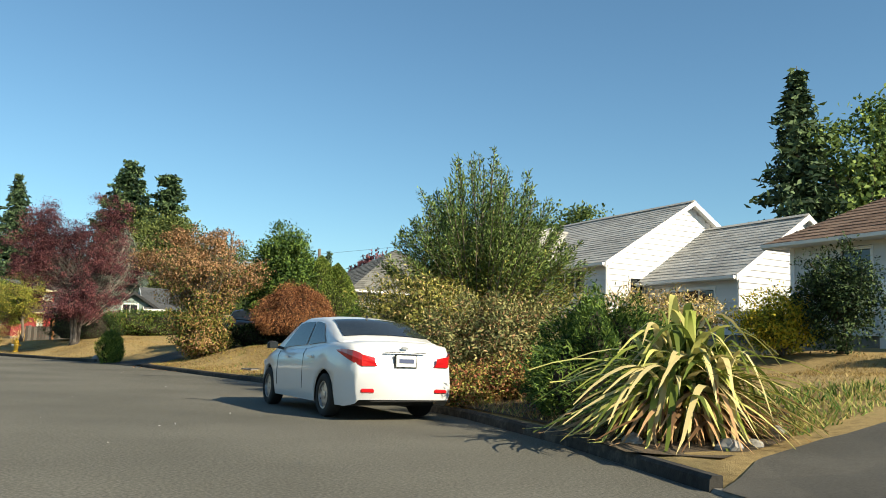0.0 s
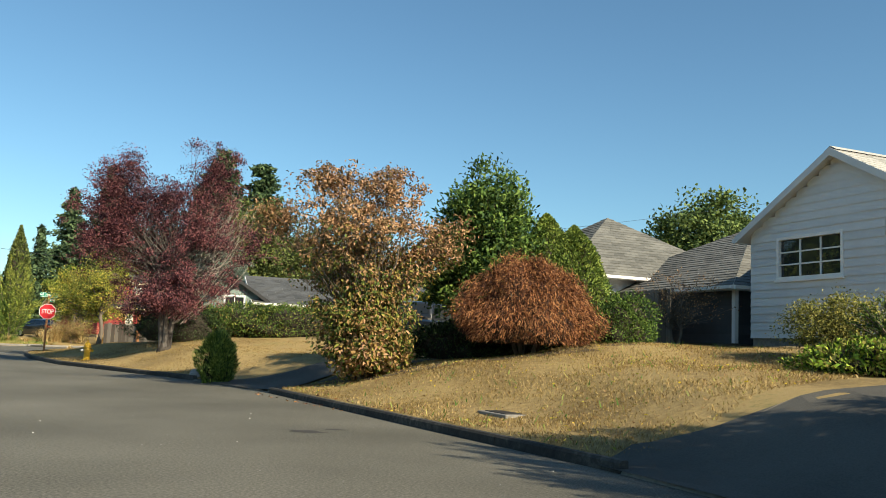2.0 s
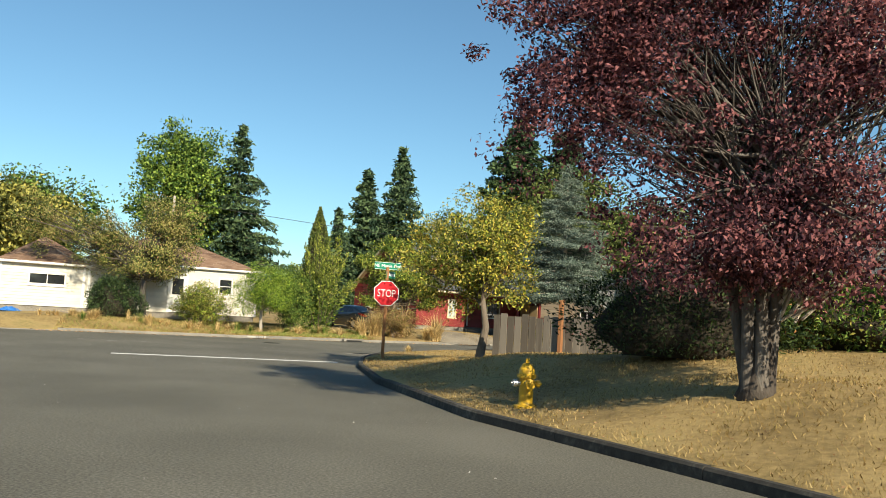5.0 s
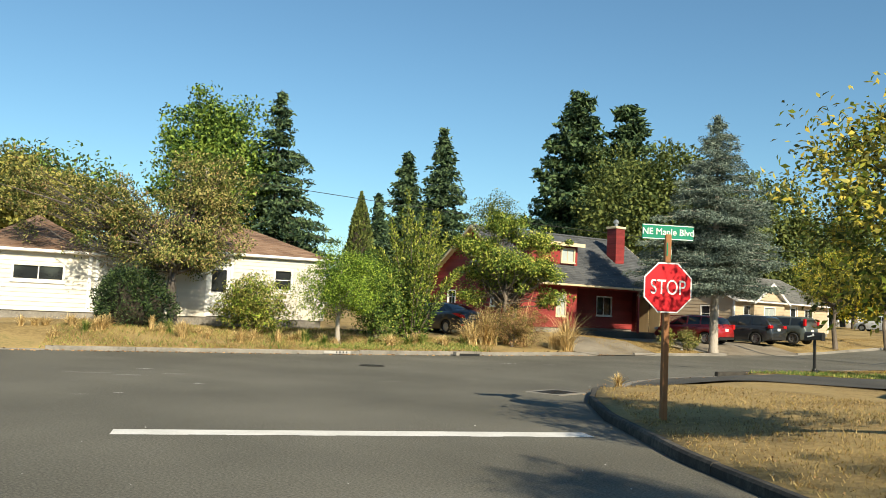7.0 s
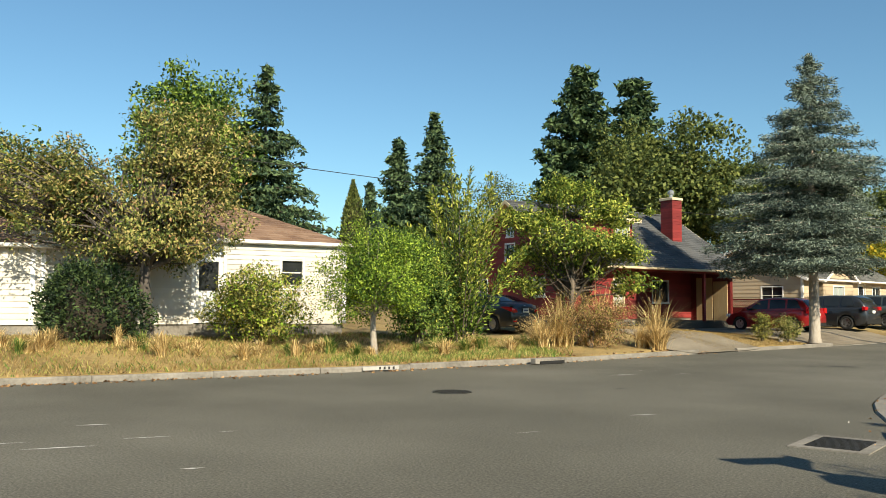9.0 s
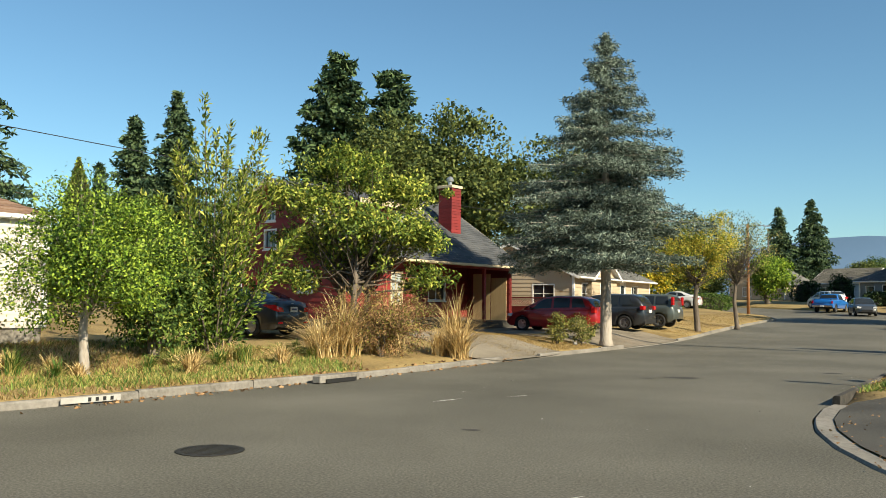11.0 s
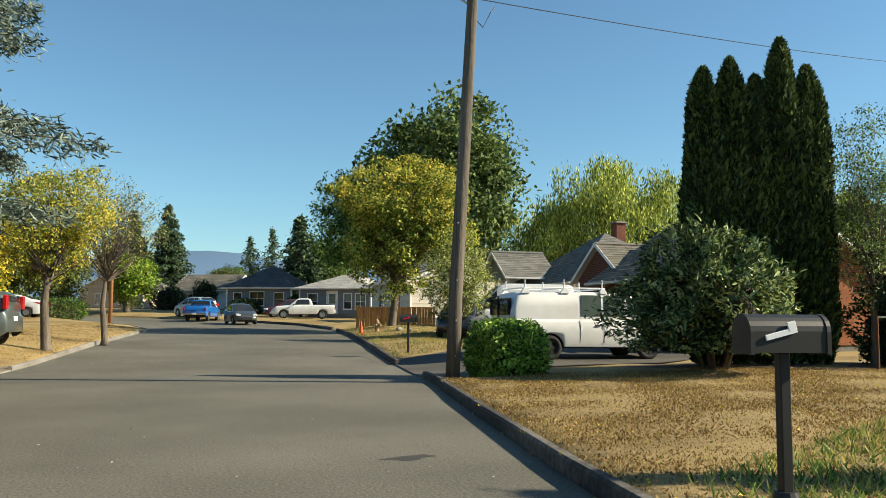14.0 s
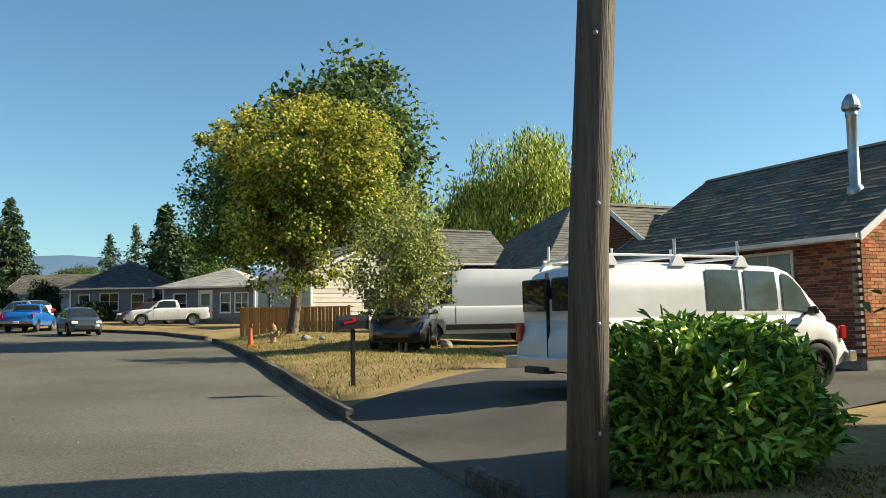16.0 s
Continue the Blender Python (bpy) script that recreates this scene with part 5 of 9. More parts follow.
tree("street_tree", -32.2, 97.6, "street tree with olive and yellow leaves", "tree", 6.3, 2.0, 0.15, (2.5, 2.3), "", M_STREET, count=11000, clusters=260, cluster_r=0.3, leaf_len=0.11, leaf_w=0.055, seed=49, low=2.2, lump=0.5, extra=("yellow leaves", M_MAPLE, lambda p, h, rng: rng.uniform(size=len(p)) < 0.2))
tree("bare_limb_tree", -29.6, 102, "thin tree with bare upper twigs and few leaves", "tree", 6.6, 2.4, 0.12, (2.4, 2.2), "", M_APPLE, count=3500, clusters=240, cluster_r=0.25, leaf_len=0.1, leaf_w=0.05, seed=50, low=2.6, lump=0.5, n_limbs=26)

# second street, right-hand side
tree("maple_tree", -13.3, 108.8, "round maple turning yellow-green, with a forked trunk", "tree", 9.6, 1.3, 0.22, (5.3, 5.0), "", M_STREET, count=30000, clusters=420, cluster_r=0.42, leaf_len=0.16, leaf_w=0.12, seed=61, low=1.9, lump=0.42, lean=(0.5, -0.4), n_limbs=40, extra=("greener leaves", M_LIME, lambda p, h, rng: p[:, 2] / h + rng.normal(size=len(p)) * 0.25 < 0.6))
tree("birch_sapling", -15.3, 99.0, "slender birch with thin pale green leaves", "tree", 5.0, 0.6, 0.05, (1.6, 1.5), "", M_BIRCH, count=6000, clusters=200, cluster_r=0.27, leaf_len=0.12, leaf_w=0.07, seed=62, low=0.45, stems=2, lump=0.35, bark=M_BARK_PALE)
mound("laurel_hedge", -24.18, 83.27, "bright green laurel hedge beside the pole", (0.88, 0.78), 1.28, M_LAUREL, count=7500, fine=True, leaf_len=0.16, leaf_w=0.06, seed=63, yaw=-42, flat=3.0, lump=0.2, core=0.8)
mound("rhododendron", -20.75, 80.05, "large dark rhododendron bush with pale-tipped leaves on bare stems", (1.8, 1.85), 2.85, M_RHODO, count=15500, leaf_len=0.18, leaf_w=0.062, seed=64, fine=True, lump=0.5, base_cut=0.42, flat=1.8, core=0.68)
for k, (ax, ay, ah) in enumerate(((-19.5, 81.3, 7.35), (-19.0, 80.9, 7.55), (-18.5, 80.55, 7.1), (-18.05, 80.15, 8.0), (-17.55, 79.8, 7.3))):
    column_tree("arborvitae", ax, ay, "tall dark columnar arborvitae in a row", ah, 0.54, M_ARB, seed=70 + k, count=14000, power=0.2, leaf_len=0.24, leaf_w=0.08, rough=0.16, core=0.72, point=0.75)
tree("aspen_tree", -16.9, 78.7, "airy tree with small grey-green leaves", "tree", 6.3, 1.0, 0.08, (1.5, 1.5), "", M_WILLOWLEAF, count=7000, clusters=260, cluster_r=0.24, leaf_len=0.07, leaf_w=0.045, seed=75, low=1.4, lump=0.5)

# shade behind the fence is given by the dark leaf colour
mound("shaded_laurel", -15.6, 78.4, "shrub behind the wire fence, leaves coloured dark for shade", (1.7, 1.3), 2.3, M_DARK, count=7000, seed=66, leaf_len=0.14, leaf_w=0.06, lump=0.4)

# trees in the distance
def far_tree(x, y, h, r, seed, mat, label, trunk=0.3, count=9000):
    return tree("broadleaf_tree", x, y, label, "tree", h, h * 0.2, trunk, (r, r * 0.95), "", mat, count=count, clusters=300, cluster_r=r * 0.165, leaf_len=0.048 * r + 0.1, leaf_w=0.032 * r + 0.06, seed=seed, low=h * 0.12, lump=0.42, fill=0.4)


far_tree(12.2, 145, 23.5, 11.4, 81, M_DEEPGREEN, "huge rounded green tree behind the houses", count=20000)
far_tree(6.5, 152, 17, 6, 82, M_MIDGREEN, "dark green tree behind the maple")
far_tree(-52, 134, 19.5, 8.0, 84, M_FARLEAF, "broad olive-green tree behind the red house", count=15000)
far_tree(-42, 128, 15, 6.5, 85, M_FARLEAF, "olive-green tree behind the tan house")
far_tree(-81.8, 96.1, 20.5, 5.4, 86, M_MIDGREEN, "green tree behind the white house", count=16000)
far_tree(-76, 72, 10.5, 5.5, 87, M_OLIVE, "green tree at the edge of the yard")
far_tree(20.0, 47, 14.0, 4.6, 88, M_WILLOWLEAF, "tall grey-green tree behind the house")
far_tree(-3, 66, 6.8, 3.4, 89, M_FARLEAF, "green tree behind the grey roof")
far_tree(3, 70, 7, 3.4, 90, M_FARLEAF, "green tree behind the white house roof")
far_tree(-7.5, 62, 6.5, 2.8, 91, M_PURPLE, "purple tree behind the grey roof")
conifer("fir_tree", -77, 98.8, "dark fir with sweeping branches", 20, 6.4, M_FIR, seed=92, levels=34, per_level=12, blades=9, needle=0.55, width=0.2, trunk_r=0.3, clump=0.22)
conifer("fir_tree", -107, 182, "pointed dark fir in the distance", 35, 10.0, M_FIR, seed=93, levels=34, per_level=15, blades=10, needle=1.0, width=0.4, trunk_r=0.3, clump=0.45)
conifer("pine_tree", -72.7, 163, "tall dark pine with a rounded top", 34.4, 8.8, M_PINE, seed=94, levels=38, per_level=16, blades=11, needle=1.0, width=0.42, trunk_r=0.35, clump=0.4, top_taper=0.5, sag=0.05)
conifer("pine_tree", -65.5, 165, "tall dark pine beside its neighbour", 32.5, 7.2, M_PINE, seed=95, levels=36, per_level=15, blades=10, needle=1.0, width=0.42, trunk_r=0.35, clump=0.4, top_taper=0.5, sag=0.05)
conifer("spruce_tree", 7, 242, "dark spruce at the end of the street", 20.5, 7.0, M_FIR, seed=96, levels=30, per_level=13, blades=9, needle=0.9, width=0.32, trunk_r=0.35, clump=0.35)
conifer("spruce_tree", -0.1, 239.6, "dark spruce at the end of the street", 18.5, 6.0, M_FIR, seed=97, levels=26, per_level=13, blades=9, needle=0.9, width=0.32, trunk_r=0.35, clump=0.35)
conifer("fir_tree", 20, 150, "dark fir beside the great green tree", 21, 5, M_FIR, seed=98, levels=30, per_level=8, blades=5, needle=0.6, width=0.2, trunk_r=0.35, clump=0.3)
conifer("fir_tree", 15.2, 45.5, "dark fir behind the white house", 14.2, 3.6, M_FIR, seed=99, levels=30, per_level=13, blades=9, needle=0.5, width=0.2, trunk_r=0.3, clump=0.22)

conifer("fir_tree", -21.2, 65.7, "slim grey-green fir behind the sage green house", 7.4, 1.7, M_FIR, seed=330, levels=26, per_level=11, blades=9, needle=0.26, width=0.1, clump=0.13)
for k, (cx, cy, ch) in enumerate(((-19.8, 66.0, 4.7), (-19.0, 66.4, 5.0))):
    column_tree("cypress", cx, cy, "clipped green cypress behind the sage green house", ch, 0.6, M_YEW, seed=331 + k, count=3500, leaf_len=0.16, leaf_w=0.06, power=0.4)


def willow(x, y, h, r, seed):
    rng = np.random.default_rng(seed)
    root = thing("weeping_willow", pose(x, y, gz(x, y)), "large yellow-green weeping willow behind the houses", "tree")
    g = Geo()
    g.tube([(0, 0, -0.2), (0.2, 0, h * 0.3), (0, 0.2, h * 0.6)], [0.5, 0.4, 0.2], 8)
    n = 1500
    d, rr = lumpy(rng, 75, 10, 0.35)
    d[:, 2] = np.abs(d[:, 2]) * 1.1 - 0.15
    bough = d * (rr * rng.uniform(0.35, 1, 75) ** 0.5)[:, None] * np.array((r, r, h * 0.55)) + np.array((0, 0, h * 0.42))
    which = rng.integers(0, 75, n)
    tops = bough[which] + rng.normal(size=(n, 3)) * np.array((0.085 * r, 0.085 * r, 0.02 * h))
    d = d[which]
    limbs(g, rng, np.array((0, 0, h * 0.2)), tops[:30], np.array((0, 0, h * 0.6)), 0.16)
    part("trunk", g, M_BARK, root, smooth=True)
    k = 26
    drop = rng.uniform(0.08, 0.32, n) * h
    t = np.tile(np.linspace(0, 1, k), n)
    i = np.repeat(np.arange(n), k)
    pos = tops[i] + np.stack([d[i, 0] * 0.5 * t, d[i, 1] * 0.5 * t, -drop[i] * t], 1) + rng.normal(size=(n * k, 3)) * 0.3
    dirs = np.stack([rng.normal(size=n * k) * 0.3, rng.normal(size=n * k) * 0.3, -np.ones(n * k)], 1)
    part("crown", leaf_mesh("crown", pos, dirs, 0.5, 0.13, M_WEEP, rng), M_WEEP, root)


willow(20.4, 128, 17.5, 9.5, 5)
willow(40, 118, 14, 7, 6)

# flax clump at the first driveway
rng = np.random.default_rng(3)
flax = thing("flax_clump", pose(2.75, 13.1, gz(2.75, 13.1) - 0.03), "large flax clump with arching yellow-green and withered blades", "flax plant")
fv, fq = blades(0, 0, 420, 1.6, 2.0, 0.095, rng, 1.1, 10, fall=(-0.35, 0.6))
fv[:, 2] = np.maximum(fv[:, 2], 0.015)
tagged(part("foliage", np_mesh("foliage", fv, fq, M_FLAX), M_FLAX, flax), kind="stuff")
fv, fq = blades(0, 0, 320, 1.6, 1.2, 0.07, rng, 1.2, 8, fall=(-0.35, 0.3))
fv[:, 2] = np.maximum(fv[:, 2], 0.015)
tagged(part("withered_foliage", np_mesh("withered_foliage", fv, fq, M_BROWNLEAF), M_BROWNLEAF, flax, "withered brown blades"), kind="stuff")
tuft("iris_clump", -9.6, 35.6, "clump of yellow-green iris blades", 40, 0.35, 0.65, 0.04, M_LIME, 5, "iris plant")

# tall dry grasses before the red house and by the kerbs
for k, (tx, ty, n, rc, h) in enumerate(((-43.3, 72.6, 400, 1.25, 1.9), (-42.8, 73.6, 260, 0.9, 1.3), (-41.2, 75.6, 260, 0.8, 0.9), (-41.4, 75.0, 150, 0.7, 0.9), (-41.0, 75.5, 300, 1.3, 2.2), (-42.6, 74.4, 120, 1.3, 2.5), (-40.8, 74.9, 320, 0.9, 1.0), (-43.6, 71.6, 260, 1.0, 1.3), (-47.6, 62.8, 120, 0.5, 0.6), (-48.8, 61.4, 120, 0.6, 0.7), (-50.4, 59.6, 120, 0.6, 0.6), (-44.8, 67.6, 140, 0.6, 0.6), (-43.9, 70.0, 120, 0.6, 0.55), (-34.0, 60.0, 90, 0.3, 0.4))):
    tuft("dry_grass_clump", tx, ty, "clump of tall straw-coloured dry grass", n, rc, h, 0.018, M_STRAW, 200 + k, sway=0.35 if h > 1 else 0.6)
rng = np.random.default_rng(57)
for k in range(46):
    f = rng.uniform(0, 1.22)
    tx, ty = -50.2 + 6.6 * f - rng.uniform(0.3, 2.2), 57.2 + 13.2 * f + rng.uniform(0.0, 0.9)
    green = rng.uniform() < (0.75 if f > 0.6 else 0.3)
    tuft("weed_clump" if green else "dry_grass_clump", tx, ty, "low clump of green roadside weeds" if green else "low clump of straw-coloured dry grass", 90, rng.uniform(0.3, 0.6), rng.uniform(0.3, 0.6), 0.02 if green else 0.014, M_WEED if green else M_STRAW, 240 + k, sway=0.6, segs=3)
tree("brown_bush", -42.6, 73.4, "withered brown bush among tall grasses", "shrub", 1.75, 0.1, 0.03, (1.6, 1.4), "", M_BROWNLEAF, count=8000, clusters=240, cluster_r=0.18, leaf_len=0.07, leaf_w=0.03, seed=230, low=0.05, stems=7, extra=("dull green leaves", M_OLIVE, lambda p, h, rng: rng.uniform(size=len(p)) < 0.35))
tree("young_rose_bush", -38.6, 82.6, "small leafy rose bush at the lawn edge", "shrub", 1.1, 0.1, 0.02, (0.45, 0.45), "", M_OLIVE, count=1500, clusters=60, cluster_r=0.14, leaf_len=0.07, leaf_w=0.035, seed=231, low=0.1, stems=4, group="rose bushes")
tree("young_rose_bush", -37.8, 83.8, "small leafy rose bush near the spruce", "shrub", 1.15, 0.1, 0.02, (0.5, 0.5), "", M_APPLE, count=1800, clusters=60, cluster_r=0.14, leaf_len=0.07, leaf_w=0.035, seed=232, low=0.1, stems=4, group="rose bushes")

column_tree("cypress", -95.6, 138.7, "narrow pointed evergreen far off", 16.5, 2.9, M_FARLEAF, seed=301, count=5000, leaf_len=0.6, leaf_w=0.25, power=0.6)
conifer("fir_tree", -104.6, 156.8, "thin dark fir far off", 19, 4.6, M_FIR, seed=302, levels=26, per_level=11, blades=8, needle=0.9, width=0.38, clump=0.4)
conifer("fir_tree", -107.6, 170.3, "dark fir beside a taller one far off", 28.5, 9.0, M_FIR, seed=303, levels=32, per_level=14, blades=10, needle=1.0, width=0.42, clump=0.45)
far_tree(-60, 150, 24, 8, 304, M_FARLEAF, "tall olive-green tree below the pines")
far_tree(-35, 150, 14, 6, 305, M_FARLEAF, "olive tree behind the tan house")
far_tree(-18.6, 152.5, 6.0, 2.9, 306, M_BRIGHT, "small bright green tree at the bend")
far_tree(-33, 134, 8, 4.0, 307, M_MAPLE, "yellowing tree along the street")
far_tree(-81.6, 153.6, 18, 4.5, 317, M_FARLEAF, "round dark green tree behind the red house")
far_tree(-88, 84, 13, 6, 308, M_GREEN, "green tree behind the long white house")
conifer("spruce_tree", 28, 252.7, "dark spruce in the distance", 15.5, 5.0, M_FIR, seed=309, levels=24, per_level=8, blades=5, needle=0.8, width=0.3, clump=0.45)
conifer("spruce_tree", 32.5, 251.1, "dark spruce in the distance", 17.5, 5.0, M_FIR, seed=310, levels=24, per_level=8, blades=5, needle=0.8, width=0.3, clump=0.45)
conifer("spruce_tree", -38, 100.5 + 90, "dark spruce in the distance", 20, 6.0, M_FIR, seed=311, levels=24, per_level=8, blades=5, needle=0.8, width=0.3, clump=0.45)
far_tree(8, 205, 6.5, 3.5, 312, M_GREEN, "green tree behind the far houses")
far_tree(18, 190, 12, 6, 313, M_GREEN, "green tree behind the far houses")
far_tree(1, 186, 5.5, 3.0, 314, M_FARLEAF, "dark tree behind the far houses")
conifer("fir_tree", 6.2, 169.9, "dark fir standing beside the far houses", 12.5, 4.6, M_FIR, seed=315, levels=26, per_level=12, blades=9, needle=0.7, width=0.28, clump=0.32)

for k, (bx, by, br, bh) in enumerate(((-11.6, 164.4, 2.0, 2.6), (-8.6, 161.2, 1.5, 3.0), (-8.9, 147.0, 1.6, 1.4), (-4.2, 145.2, 1.2, 2.2))):
    mound("dark_garden_shrub", bx, by, "dark rounded shrub before a far house", (br, br * 0.8), bh, M_DARK, count=2600, leaf_len=0.25, leaf_w=0.12, seed=320 + k, lump=0.35)

far_tree(-25.4, 156.5, 8.0, 4.0, 325, M_FARLEAF, "dark garden tree at the end of the street")
far_tree(-45.4, 161.4, 9.0, 5.0, 329, M_FARLEAF, "dark garden tree behind the street trees")
far_tree(-29.0, 147, 7.5, 4.2, 326, M_FARLEAF, "dark garden tree beyond the bend")
far_tree(-36.5, 150, 7.0, 4.2, 327, M_FARLEAF, "dark garden tree behind the tan house")
mound("clipped_hedge", -27.4, 135.5, "clipped green hedge along a far front garden", (2.8, 1.0), 1.6, M_GREEN, count=4000, leaf_len=0.2, leaf_w=0.1, seed=328, yaw=30, flat=3.5, lump=0.15)

# woods that close the horizon
rng = np.random.default_rng(77)
WP, WD = [], []
for k in range(320):
    ang = rng.uniform(0, 2 * math.pi)
    rad = rng.uniform(230, 420)
    cx, cy = -25 + rad * math.cos(ang), 60 + rad * math.sin(ang)
    h, r = rng.uniform(6, 13) * (0.45 if 1.0 < ang < 1.5 else 1.0), rng.uniform(4, 9)
    d, rr = lumpy(rng, 260, 8, 0.4)
    p = d * (rr * rng.uniform(0.5, 1, 260) ** 0.5)[:, None] * np.array((r, r, h * 0.55)) + np.array((cx, cy, h * 0.5 + 0.5))
    WP.append(p)
    WD.append(d)
WP, WD = np.concatenate(WP), np.concatenate(WD)
WP[:, 2] = np.maximum(WP[:, 2], 0.6)
woods = new("far_woods", leaf_mesh("far_woods", WP, WD, 1.7, 1.2, M_HAZEWOOD, rng))
tagged(woods, "hazy belt of distant trees round the neighbourhood", "woods", kind="stuff")

# lawns, litter and beds
W_LAWN = [(-5.2, 25.6), (-8.2, 29.0), (-12.3, 34.5), (-10.4, 37.2), (-6.5, 37.2), (-2.4, 36.2), (-0.9, 34.2), (-0.4, 30.5)]
CORNER_LAWN = [(-16.4, 38.5), (-23.7, 43.6), (-30.8, 51.5), (-34, 58.6), (-33.9, 60.2), (-28, 57), (-24, 51), (-19, 48.6), (-12.8, 45.5), (-12.2, 43.2)]
FLAX_LAWN = [(3.8, 12.8), (1.8, 13.8), (3.2, 17.5), (7.6, 20.5), (10, 19), (12, 17.3), (6.5, 14.4)]
B_LAWN = [(-32.9, 68.6), (-30.6, 73.9), (-26.1, 83.4), (-24.5, 83.2), (-17.5, 77.6), (-19, 72.5), (-24, 72.6), (-31.6, 69)]
B_LAWN2 = [(-23.3, 90.6), (-20.5, 97.6), (-17.3, 105.7), (-14.5, 114), (-12.2, 110), (-11.5, 101), (-14.5, 93.4)]
LEFT_STRIP = [(-49.6, 56.8), (-45.3, 63.8), (-42.2, 70.4), (-44, 76), (-50, 70), (-54.5, 62)]
LEFT_LAWN = [(-39.6, 77.4), (-37.1, 83.2), (-38.8, 88), (-43, 82)]
GARDEN = [(0.2, 17), (-1.3, 19.9), (-2.7, 21.8), (1, 25.2), (5.5, 24), (4.5, 18.5), (2.6, 15.2), (1.7, 13.6)]
LEFT_LAWN2 = [(-33.2, 93.2), (-29.6, 103.3), (-25.5, 115.3), (-26.5, 122), (-32, 112), (-37, 99)]
for k, (ol, n, hh) in enumerate(((W_LAWN, 42000, 0.05), (CORNER_LAWN, 42000, 0.05), (FLAX_LAWN, 14000, 0.05), (B_LAWN, 75000, 0.034), (B_LAWN2, 22000, 0.05), (LEFT_STRIP, 30000, 0.11), (LEFT_LAWN, 12000, 0.07), (LEFT_LAWN2, 16000, 0.06), (GARDEN, 5000, 0.2))):
    lawn_blades("lawn_grass", ol, n, hh * 0.75, M_LAWN_BROWN if ol is B_LAWN else M_LAWN_BLADE, "short sun-dried brown lawn grass" if ol is B_LAWN else "short sun-dried straw-coloured lawn grass", 400 + k, 0.009 if ol is B_LAWN else 0.007)
for k, (ol, n) in enumerate((([(-31.9, 68.9), (-33, 68.4), (-30.6, 72), (-24, 73.5), (-20, 72), (-24, 72.4)], 7000), (B_LAWN2, 3500), ([(-46, 63.6), (-42.3, 70.2), (-43.5, 71.8), (-47, 66)], 6000), ([(3.8, 12.8), (1.8, 13.8), (3.2, 15.5), (6.5, 14.4)], 2500), (W_LAWN, 500), (LEFT_STRIP, 7000), (GARDEN, 2600))):
    lawn_blades("green_grass", ol, n, 0.09, M_WEED, "patches of green grass and weeds in the dry lawn", 430 + k, 0.011)


def litter(name, outline, n, mat, label, seed, size=0.05, road=False):
    rng = np.random.default_rng(seed)
    xs, ys = np.array([p[0] for p in outline]), np.array([p[1] for p in outline])
    px, py = rng.uniform(xs.min(), xs.max(), n * 4), rng.uniform(ys.min(), ys.max(), n * 4)
    keep = inside_poly(px, py, list(outline))
    px, py = px[keep][:n], py[keep][:n]
    inr = inside_poly(px, py, ROAD)
    pz = np.where(inr, road_z(px, py) + 0.012, ground_z(px, py) + 0.035)
    pos = np.stack([px, py, pz], 1)
    dirs = np.stack([rng.normal(size=len(px)), rng.normal(size=len(px)), rng.normal(size=len(px)) * 0.18], 1)
    o = new(name, leaf_mesh(name, pos, dirs, size, size * 0.6, mat, rng))
    return tagged(o, label, "fallen leaves", kind="stuff")


litter("fallen_leaves", GARDEN, 900, M_BROWNLEAF, "dry brown leaves in the garden bed", 515, 0.07)
litter("fallen_leaves", W_LAWN, 1400, M_BROWNLEAF, "dry brown leaves scattered over the lawn", 501, 0.036)
litter("fallen_leaves", CORNER_LAWN, 1300, M_BROWNLEAF, "dry brown leaves scattered over the corner lawn", 502, 0.036)
litter("fallen_leaves", B_LAWN, 1400, M_BROWNLEAF, "dry leaves scattered over the lawn by the mailbox", 503, 0.036)
litter("fallen_leaves", B_LAWN, 900, M_MAPLE, "small yellow leaves scattered over the lawn", 513, 0.04)
litter("fallen_leaves", W_LAWN, 500, M_MAPLE, "small yellow leaves scattered over the raised lawn", 514, 0.05)
litter("fallen_leaves", [(-50, 56), (-45.6, 63), (-42.3, 70), (-39.7, 77), (-39.2, 77), (-41.8, 70), (-45, 63), (-49.4, 56)], 2600, M_BROWNLEAF, "dry leaves gathered along the far kerb", 504, 0.09)
litter("fallen_leaves", [(-34.6, 58), (-34.4, 64), (-31, 73), (-26.4, 83), (-25.9, 83), (-30.3, 73), (-33.8, 64), (-34, 58)], 700, M_BROWNLEAF, "dry leaves gathered in the gutter", 505)
litter("road_chips", [(1, 5), (-5, 24), (-12, 33), (-24, 43), (-33, 55), (-41, 70), (-27, 108), (-19, 100), (-31, 72), (-38, 44), (-24, 34), (-9, 10)], 500, M_CHIP, "pale chips and petals scattered on the road", 506, 0.03)
litter("fallen_leaves", [(-12.2, 34), (-14.5, 36), (-10, 31), (-8, 29.4)], 250, M_RED, "reddish leaves fallen in the gutter", 507, 0.06)
# soil beds; their dark colour also carries the shade under the plants
for nm, ol in (("flax_bed", [(1.9, 11.6), (1.6, 13.4), (2.2, 15), (4.3, 14.4), (3.7, 12.6), (2.7, 11.3)]), ("garden_bed", [(0.2, 17), (-1.3, 19.9), (-2.7, 21.8), (1, 25.2), (5.5, 24), (4.5, 18.5), (2.6, 15.2), (1.7, 13.6)]), ("garden_bed", [(-12.2, 35.2), (-9.9, 39.6), (-3.2, 38.6), (-3.2, 36.6), (-5.2, 34), (-8.6, 33.6), (-11.5, 34.9)]), ("hedge_bed", [(-26, 50.2), (-14, 49.2), (-13, 52), (-24, 53.2)]), ("shrub_bed", [(-21.5, 83), (-16, 84), (-15, 78.5), (-19, 78)])):
    sheet(nm, ol, M_SOIL, "mulch soil under the garden shrubs, kept dark for their shade", "soil", lift=-0.006)

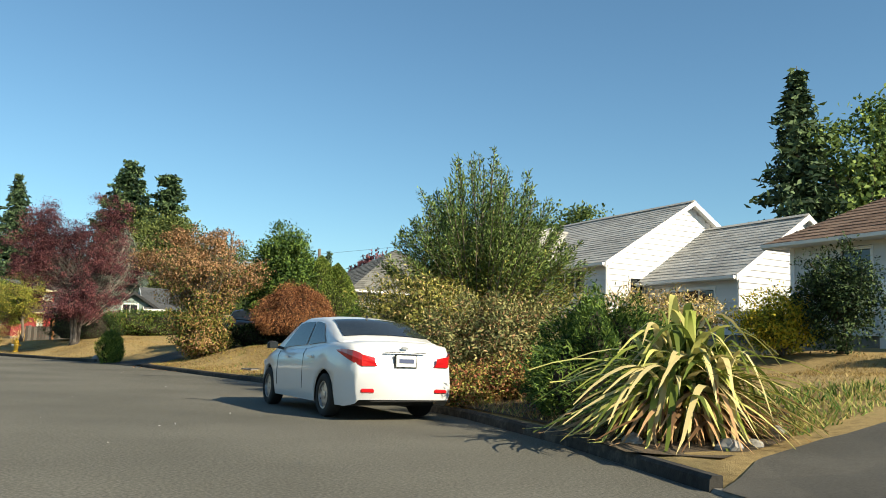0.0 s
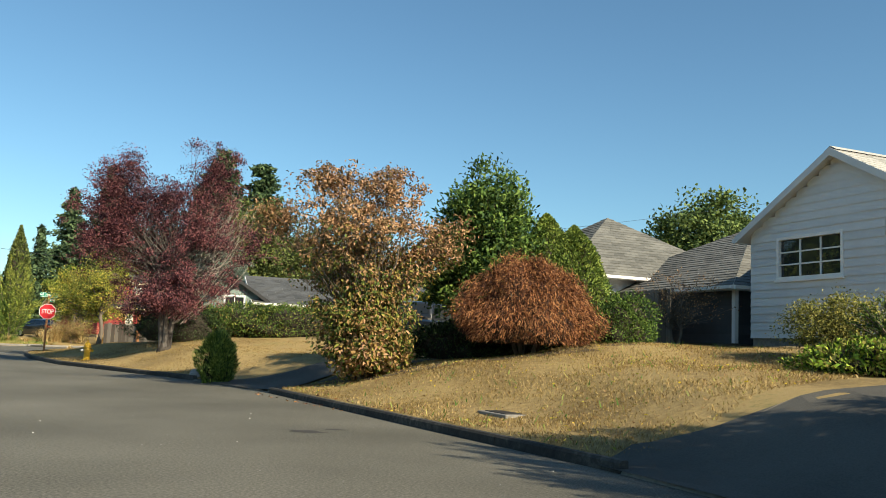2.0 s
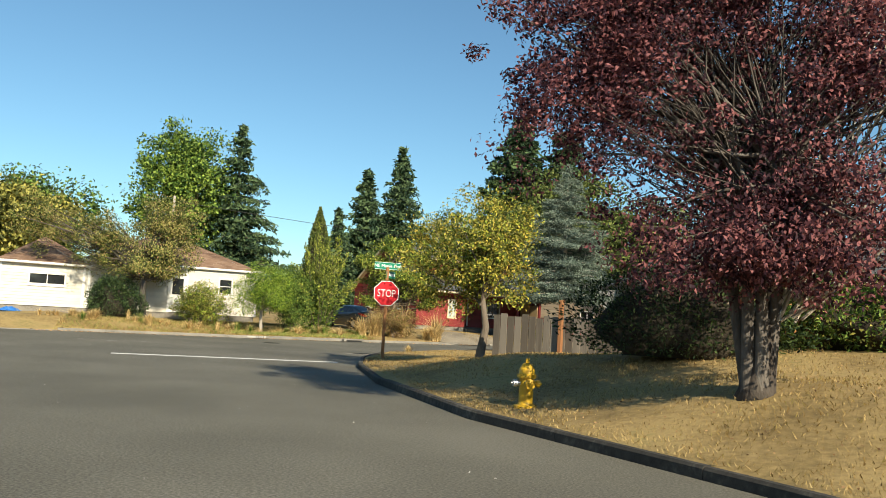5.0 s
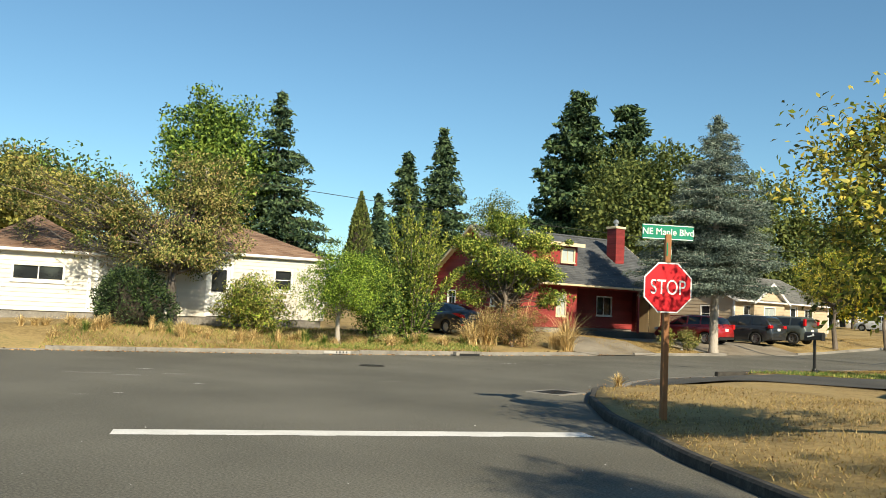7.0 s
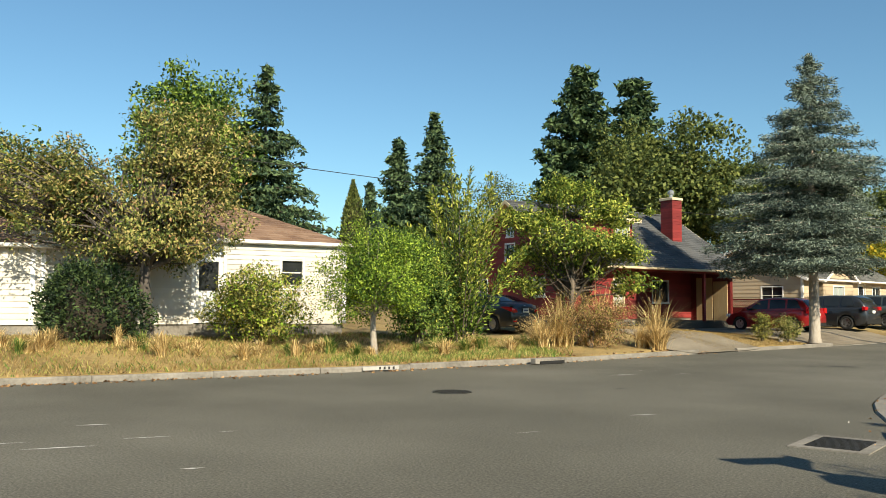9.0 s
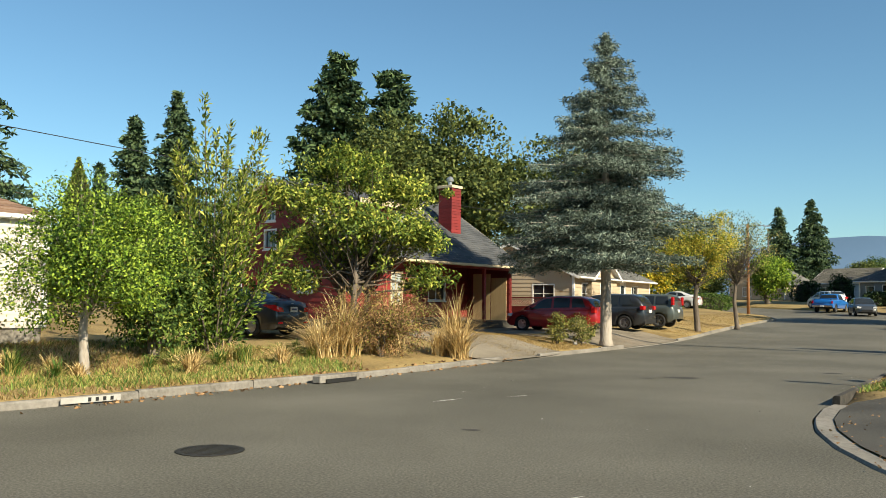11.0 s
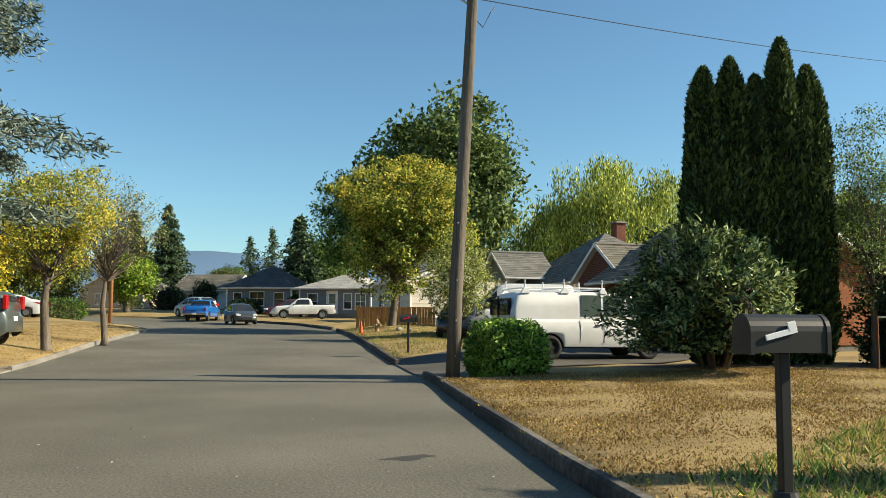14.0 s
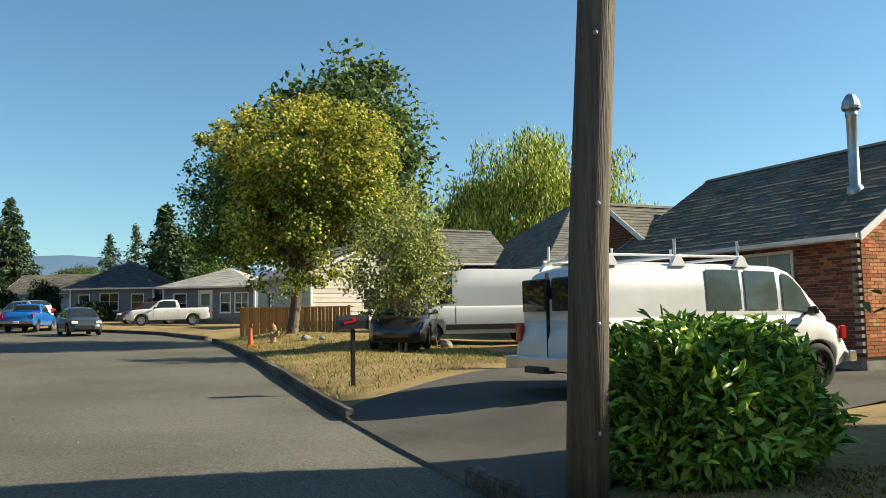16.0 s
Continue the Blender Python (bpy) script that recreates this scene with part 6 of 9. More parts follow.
# ---- houses ----


def welded(geo, name):
    """A mesh whose touching pieces are joined along their common edges."""
    bmw = bmesh.new()
    me = geo.mesh(name)
    bmw.from_mesh(me)
    bmesh.ops.remove_doubles(bmw, verts=bmw.verts[:], dist=0.0005)
    bmw.to_mesh(me)
    bmw.free()
    return me


def wall(root, a, b, z0, top, mat, openings=(), board=0.2, thick=0.14, name="siding_board", proud=0.03, pieces=True):
    """A clad wall from a to b (outside to the right of the way): a core with openings and lapped boards on it."""
    ax, ay = a
    dx, dy = b[0] - ax, b[1] - ay
    ln = math.hypot(dx, dy)
    dx, dy = dx / ln, dy / ln
    nx_, ny_ = dy, -dx
    P = lambda s, o, z: (ax + dx * s + nx_ * o, ay + dy * s + ny_ * o, z)
    core, all_boards = Geo(), Geo()
    hi = max(top(ln * k / 40) for k in range(41))
    rows_n = int(math.ceil((hi - z0) / board))
    for r in range(rows_n):
        zl, zh = z0 + r * board, min(z0 + (r + 1) * board, hi)
        zm = zl + 0.5 * (zh - zl)
        ok = [k for k in range(81) if top(ln * k / 80) >= zm - 1e-4]
        if not ok:
            continue
        runs = [(ln * ok[0] / 80, ln * ok[-1] / 80)]
        for o0, o1, oz0, oz1 in openings:
            if min(zh, oz1) - max(zl, oz0) > 0.35 * (zh - zl):
                cut = []
                for s0, s1 in runs:
                    if o1 <= s0 or o0 >= s1:
                        cut.append((s0, s1))
                    else:
                        cut += [q for q in ((s0, o0), (o1, s1)) if q[1] - q[0] > 0.03]
                runs = cut
        for s0, s1 in runs:
            core.add([P(s0, -thick, zl), P(s1, -thick, zl), P(s1, 0, zl), P(s0, 0, zl), P(s0, -thick, zh), P(s1, -thick, zh), P(s1, 0, zh), P(s0, 0, zh)],
                     [(0, 3, 2, 1), (4, 5, 6, 7), (0, 1, 5, 4), (1, 2, 6, 5), (2, 3, 7, 6), (3, 0, 4, 7)])
            g = Geo() if pieces else all_boards
            g.add([P(s0, 0.003, zl), P(s1, 0.003, zl), P(s1, proud, zl - 0.012), P(s0, proud, zl - 0.012), P(s0, 0.003, zh), P(s1, 0.003, zh), P(s1, 0.007, zh), P(s0, 0.007, zh)],
                  [(0, 3, 2, 1), (4, 5, 6, 7), (0, 1, 5, 4), (1, 2, 6, 5), (2, 3, 7, 6), (3, 0, 4, 7)])
            if pieces:
                part(name, g, mat, root)
    part("wall", welded(core, "wall"), mat, root)
    if not pieces and all_boards.v:
        part("siding", all_boards, mat, root)
    return P


def window(root, P, s0, s1, z0, z1, trim, glass=None, cols=1, rows=1, frame_w=0.07, name="window", depth=0.05, sill=True):
    """A framed window in a wall: casing, sash bars, sill and one pane per light."""
    g = Geo()
    E = lambda a, b, c, d, o0, o1: g.add([P(a, o0, c), P(b, o0, c), P(b, o1, c), P(a, o1, c), P(a, o0, d), P(b, o0, d), P(b, o1, d), P(a, o1, d)],
                                        [(0, 3, 2, 1), (4, 5, 6, 7), (0, 1, 5, 4), (1, 2, 6, 5), (2, 3, 7, 6), (3, 0, 4, 7)])
    w = frame_w
    E(s0 - w, s0, z0 - w, z1 + w, -0.1, 0.035)
    E(s1, s1 + w, z0 - w, z1 + w, -0.1, 0.035)
    E(s0, s1, z1, z1 + w, -0.1, 0.035)
    E(s0, s1, z0 - w, z0, -0.1, 0.035)
    frame_ob = part(name, g, trim, root)
    for c in range(1, cols):
        g = Geo()
        s = s0 + (s1 - s0) * c / cols
        E(s - 0.018, s + 0.018, z0, z1, -0.07, -0.02)
        part("mullion", g, trim, frame_ob)
    for r in range(1, rows):
        g = Geo()
        z = z0 + (z1 - z0) * r / rows
        E(s0, s1, z - 0.016, z + 0.016, -0.068, -0.022)
        part("glazing_bar", g, trim, frame_ob)
    if sill:
        g = Geo()
        E(s0 - w - 0.03, s1 + w + 0.03, z0 - w - 0.05, z0 - w, -0.02, 0.07)
        part("sill", g, trim, frame_ob)
    for c in range(cols):
        g = Geo()
        E(s0 + (s1 - s0) * c / cols + 0.004, s0 + (s1 - s0) * (c + 1) / cols - 0.004, z0 + 0.004, z1 - 0.004, -0.06, -depth)
        part("pane", g, glass or M_GLASS_DARK, frame_ob)
    return frame_ob


def slope(g, p0, p1, q1, q0, course=0.2, piece=0.42, lip=0.018, seed=0):
    """One roof slope of lapped shingle courses, from the eave p0-p1 to the ridge q0-q1."""
    p0, p1, q0, q1 = (Vector(v) for v in (p0, p1, q0, q1))
    n = (p1 - p0).cross(q0 - p0).normalized()
    if n.z < 0:
        n = -n
    rise = ((q0 + q1) / 2 - (p0 + p1) / 2).length
    k = max(2, int(rise / course))
    rnd = random.Random(seed)
    for i in range(k):
        t0, t1 = i / k, min(1, (i + 1.12) / k)
        a, b, c, d = p0.lerp(q0, t0), p1.lerp(q1, t0), p1.lerp(q1, t1), p0.lerp(q0, t1)
        m = max(1, int((b - a).length / piece))
        for j in range(m):
            u0, u1 = j / m, (j + 1) / m
            e = lip * rnd.uniform(0.7, 1.4)
            lo0, lo1, hi1, hi0 = a.lerp(b, u0), a.lerp(b, u1), d.lerp(c, u1), d.lerp(c, u0)
            g.add([tuple(lo0 + n * 0.002), tuple(lo1 + n * 0.002), tuple(lo1 + n * e), tuple(lo0 + n * e), tuple(hi1 + n * 0.003), tuple(hi0 + n * 0.003)], [(0, 1, 2, 3), (3, 2, 4, 5)])


def gable_roof(root, x0, x1, y0, y1, ez, rz, mat, trim, axis="x", over=0.4, rake=0.25, gutter=True, ym=None, course=0.2, seed=1):
    """Two slopes on a deck with fascia boards and gutters; the ridge runs along the axis."""
    g, deck, fa = Geo(), Geo(), Geo()
    if axis == "x":
        ym = (y0 + y1) / 2 if ym is None else ym
        xa, xb = x0 - rake, x1 + rake
        for ye, sgn in ((y0, -1), (y1, 1)):
            k = (rz - ez) / abs(ym - ye)
            yo, zo = ye + sgn * over, ez - k * over
            slope(g, (xa, yo, zo + 0.1), (xb, yo, zo + 0.1), (xb, ym, rz + 0.1), (xa, ym, rz + 0.1), course, seed=seed)
            deck.add([(xa, yo, zo), (xb, yo, zo), (xb, ym, rz), (xa, ym, rz), (xa, yo, zo + 0.098), (xb, yo, zo + 0.098), (xb, ym, rz + 0.098), (xa, ym, rz + 0.098)],
                     [(0, 3, 2, 1), (4, 5, 6, 7), (0, 1, 5, 4), (1, 2, 6, 5), (2, 3, 7, 6), (3, 0, 4, 7)])
            if gutter:
                gg = Geo()
                gg.prism([(yo + sgn * 0.02, zo + 0.08), (yo + sgn * 0.12, zo + 0.08), (yo + sgn * 0.11, zo), (yo + sgn * 0.03, zo - 0.03)], xa, xb, "x")
                part("gutter", gg, trim, root)
            for xe in (xa - 0.03, xb + 0.004):
                fa = Geo()
                fa.add([(xe, yo, zo - 0.06), (xe + 0.026, yo, zo - 0.06), (xe + 0.026, ym, rz - 0.06), (xe, ym, rz - 0.06), (xe, yo, zo + 0.11), (xe + 0.026, yo, zo + 0.11), (xe + 0.026, ym, rz + 0.11), (xe, ym, rz + 0.11)],
                       [(0, 3, 2, 1), (4, 5, 6, 7), (0, 1, 5, 4), (1, 2, 6, 5), (2, 3, 7, 6), (3, 0, 4, 7)])
                part("rake_board", fa, trim, root)
        cap = Geo()
        cap.prism([(ym - 0.16, rz + 0.05), (ym, rz + 0.15), (ym + 0.16, rz + 0.05), (ym, rz + 0.12)], xa, xb, "x")
    else:
        xm = (x0 + x1) / 2 if ym is None else ym
        ya, yb = y0 - rake, y1
        for xe, sgn in ((x0, -1), (x1, 1)):
            k = (rz - ez) / abs(xm - xe)
            xo, zo = xe + sgn * over, ez - k * over
            slope(g, (xo, ya, zo + 0.1), (xo, yb, zo + 0.1), (xm, yb, rz + 0.1), (xm, ya, rz + 0.1), course, seed=seed)
            deck.add([(xo, ya, zo), (xo, yb, zo), (xm, yb, rz), (xm, ya, rz), (xo, ya, zo + 0.098), (xo, yb, zo + 0.098), (xm, yb, rz + 0.098), (xm, ya, rz + 0.098)],
                     [(0, 1, 2, 3), (7, 6, 5, 4), (0, 4, 5, 1), (1, 5, 6, 2), (2, 6, 7, 3), (3, 7, 4, 0)])
            ye = ya - 0.03
            fa = Geo()
            fa.add([(xo, ye, zo - 0.06), (xo, ye + 0.026, zo - 0.06), (xm, ye + 0.026, rz - 0.06), (xm, ye, rz - 0.06), (xo, ye, zo + 0.11), (xo, ye + 0.026, zo + 0.11), (xm, ye + 0.026, rz + 0.11), (xm, ye, rz + 0.11)],
                   [(0, 1, 2, 3), (7, 6, 5, 4), (0, 4, 5, 1), (1, 5, 6, 2), (2, 6, 7, 3), (3, 7, 4, 0)])
            part("rake_board", fa, trim, root)
            if gutter:
                gg = Geo()
                gg.prism([(xo + sgn * 0.02, zo + 0.08), (xo + sgn * 0.12, zo + 0.08), (xo + sgn * 0.11, zo), (xo + sgn * 0.03, zo - 0.03)], ya, yb, "y")
                part("gutter", gg, trim, root)
        cap = Geo()
        cap.prism([(xm - 0.16, rz + 0.05), (xm, rz + 0.15), (xm + 0.16, rz + 0.05), (xm, rz + 0.12)], ya, yb, "y")
    part("roof_deck", deck, trim, root)
    tagged(part("roof", g, mat, root), kind="stuff")
    part("ridge_cap", cap, mat, root)


def hip_roof(root, x0, x1, y0, y1, ez, rz, mat, trim, over=0.45, course=0.2, seed=2):
    k = (rz - ez) / ((y1 - y0) / 2)
    X0, X1, Y0, Y1, zo = x0 - over, x1 + over, y0 - over, y1 + over, ez - k * over
    half = (Y1 - Y0) / 2
    ym = (Y0 + Y1) / 2
    r0, r1 = (X0 + half, ym, rz + 0.08), (X1 - half, ym, rz + 0.08)
    if r1[0] < r0[0]:
        mid = (X0 + X1) / 2
        r0, r1 = (mid, ym, rz + 0.08), (mid + 0.01, ym, rz + 0.08)
    c = [(X0, Y0, zo + 0.08), (X1, Y0, zo + 0.08), (X1, Y1, zo + 0.08), (X0, Y1, zo + 0.08)]
    g, deck, fa = Geo(), Geo(), Geo()
    slope(g, c[0], c[1], r1, r0, course, seed=seed)
    slope(g, c[1], c[2], r1, r1, course, seed=seed + 1)
    slope(g, c[2], c[3], r0, r1, course, seed=seed + 2)
    slope(g, c[3], c[0], r0, r0, course, seed=seed + 3)
    deck.add([(p[0], p[1], p[2] - 0.002) for p in c] + [(r0[0], r0[1], r0[2] - 0.002), (r1[0], r1[1], r1[2] - 0.002)] + [(p[0], p[1], p[2] - 0.1) for p in c],
             [(0, 1, 5, 4), (1, 2, 5), (2, 3, 4, 5), (3, 0, 4), (9, 8, 7, 6), (0, 6, 7, 1), (1, 7, 8, 2), (2, 8, 9, 3), (3, 9, 6, 0)])
    for (a, b) in ((0, 1), (1, 2), (2, 3), (3, 0)):
        pa, pb = Vector(c[a]), Vector(c[b])
        o = (pb - pa).normalized().cross(Vector((0, 0, 1))) * 0.1
        gg = Geo()
        gg.add([tuple(pa + o * 0.2 - Vector((0, 0, 0.02))), tuple(pb + o * 0.2 - Vector((0, 0, 0.02))), tuple(pb + o - Vector((0, 0, 0.02))), tuple(pa + o - Vector((0, 0, 0.02))),
                tuple(pa + o * 0.2 - Vector((0, 0, 0.13))), tuple(pb + o * 0.2 - Vector((0, 0, 0.13))), tuple(pb + o * 0.9 - Vector((0, 0, 0.1))), tuple(pa + o * 0.9 - Vector((0, 0, 0.1)))],
               [(0, 1, 2, 3), (7, 6, 5, 4), (0, 4, 5, 1), (1, 5, 6, 2), (2, 6, 7, 3), (3, 7, 4, 0)])
        part("gutter", gg, trim, root)
    part("roof_deck", deck, trim, root)
    tagged(part("roof", g, mat, root), kind="stuff")


def door(root, P, s0, s1, z0, z1, mat, trim, glass=True, name="door"):
    g = Geo()
    E = lambda gg, a, b, c, d, o0, o1: gg.add([P(a, o0, c), P(b, o0, c), P(b, o1, c), P(a, o1, c), P(a, o0, d), P(b, o0, d), P(b, o1, d), P(a, o1, d)],
                                             [(0, 3, 2, 1), (4, 5, 6, 7), (0, 1, 5, 4), (1, 2, 6, 5), (2, 3, 7, 6), (3, 0, 4, 7)])
    E(g, s0, s1, z0, z1, -0.09, -0.03)
    d = part(name, g, mat, root)
    fr = Geo()
    E(fr, s0 - 0.09, s0, z0, z1 + 0.09, -0.1, 0.035)
    E(fr, s1, s1 + 0.09, z0, z1 + 0.09, -0.1, 0.035)
    E(fr, s0, s1, z1, z1 + 0.09, -0.1, 0.035)
    part("door_frame", fr, trim, d)
    if glass:
        pg = Geo()
        E(pg, s0 + 0.14, s1 - 0.14, z0 + 0.95, z1 - 0.2, -0.032, -0.022)
        part("pane", pg, M_GLASS_DARK, d)
    k = Geo()
    E(k, s1 - 0.1, s1 - 0.06, z0 + 0.95, z0 + 1.07, -0.03, 0.02)
    part("handle", k, M_CHROME, d)
    return d


def flat(z):
    return lambda s: z


def gable_top(ln, ez, rz, m=None):
    m = ln / 2 if m is None else m
    return lambda s: ez + (rz - ez) * max(0, (s / m if s <= m else (ln - s) / (ln - m)))


def foundation(root, x0, x1, y0, y1, z0, z1, mat=None):
    g = Geo()
    g.box(x0 + 0.03, y0 + 0.03, z0, x1 - 0.03, y1 - 0.03, z1)
    part("foundation", g, mat or M_CONCRETE, root)


def simple_house(name, x, y, z, ux, uy, ln, depth, wall_h, ridge_h, siding, roofmat, trim, label, roof="gable", axis="x", front=(), left=(), right=(), board=0.2, doors=(), over=0.45, pieces=True, base=0.35, glass=None, rows=2):
    """A one-storey house: four clad walls, openings with windows, and a roof."""
    root = thing(name, frame_at(x, y, z, ux, uy), label, "house")
    foundation(root, 0, ln, 0, depth, -0.5, base)
    gt_front = gable_top(ln, wall_h, ridge_h) if roof == "gable" and axis == "y" else flat(wall_h)
    gt_side = gable_top(depth, wall_h, ridge_h) if roof == "gable" and axis == "x" else flat(wall_h)
    ops = [(a, b, c, d) for a, b, c, d, *_ in front] + [(a, b, c, d) for a, b, c, d in doors]
    P = wall(root, (0, 0), (ln, 0), base, gt_front, siding, ops, board, pieces=pieces)
    for a, b, c, d, *n in front:
        window(root, P, a, b, c, d, trim, glass, cols=n[0] if n else 2, rows=rows)
    for a, b, c, d in doors:
        door(root, P, a, b, c, d, trim, trim)
    P = wall(root, (ln, 0), (ln, depth), base, gt_side, siding, [w[:4] for w in right], board, pieces=pieces)
    for a, b, c, d, *n in right:
        window(root, P, a, b, c, d, trim, glass, cols=n[0] if n else 2, rows=rows)
    wall(root, (ln, depth), (0, depth), base, gt_front, siding, (), board, pieces=False)
    P = wall(root, (0, depth), (0, 0), base, gt_side, siding, [w[:4] for w in left], board, pieces=pieces)
    for a, b, c, d, *n in left:
        window(root, P, a, b, c, d, trim, glass, cols=n[0] if n else 2, rows=rows)
    for cx, cy in ((0, 0), (ln, 0), (ln, depth), (0, depth)):
        g = Geo()
        g.box(cx - 0.06, cy - 0.06, base, cx + 0.06, cy + 0.06, wall_h)
        part("corner_board", g, trim, root)
    if roof == "hip":
        hip_roof(root, 0, ln, 0, depth, wall_h, ridge_h, roofmat, trim, over)
    else:
        gable_roof(root, 0, ln, 0, depth, wall_h, ridge_h, roofmat, trim, axis, over)
    return root

# white house with a street-facing gable, on the raised lawn of the first street
FX, FY = 0.52, -0.854
wh = thing("white_gable_house", frame_at(-1.1, 36.8, 1.55, FX, FY), "white clapboard house with pale grey shingle roof on a raised lawn", "house")
foundation(wh, -0.9, 4.4, 0, 5, -0.6, 0.25)
foundation(wh, 3.0, 7.65, 1.5, 8.5, -0.6, 0.25)
foundation(wh, 7.65, 11.7, 3.0, 8.5, -0.6, 0.25)
P = wall(wh, (-0.9, 0), (4.4, 0), 0.22, gable_top(5.3, 2.75, 4.25, 2.65), M_SIDING_W, [(0.9, 2.72, 1.6, 2.5), (3.82, 5.24, 0.25, 2.6)], 0.19)
window(wh, P, 0.92, 2.7, 1.62, 2.48, M_TRIM, cols=3, rows=3)
wall(wh, (-0.9, 5), (-0.9, 0), 0.22, flat(2.75), M_SIDING_W, (), 0.19)
P = wall(wh, (2.9, 1.3), (4.4, 1.3), 0.22, flat(2.7), M_SIDING_W, [(0.35, 1.15, 0.3, 2.3)], 0.19)
door(wh, P, 0.36, 1.14, 0.3, 2.28, M_TRIM, M_TRIM)
wall(wh, (2.9, 0), (2.9, 1.3), 0.22, flat(2.7), M_SIDING_W, (), 0.19)
g = Geo()
g.cbox(4.22, -0.06, 0.22, 4.4, 0.12, 2.7, 0.015)
part("porch_post", g, M_TRIM, wh)
g = Geo()
g.box(2.92, 0.0, 0.0, 4.4, 1.3, 0.2)
g.box(2.92, -0.35, 0.0, 4.4, 0.0, 0.1)
part("porch_step", g, M_CONCRETE, wh)
g = Geo()
g.cbox(3.05, 1.2, 1.35, 3.32, 1.29, 1.62, 0.02)
part("letter_box", g, M_BLACK, wh, "black wall letter box")
gable_roof(wh, -0.9, 4.4, 0, 5.0, 2.72, 4.22, M_ROOF_GREY, M_SIDING_W, "y", 0.3, 0.25, seed=3)
P = wall(wh, (4.4, 1.5), (7.65, 1.5), 0.22, flat(2.55), M_SIDING_W, [(0.25, 2.1, 1.5, 2.3)], 0.19)
window(wh, P, 0.27, 2.08, 1.52, 2.28, M_TRIM, cols=3)
P = wall(wh, (7.65, 1.5), (7.65, 8.5), 0.22, gable_top(7.0, 2.55, 4.75, 3.5), M_SIDING_W, [(0.9, 1.5, 1.2, 2.05), (1.7, 2.3, 1.2, 2.05)], 0.19)
window(wh, P, 0.92, 1.48, 1.22, 2.03, M_TRIM, rows=2)
window(wh, P, 1.72, 2.28, 1.22, 2.03, M_TRIM, rows=2)
wall(wh, (7.65, 8.5), (-0.9, 8.5), 0.22, flat(2.55), M_SIDING_W, (), 0.19, pieces=False)
wall(wh, (-0.9, 8.5), (-0.9, 1.5), 0.22, gable_top(7.0, 2.55, 4.75, 3.5), M_SIDING_W, (), 0.19, pieces=False)
gable_roof(wh, -0.9, 7.65, 1.5, 8.5, 2.55, 4.75, M_ROOF_GREY, M_TRIM, "x", 0.3, 0.25, seed=4)
P = wall(wh, (7.8, 3.0), (11.7, 3.0), 0.22, flat(2.0), M_SIDING_W, [(1.0, 3.0, 1.15, 1.6)], 0.19)
window(wh, P, 1.02, 2.98, 1.17, 1.58, M_TRIM, cols=3)
wall(wh, (11.7, 3.0), (11.7, 8.5), 0.22, gable_top(5.5, 2.0, 3.85, 2.75), M_SIDING_W, (), 0.19)
wall(wh, (11.7, 8.5), (7.8, 8.5), 0.22, flat(2.0), M_SIDING_W, (), 0.19, pieces=False)
gable_roof(wh, 7.9, 11.7, 3.0, 8.5, 2.0, 3.85, M_ROOF_GREY, M_TRIM, "x", 0.3, 0.2, seed=5)
g = Geo()
g.tube([(7.72, 1.4, 0.2), (7.72, 1.4, 2.3), (7.6, 1.25, 2.45)], 0.04, 8)
part("downpipe", g, M_TRIM, wh)

# grey house with a brown hip roof beside the flax driveway
simple_house("blue_grey_house", 8.1, 25.4, 1.35, FX, FY, 9, 8, 2.85, 5.2, M_SIDING_W, M_ROOF_BROWN, M_TRIM, "white clapboard house with brown shingle hip roof behind dark bushes", roof="hip", front=((1.35, 2.15, 0.9, 2.35, 1), (5, 6.5, 1.1, 2.3)), board=0.3, over=0.5)
rail = thing("porch_railing", frame_at(8.95, 22.4, gz(8.95, 22.4), FX, FY), "white painted porch railing with turned newel post", "railing")
g = Geo()
g.cbox(-0.07, -0.07, 0, 0.07, 0.07, 1.3, 0.015)
g.lathe([(0.03, 1.3), (0.075, 1.36), (0.075, 1.42), (0.01, 1.5)], 10)
part("newel_post", g, M_TRIM, rail)
for k in range(12):
    g = Geo()
    g.cbox(0.2 + k * 0.17, -0.02, 0.2, 0.24 + k * 0.17, 0.02, 1.08, 0.005)
    part("baluster", g, M_TRIM, rail)
g = Geo()
g.cbox(0.07, -0.045, 1.08, 2.3, 0.045, 1.16, 0.01)
g.cbox(0.07, -0.03, 0.14, 2.3, 0.03, 0.2, 0.01)
part("hand_rail", g, M_TRIM, rail)

# grey-roofed house set back behind the dwarf spruces
simple_house("hip_roof_house", -9.6, 48.5, 1.3, FX, FY, 7, 7, 2.6, 4.8, M_SIDING_W, M_ROOF_MID, M_TRIM, "white house with grey hip roof behind the garden trees", roof="hip", front=((1.0, 2.2, 0.95, 2.1, 2), (4.6, 5.8, 1.0, 2.1, 2)), board=0.22, over=0.5)
# the outbuilding's wall shade is put into its siding colour
simple_house("garage", -5.8, 46.2, 1.3, FX, FY, 8, 8.4, 2.0, 4.2, M_SIDING_SHADED, M_ROOF_MID, M_TRIM, "small outbuilding with shingle roof, siding coloured dark for its shade", roof="hip", board=0.25)
fence = thing("board_fence", frame_at(-2.7, 41.6, gz(-2.7, 41.6), 0.75, -0.66), "dark weathered board fence with a gate by the white house", "fence")
for k in range(26):
    g = Geo()
    g.cbox(k * 0.13, -0.012, 0.02, k * 0.13 + 0.12, 0.012, 1.72 + 0.03 * math.sin(k * 2.3), 0.004)
    part("board", g, M_FENCE, fence)
g = Geo()
g.box(0, 0.014, 0.4, 3.4, 0.06, 0.48)
g.box(0, 0.014, 1.35, 3.4, 0.06, 1.43)
part("rails", g, M_FENCE, fence)

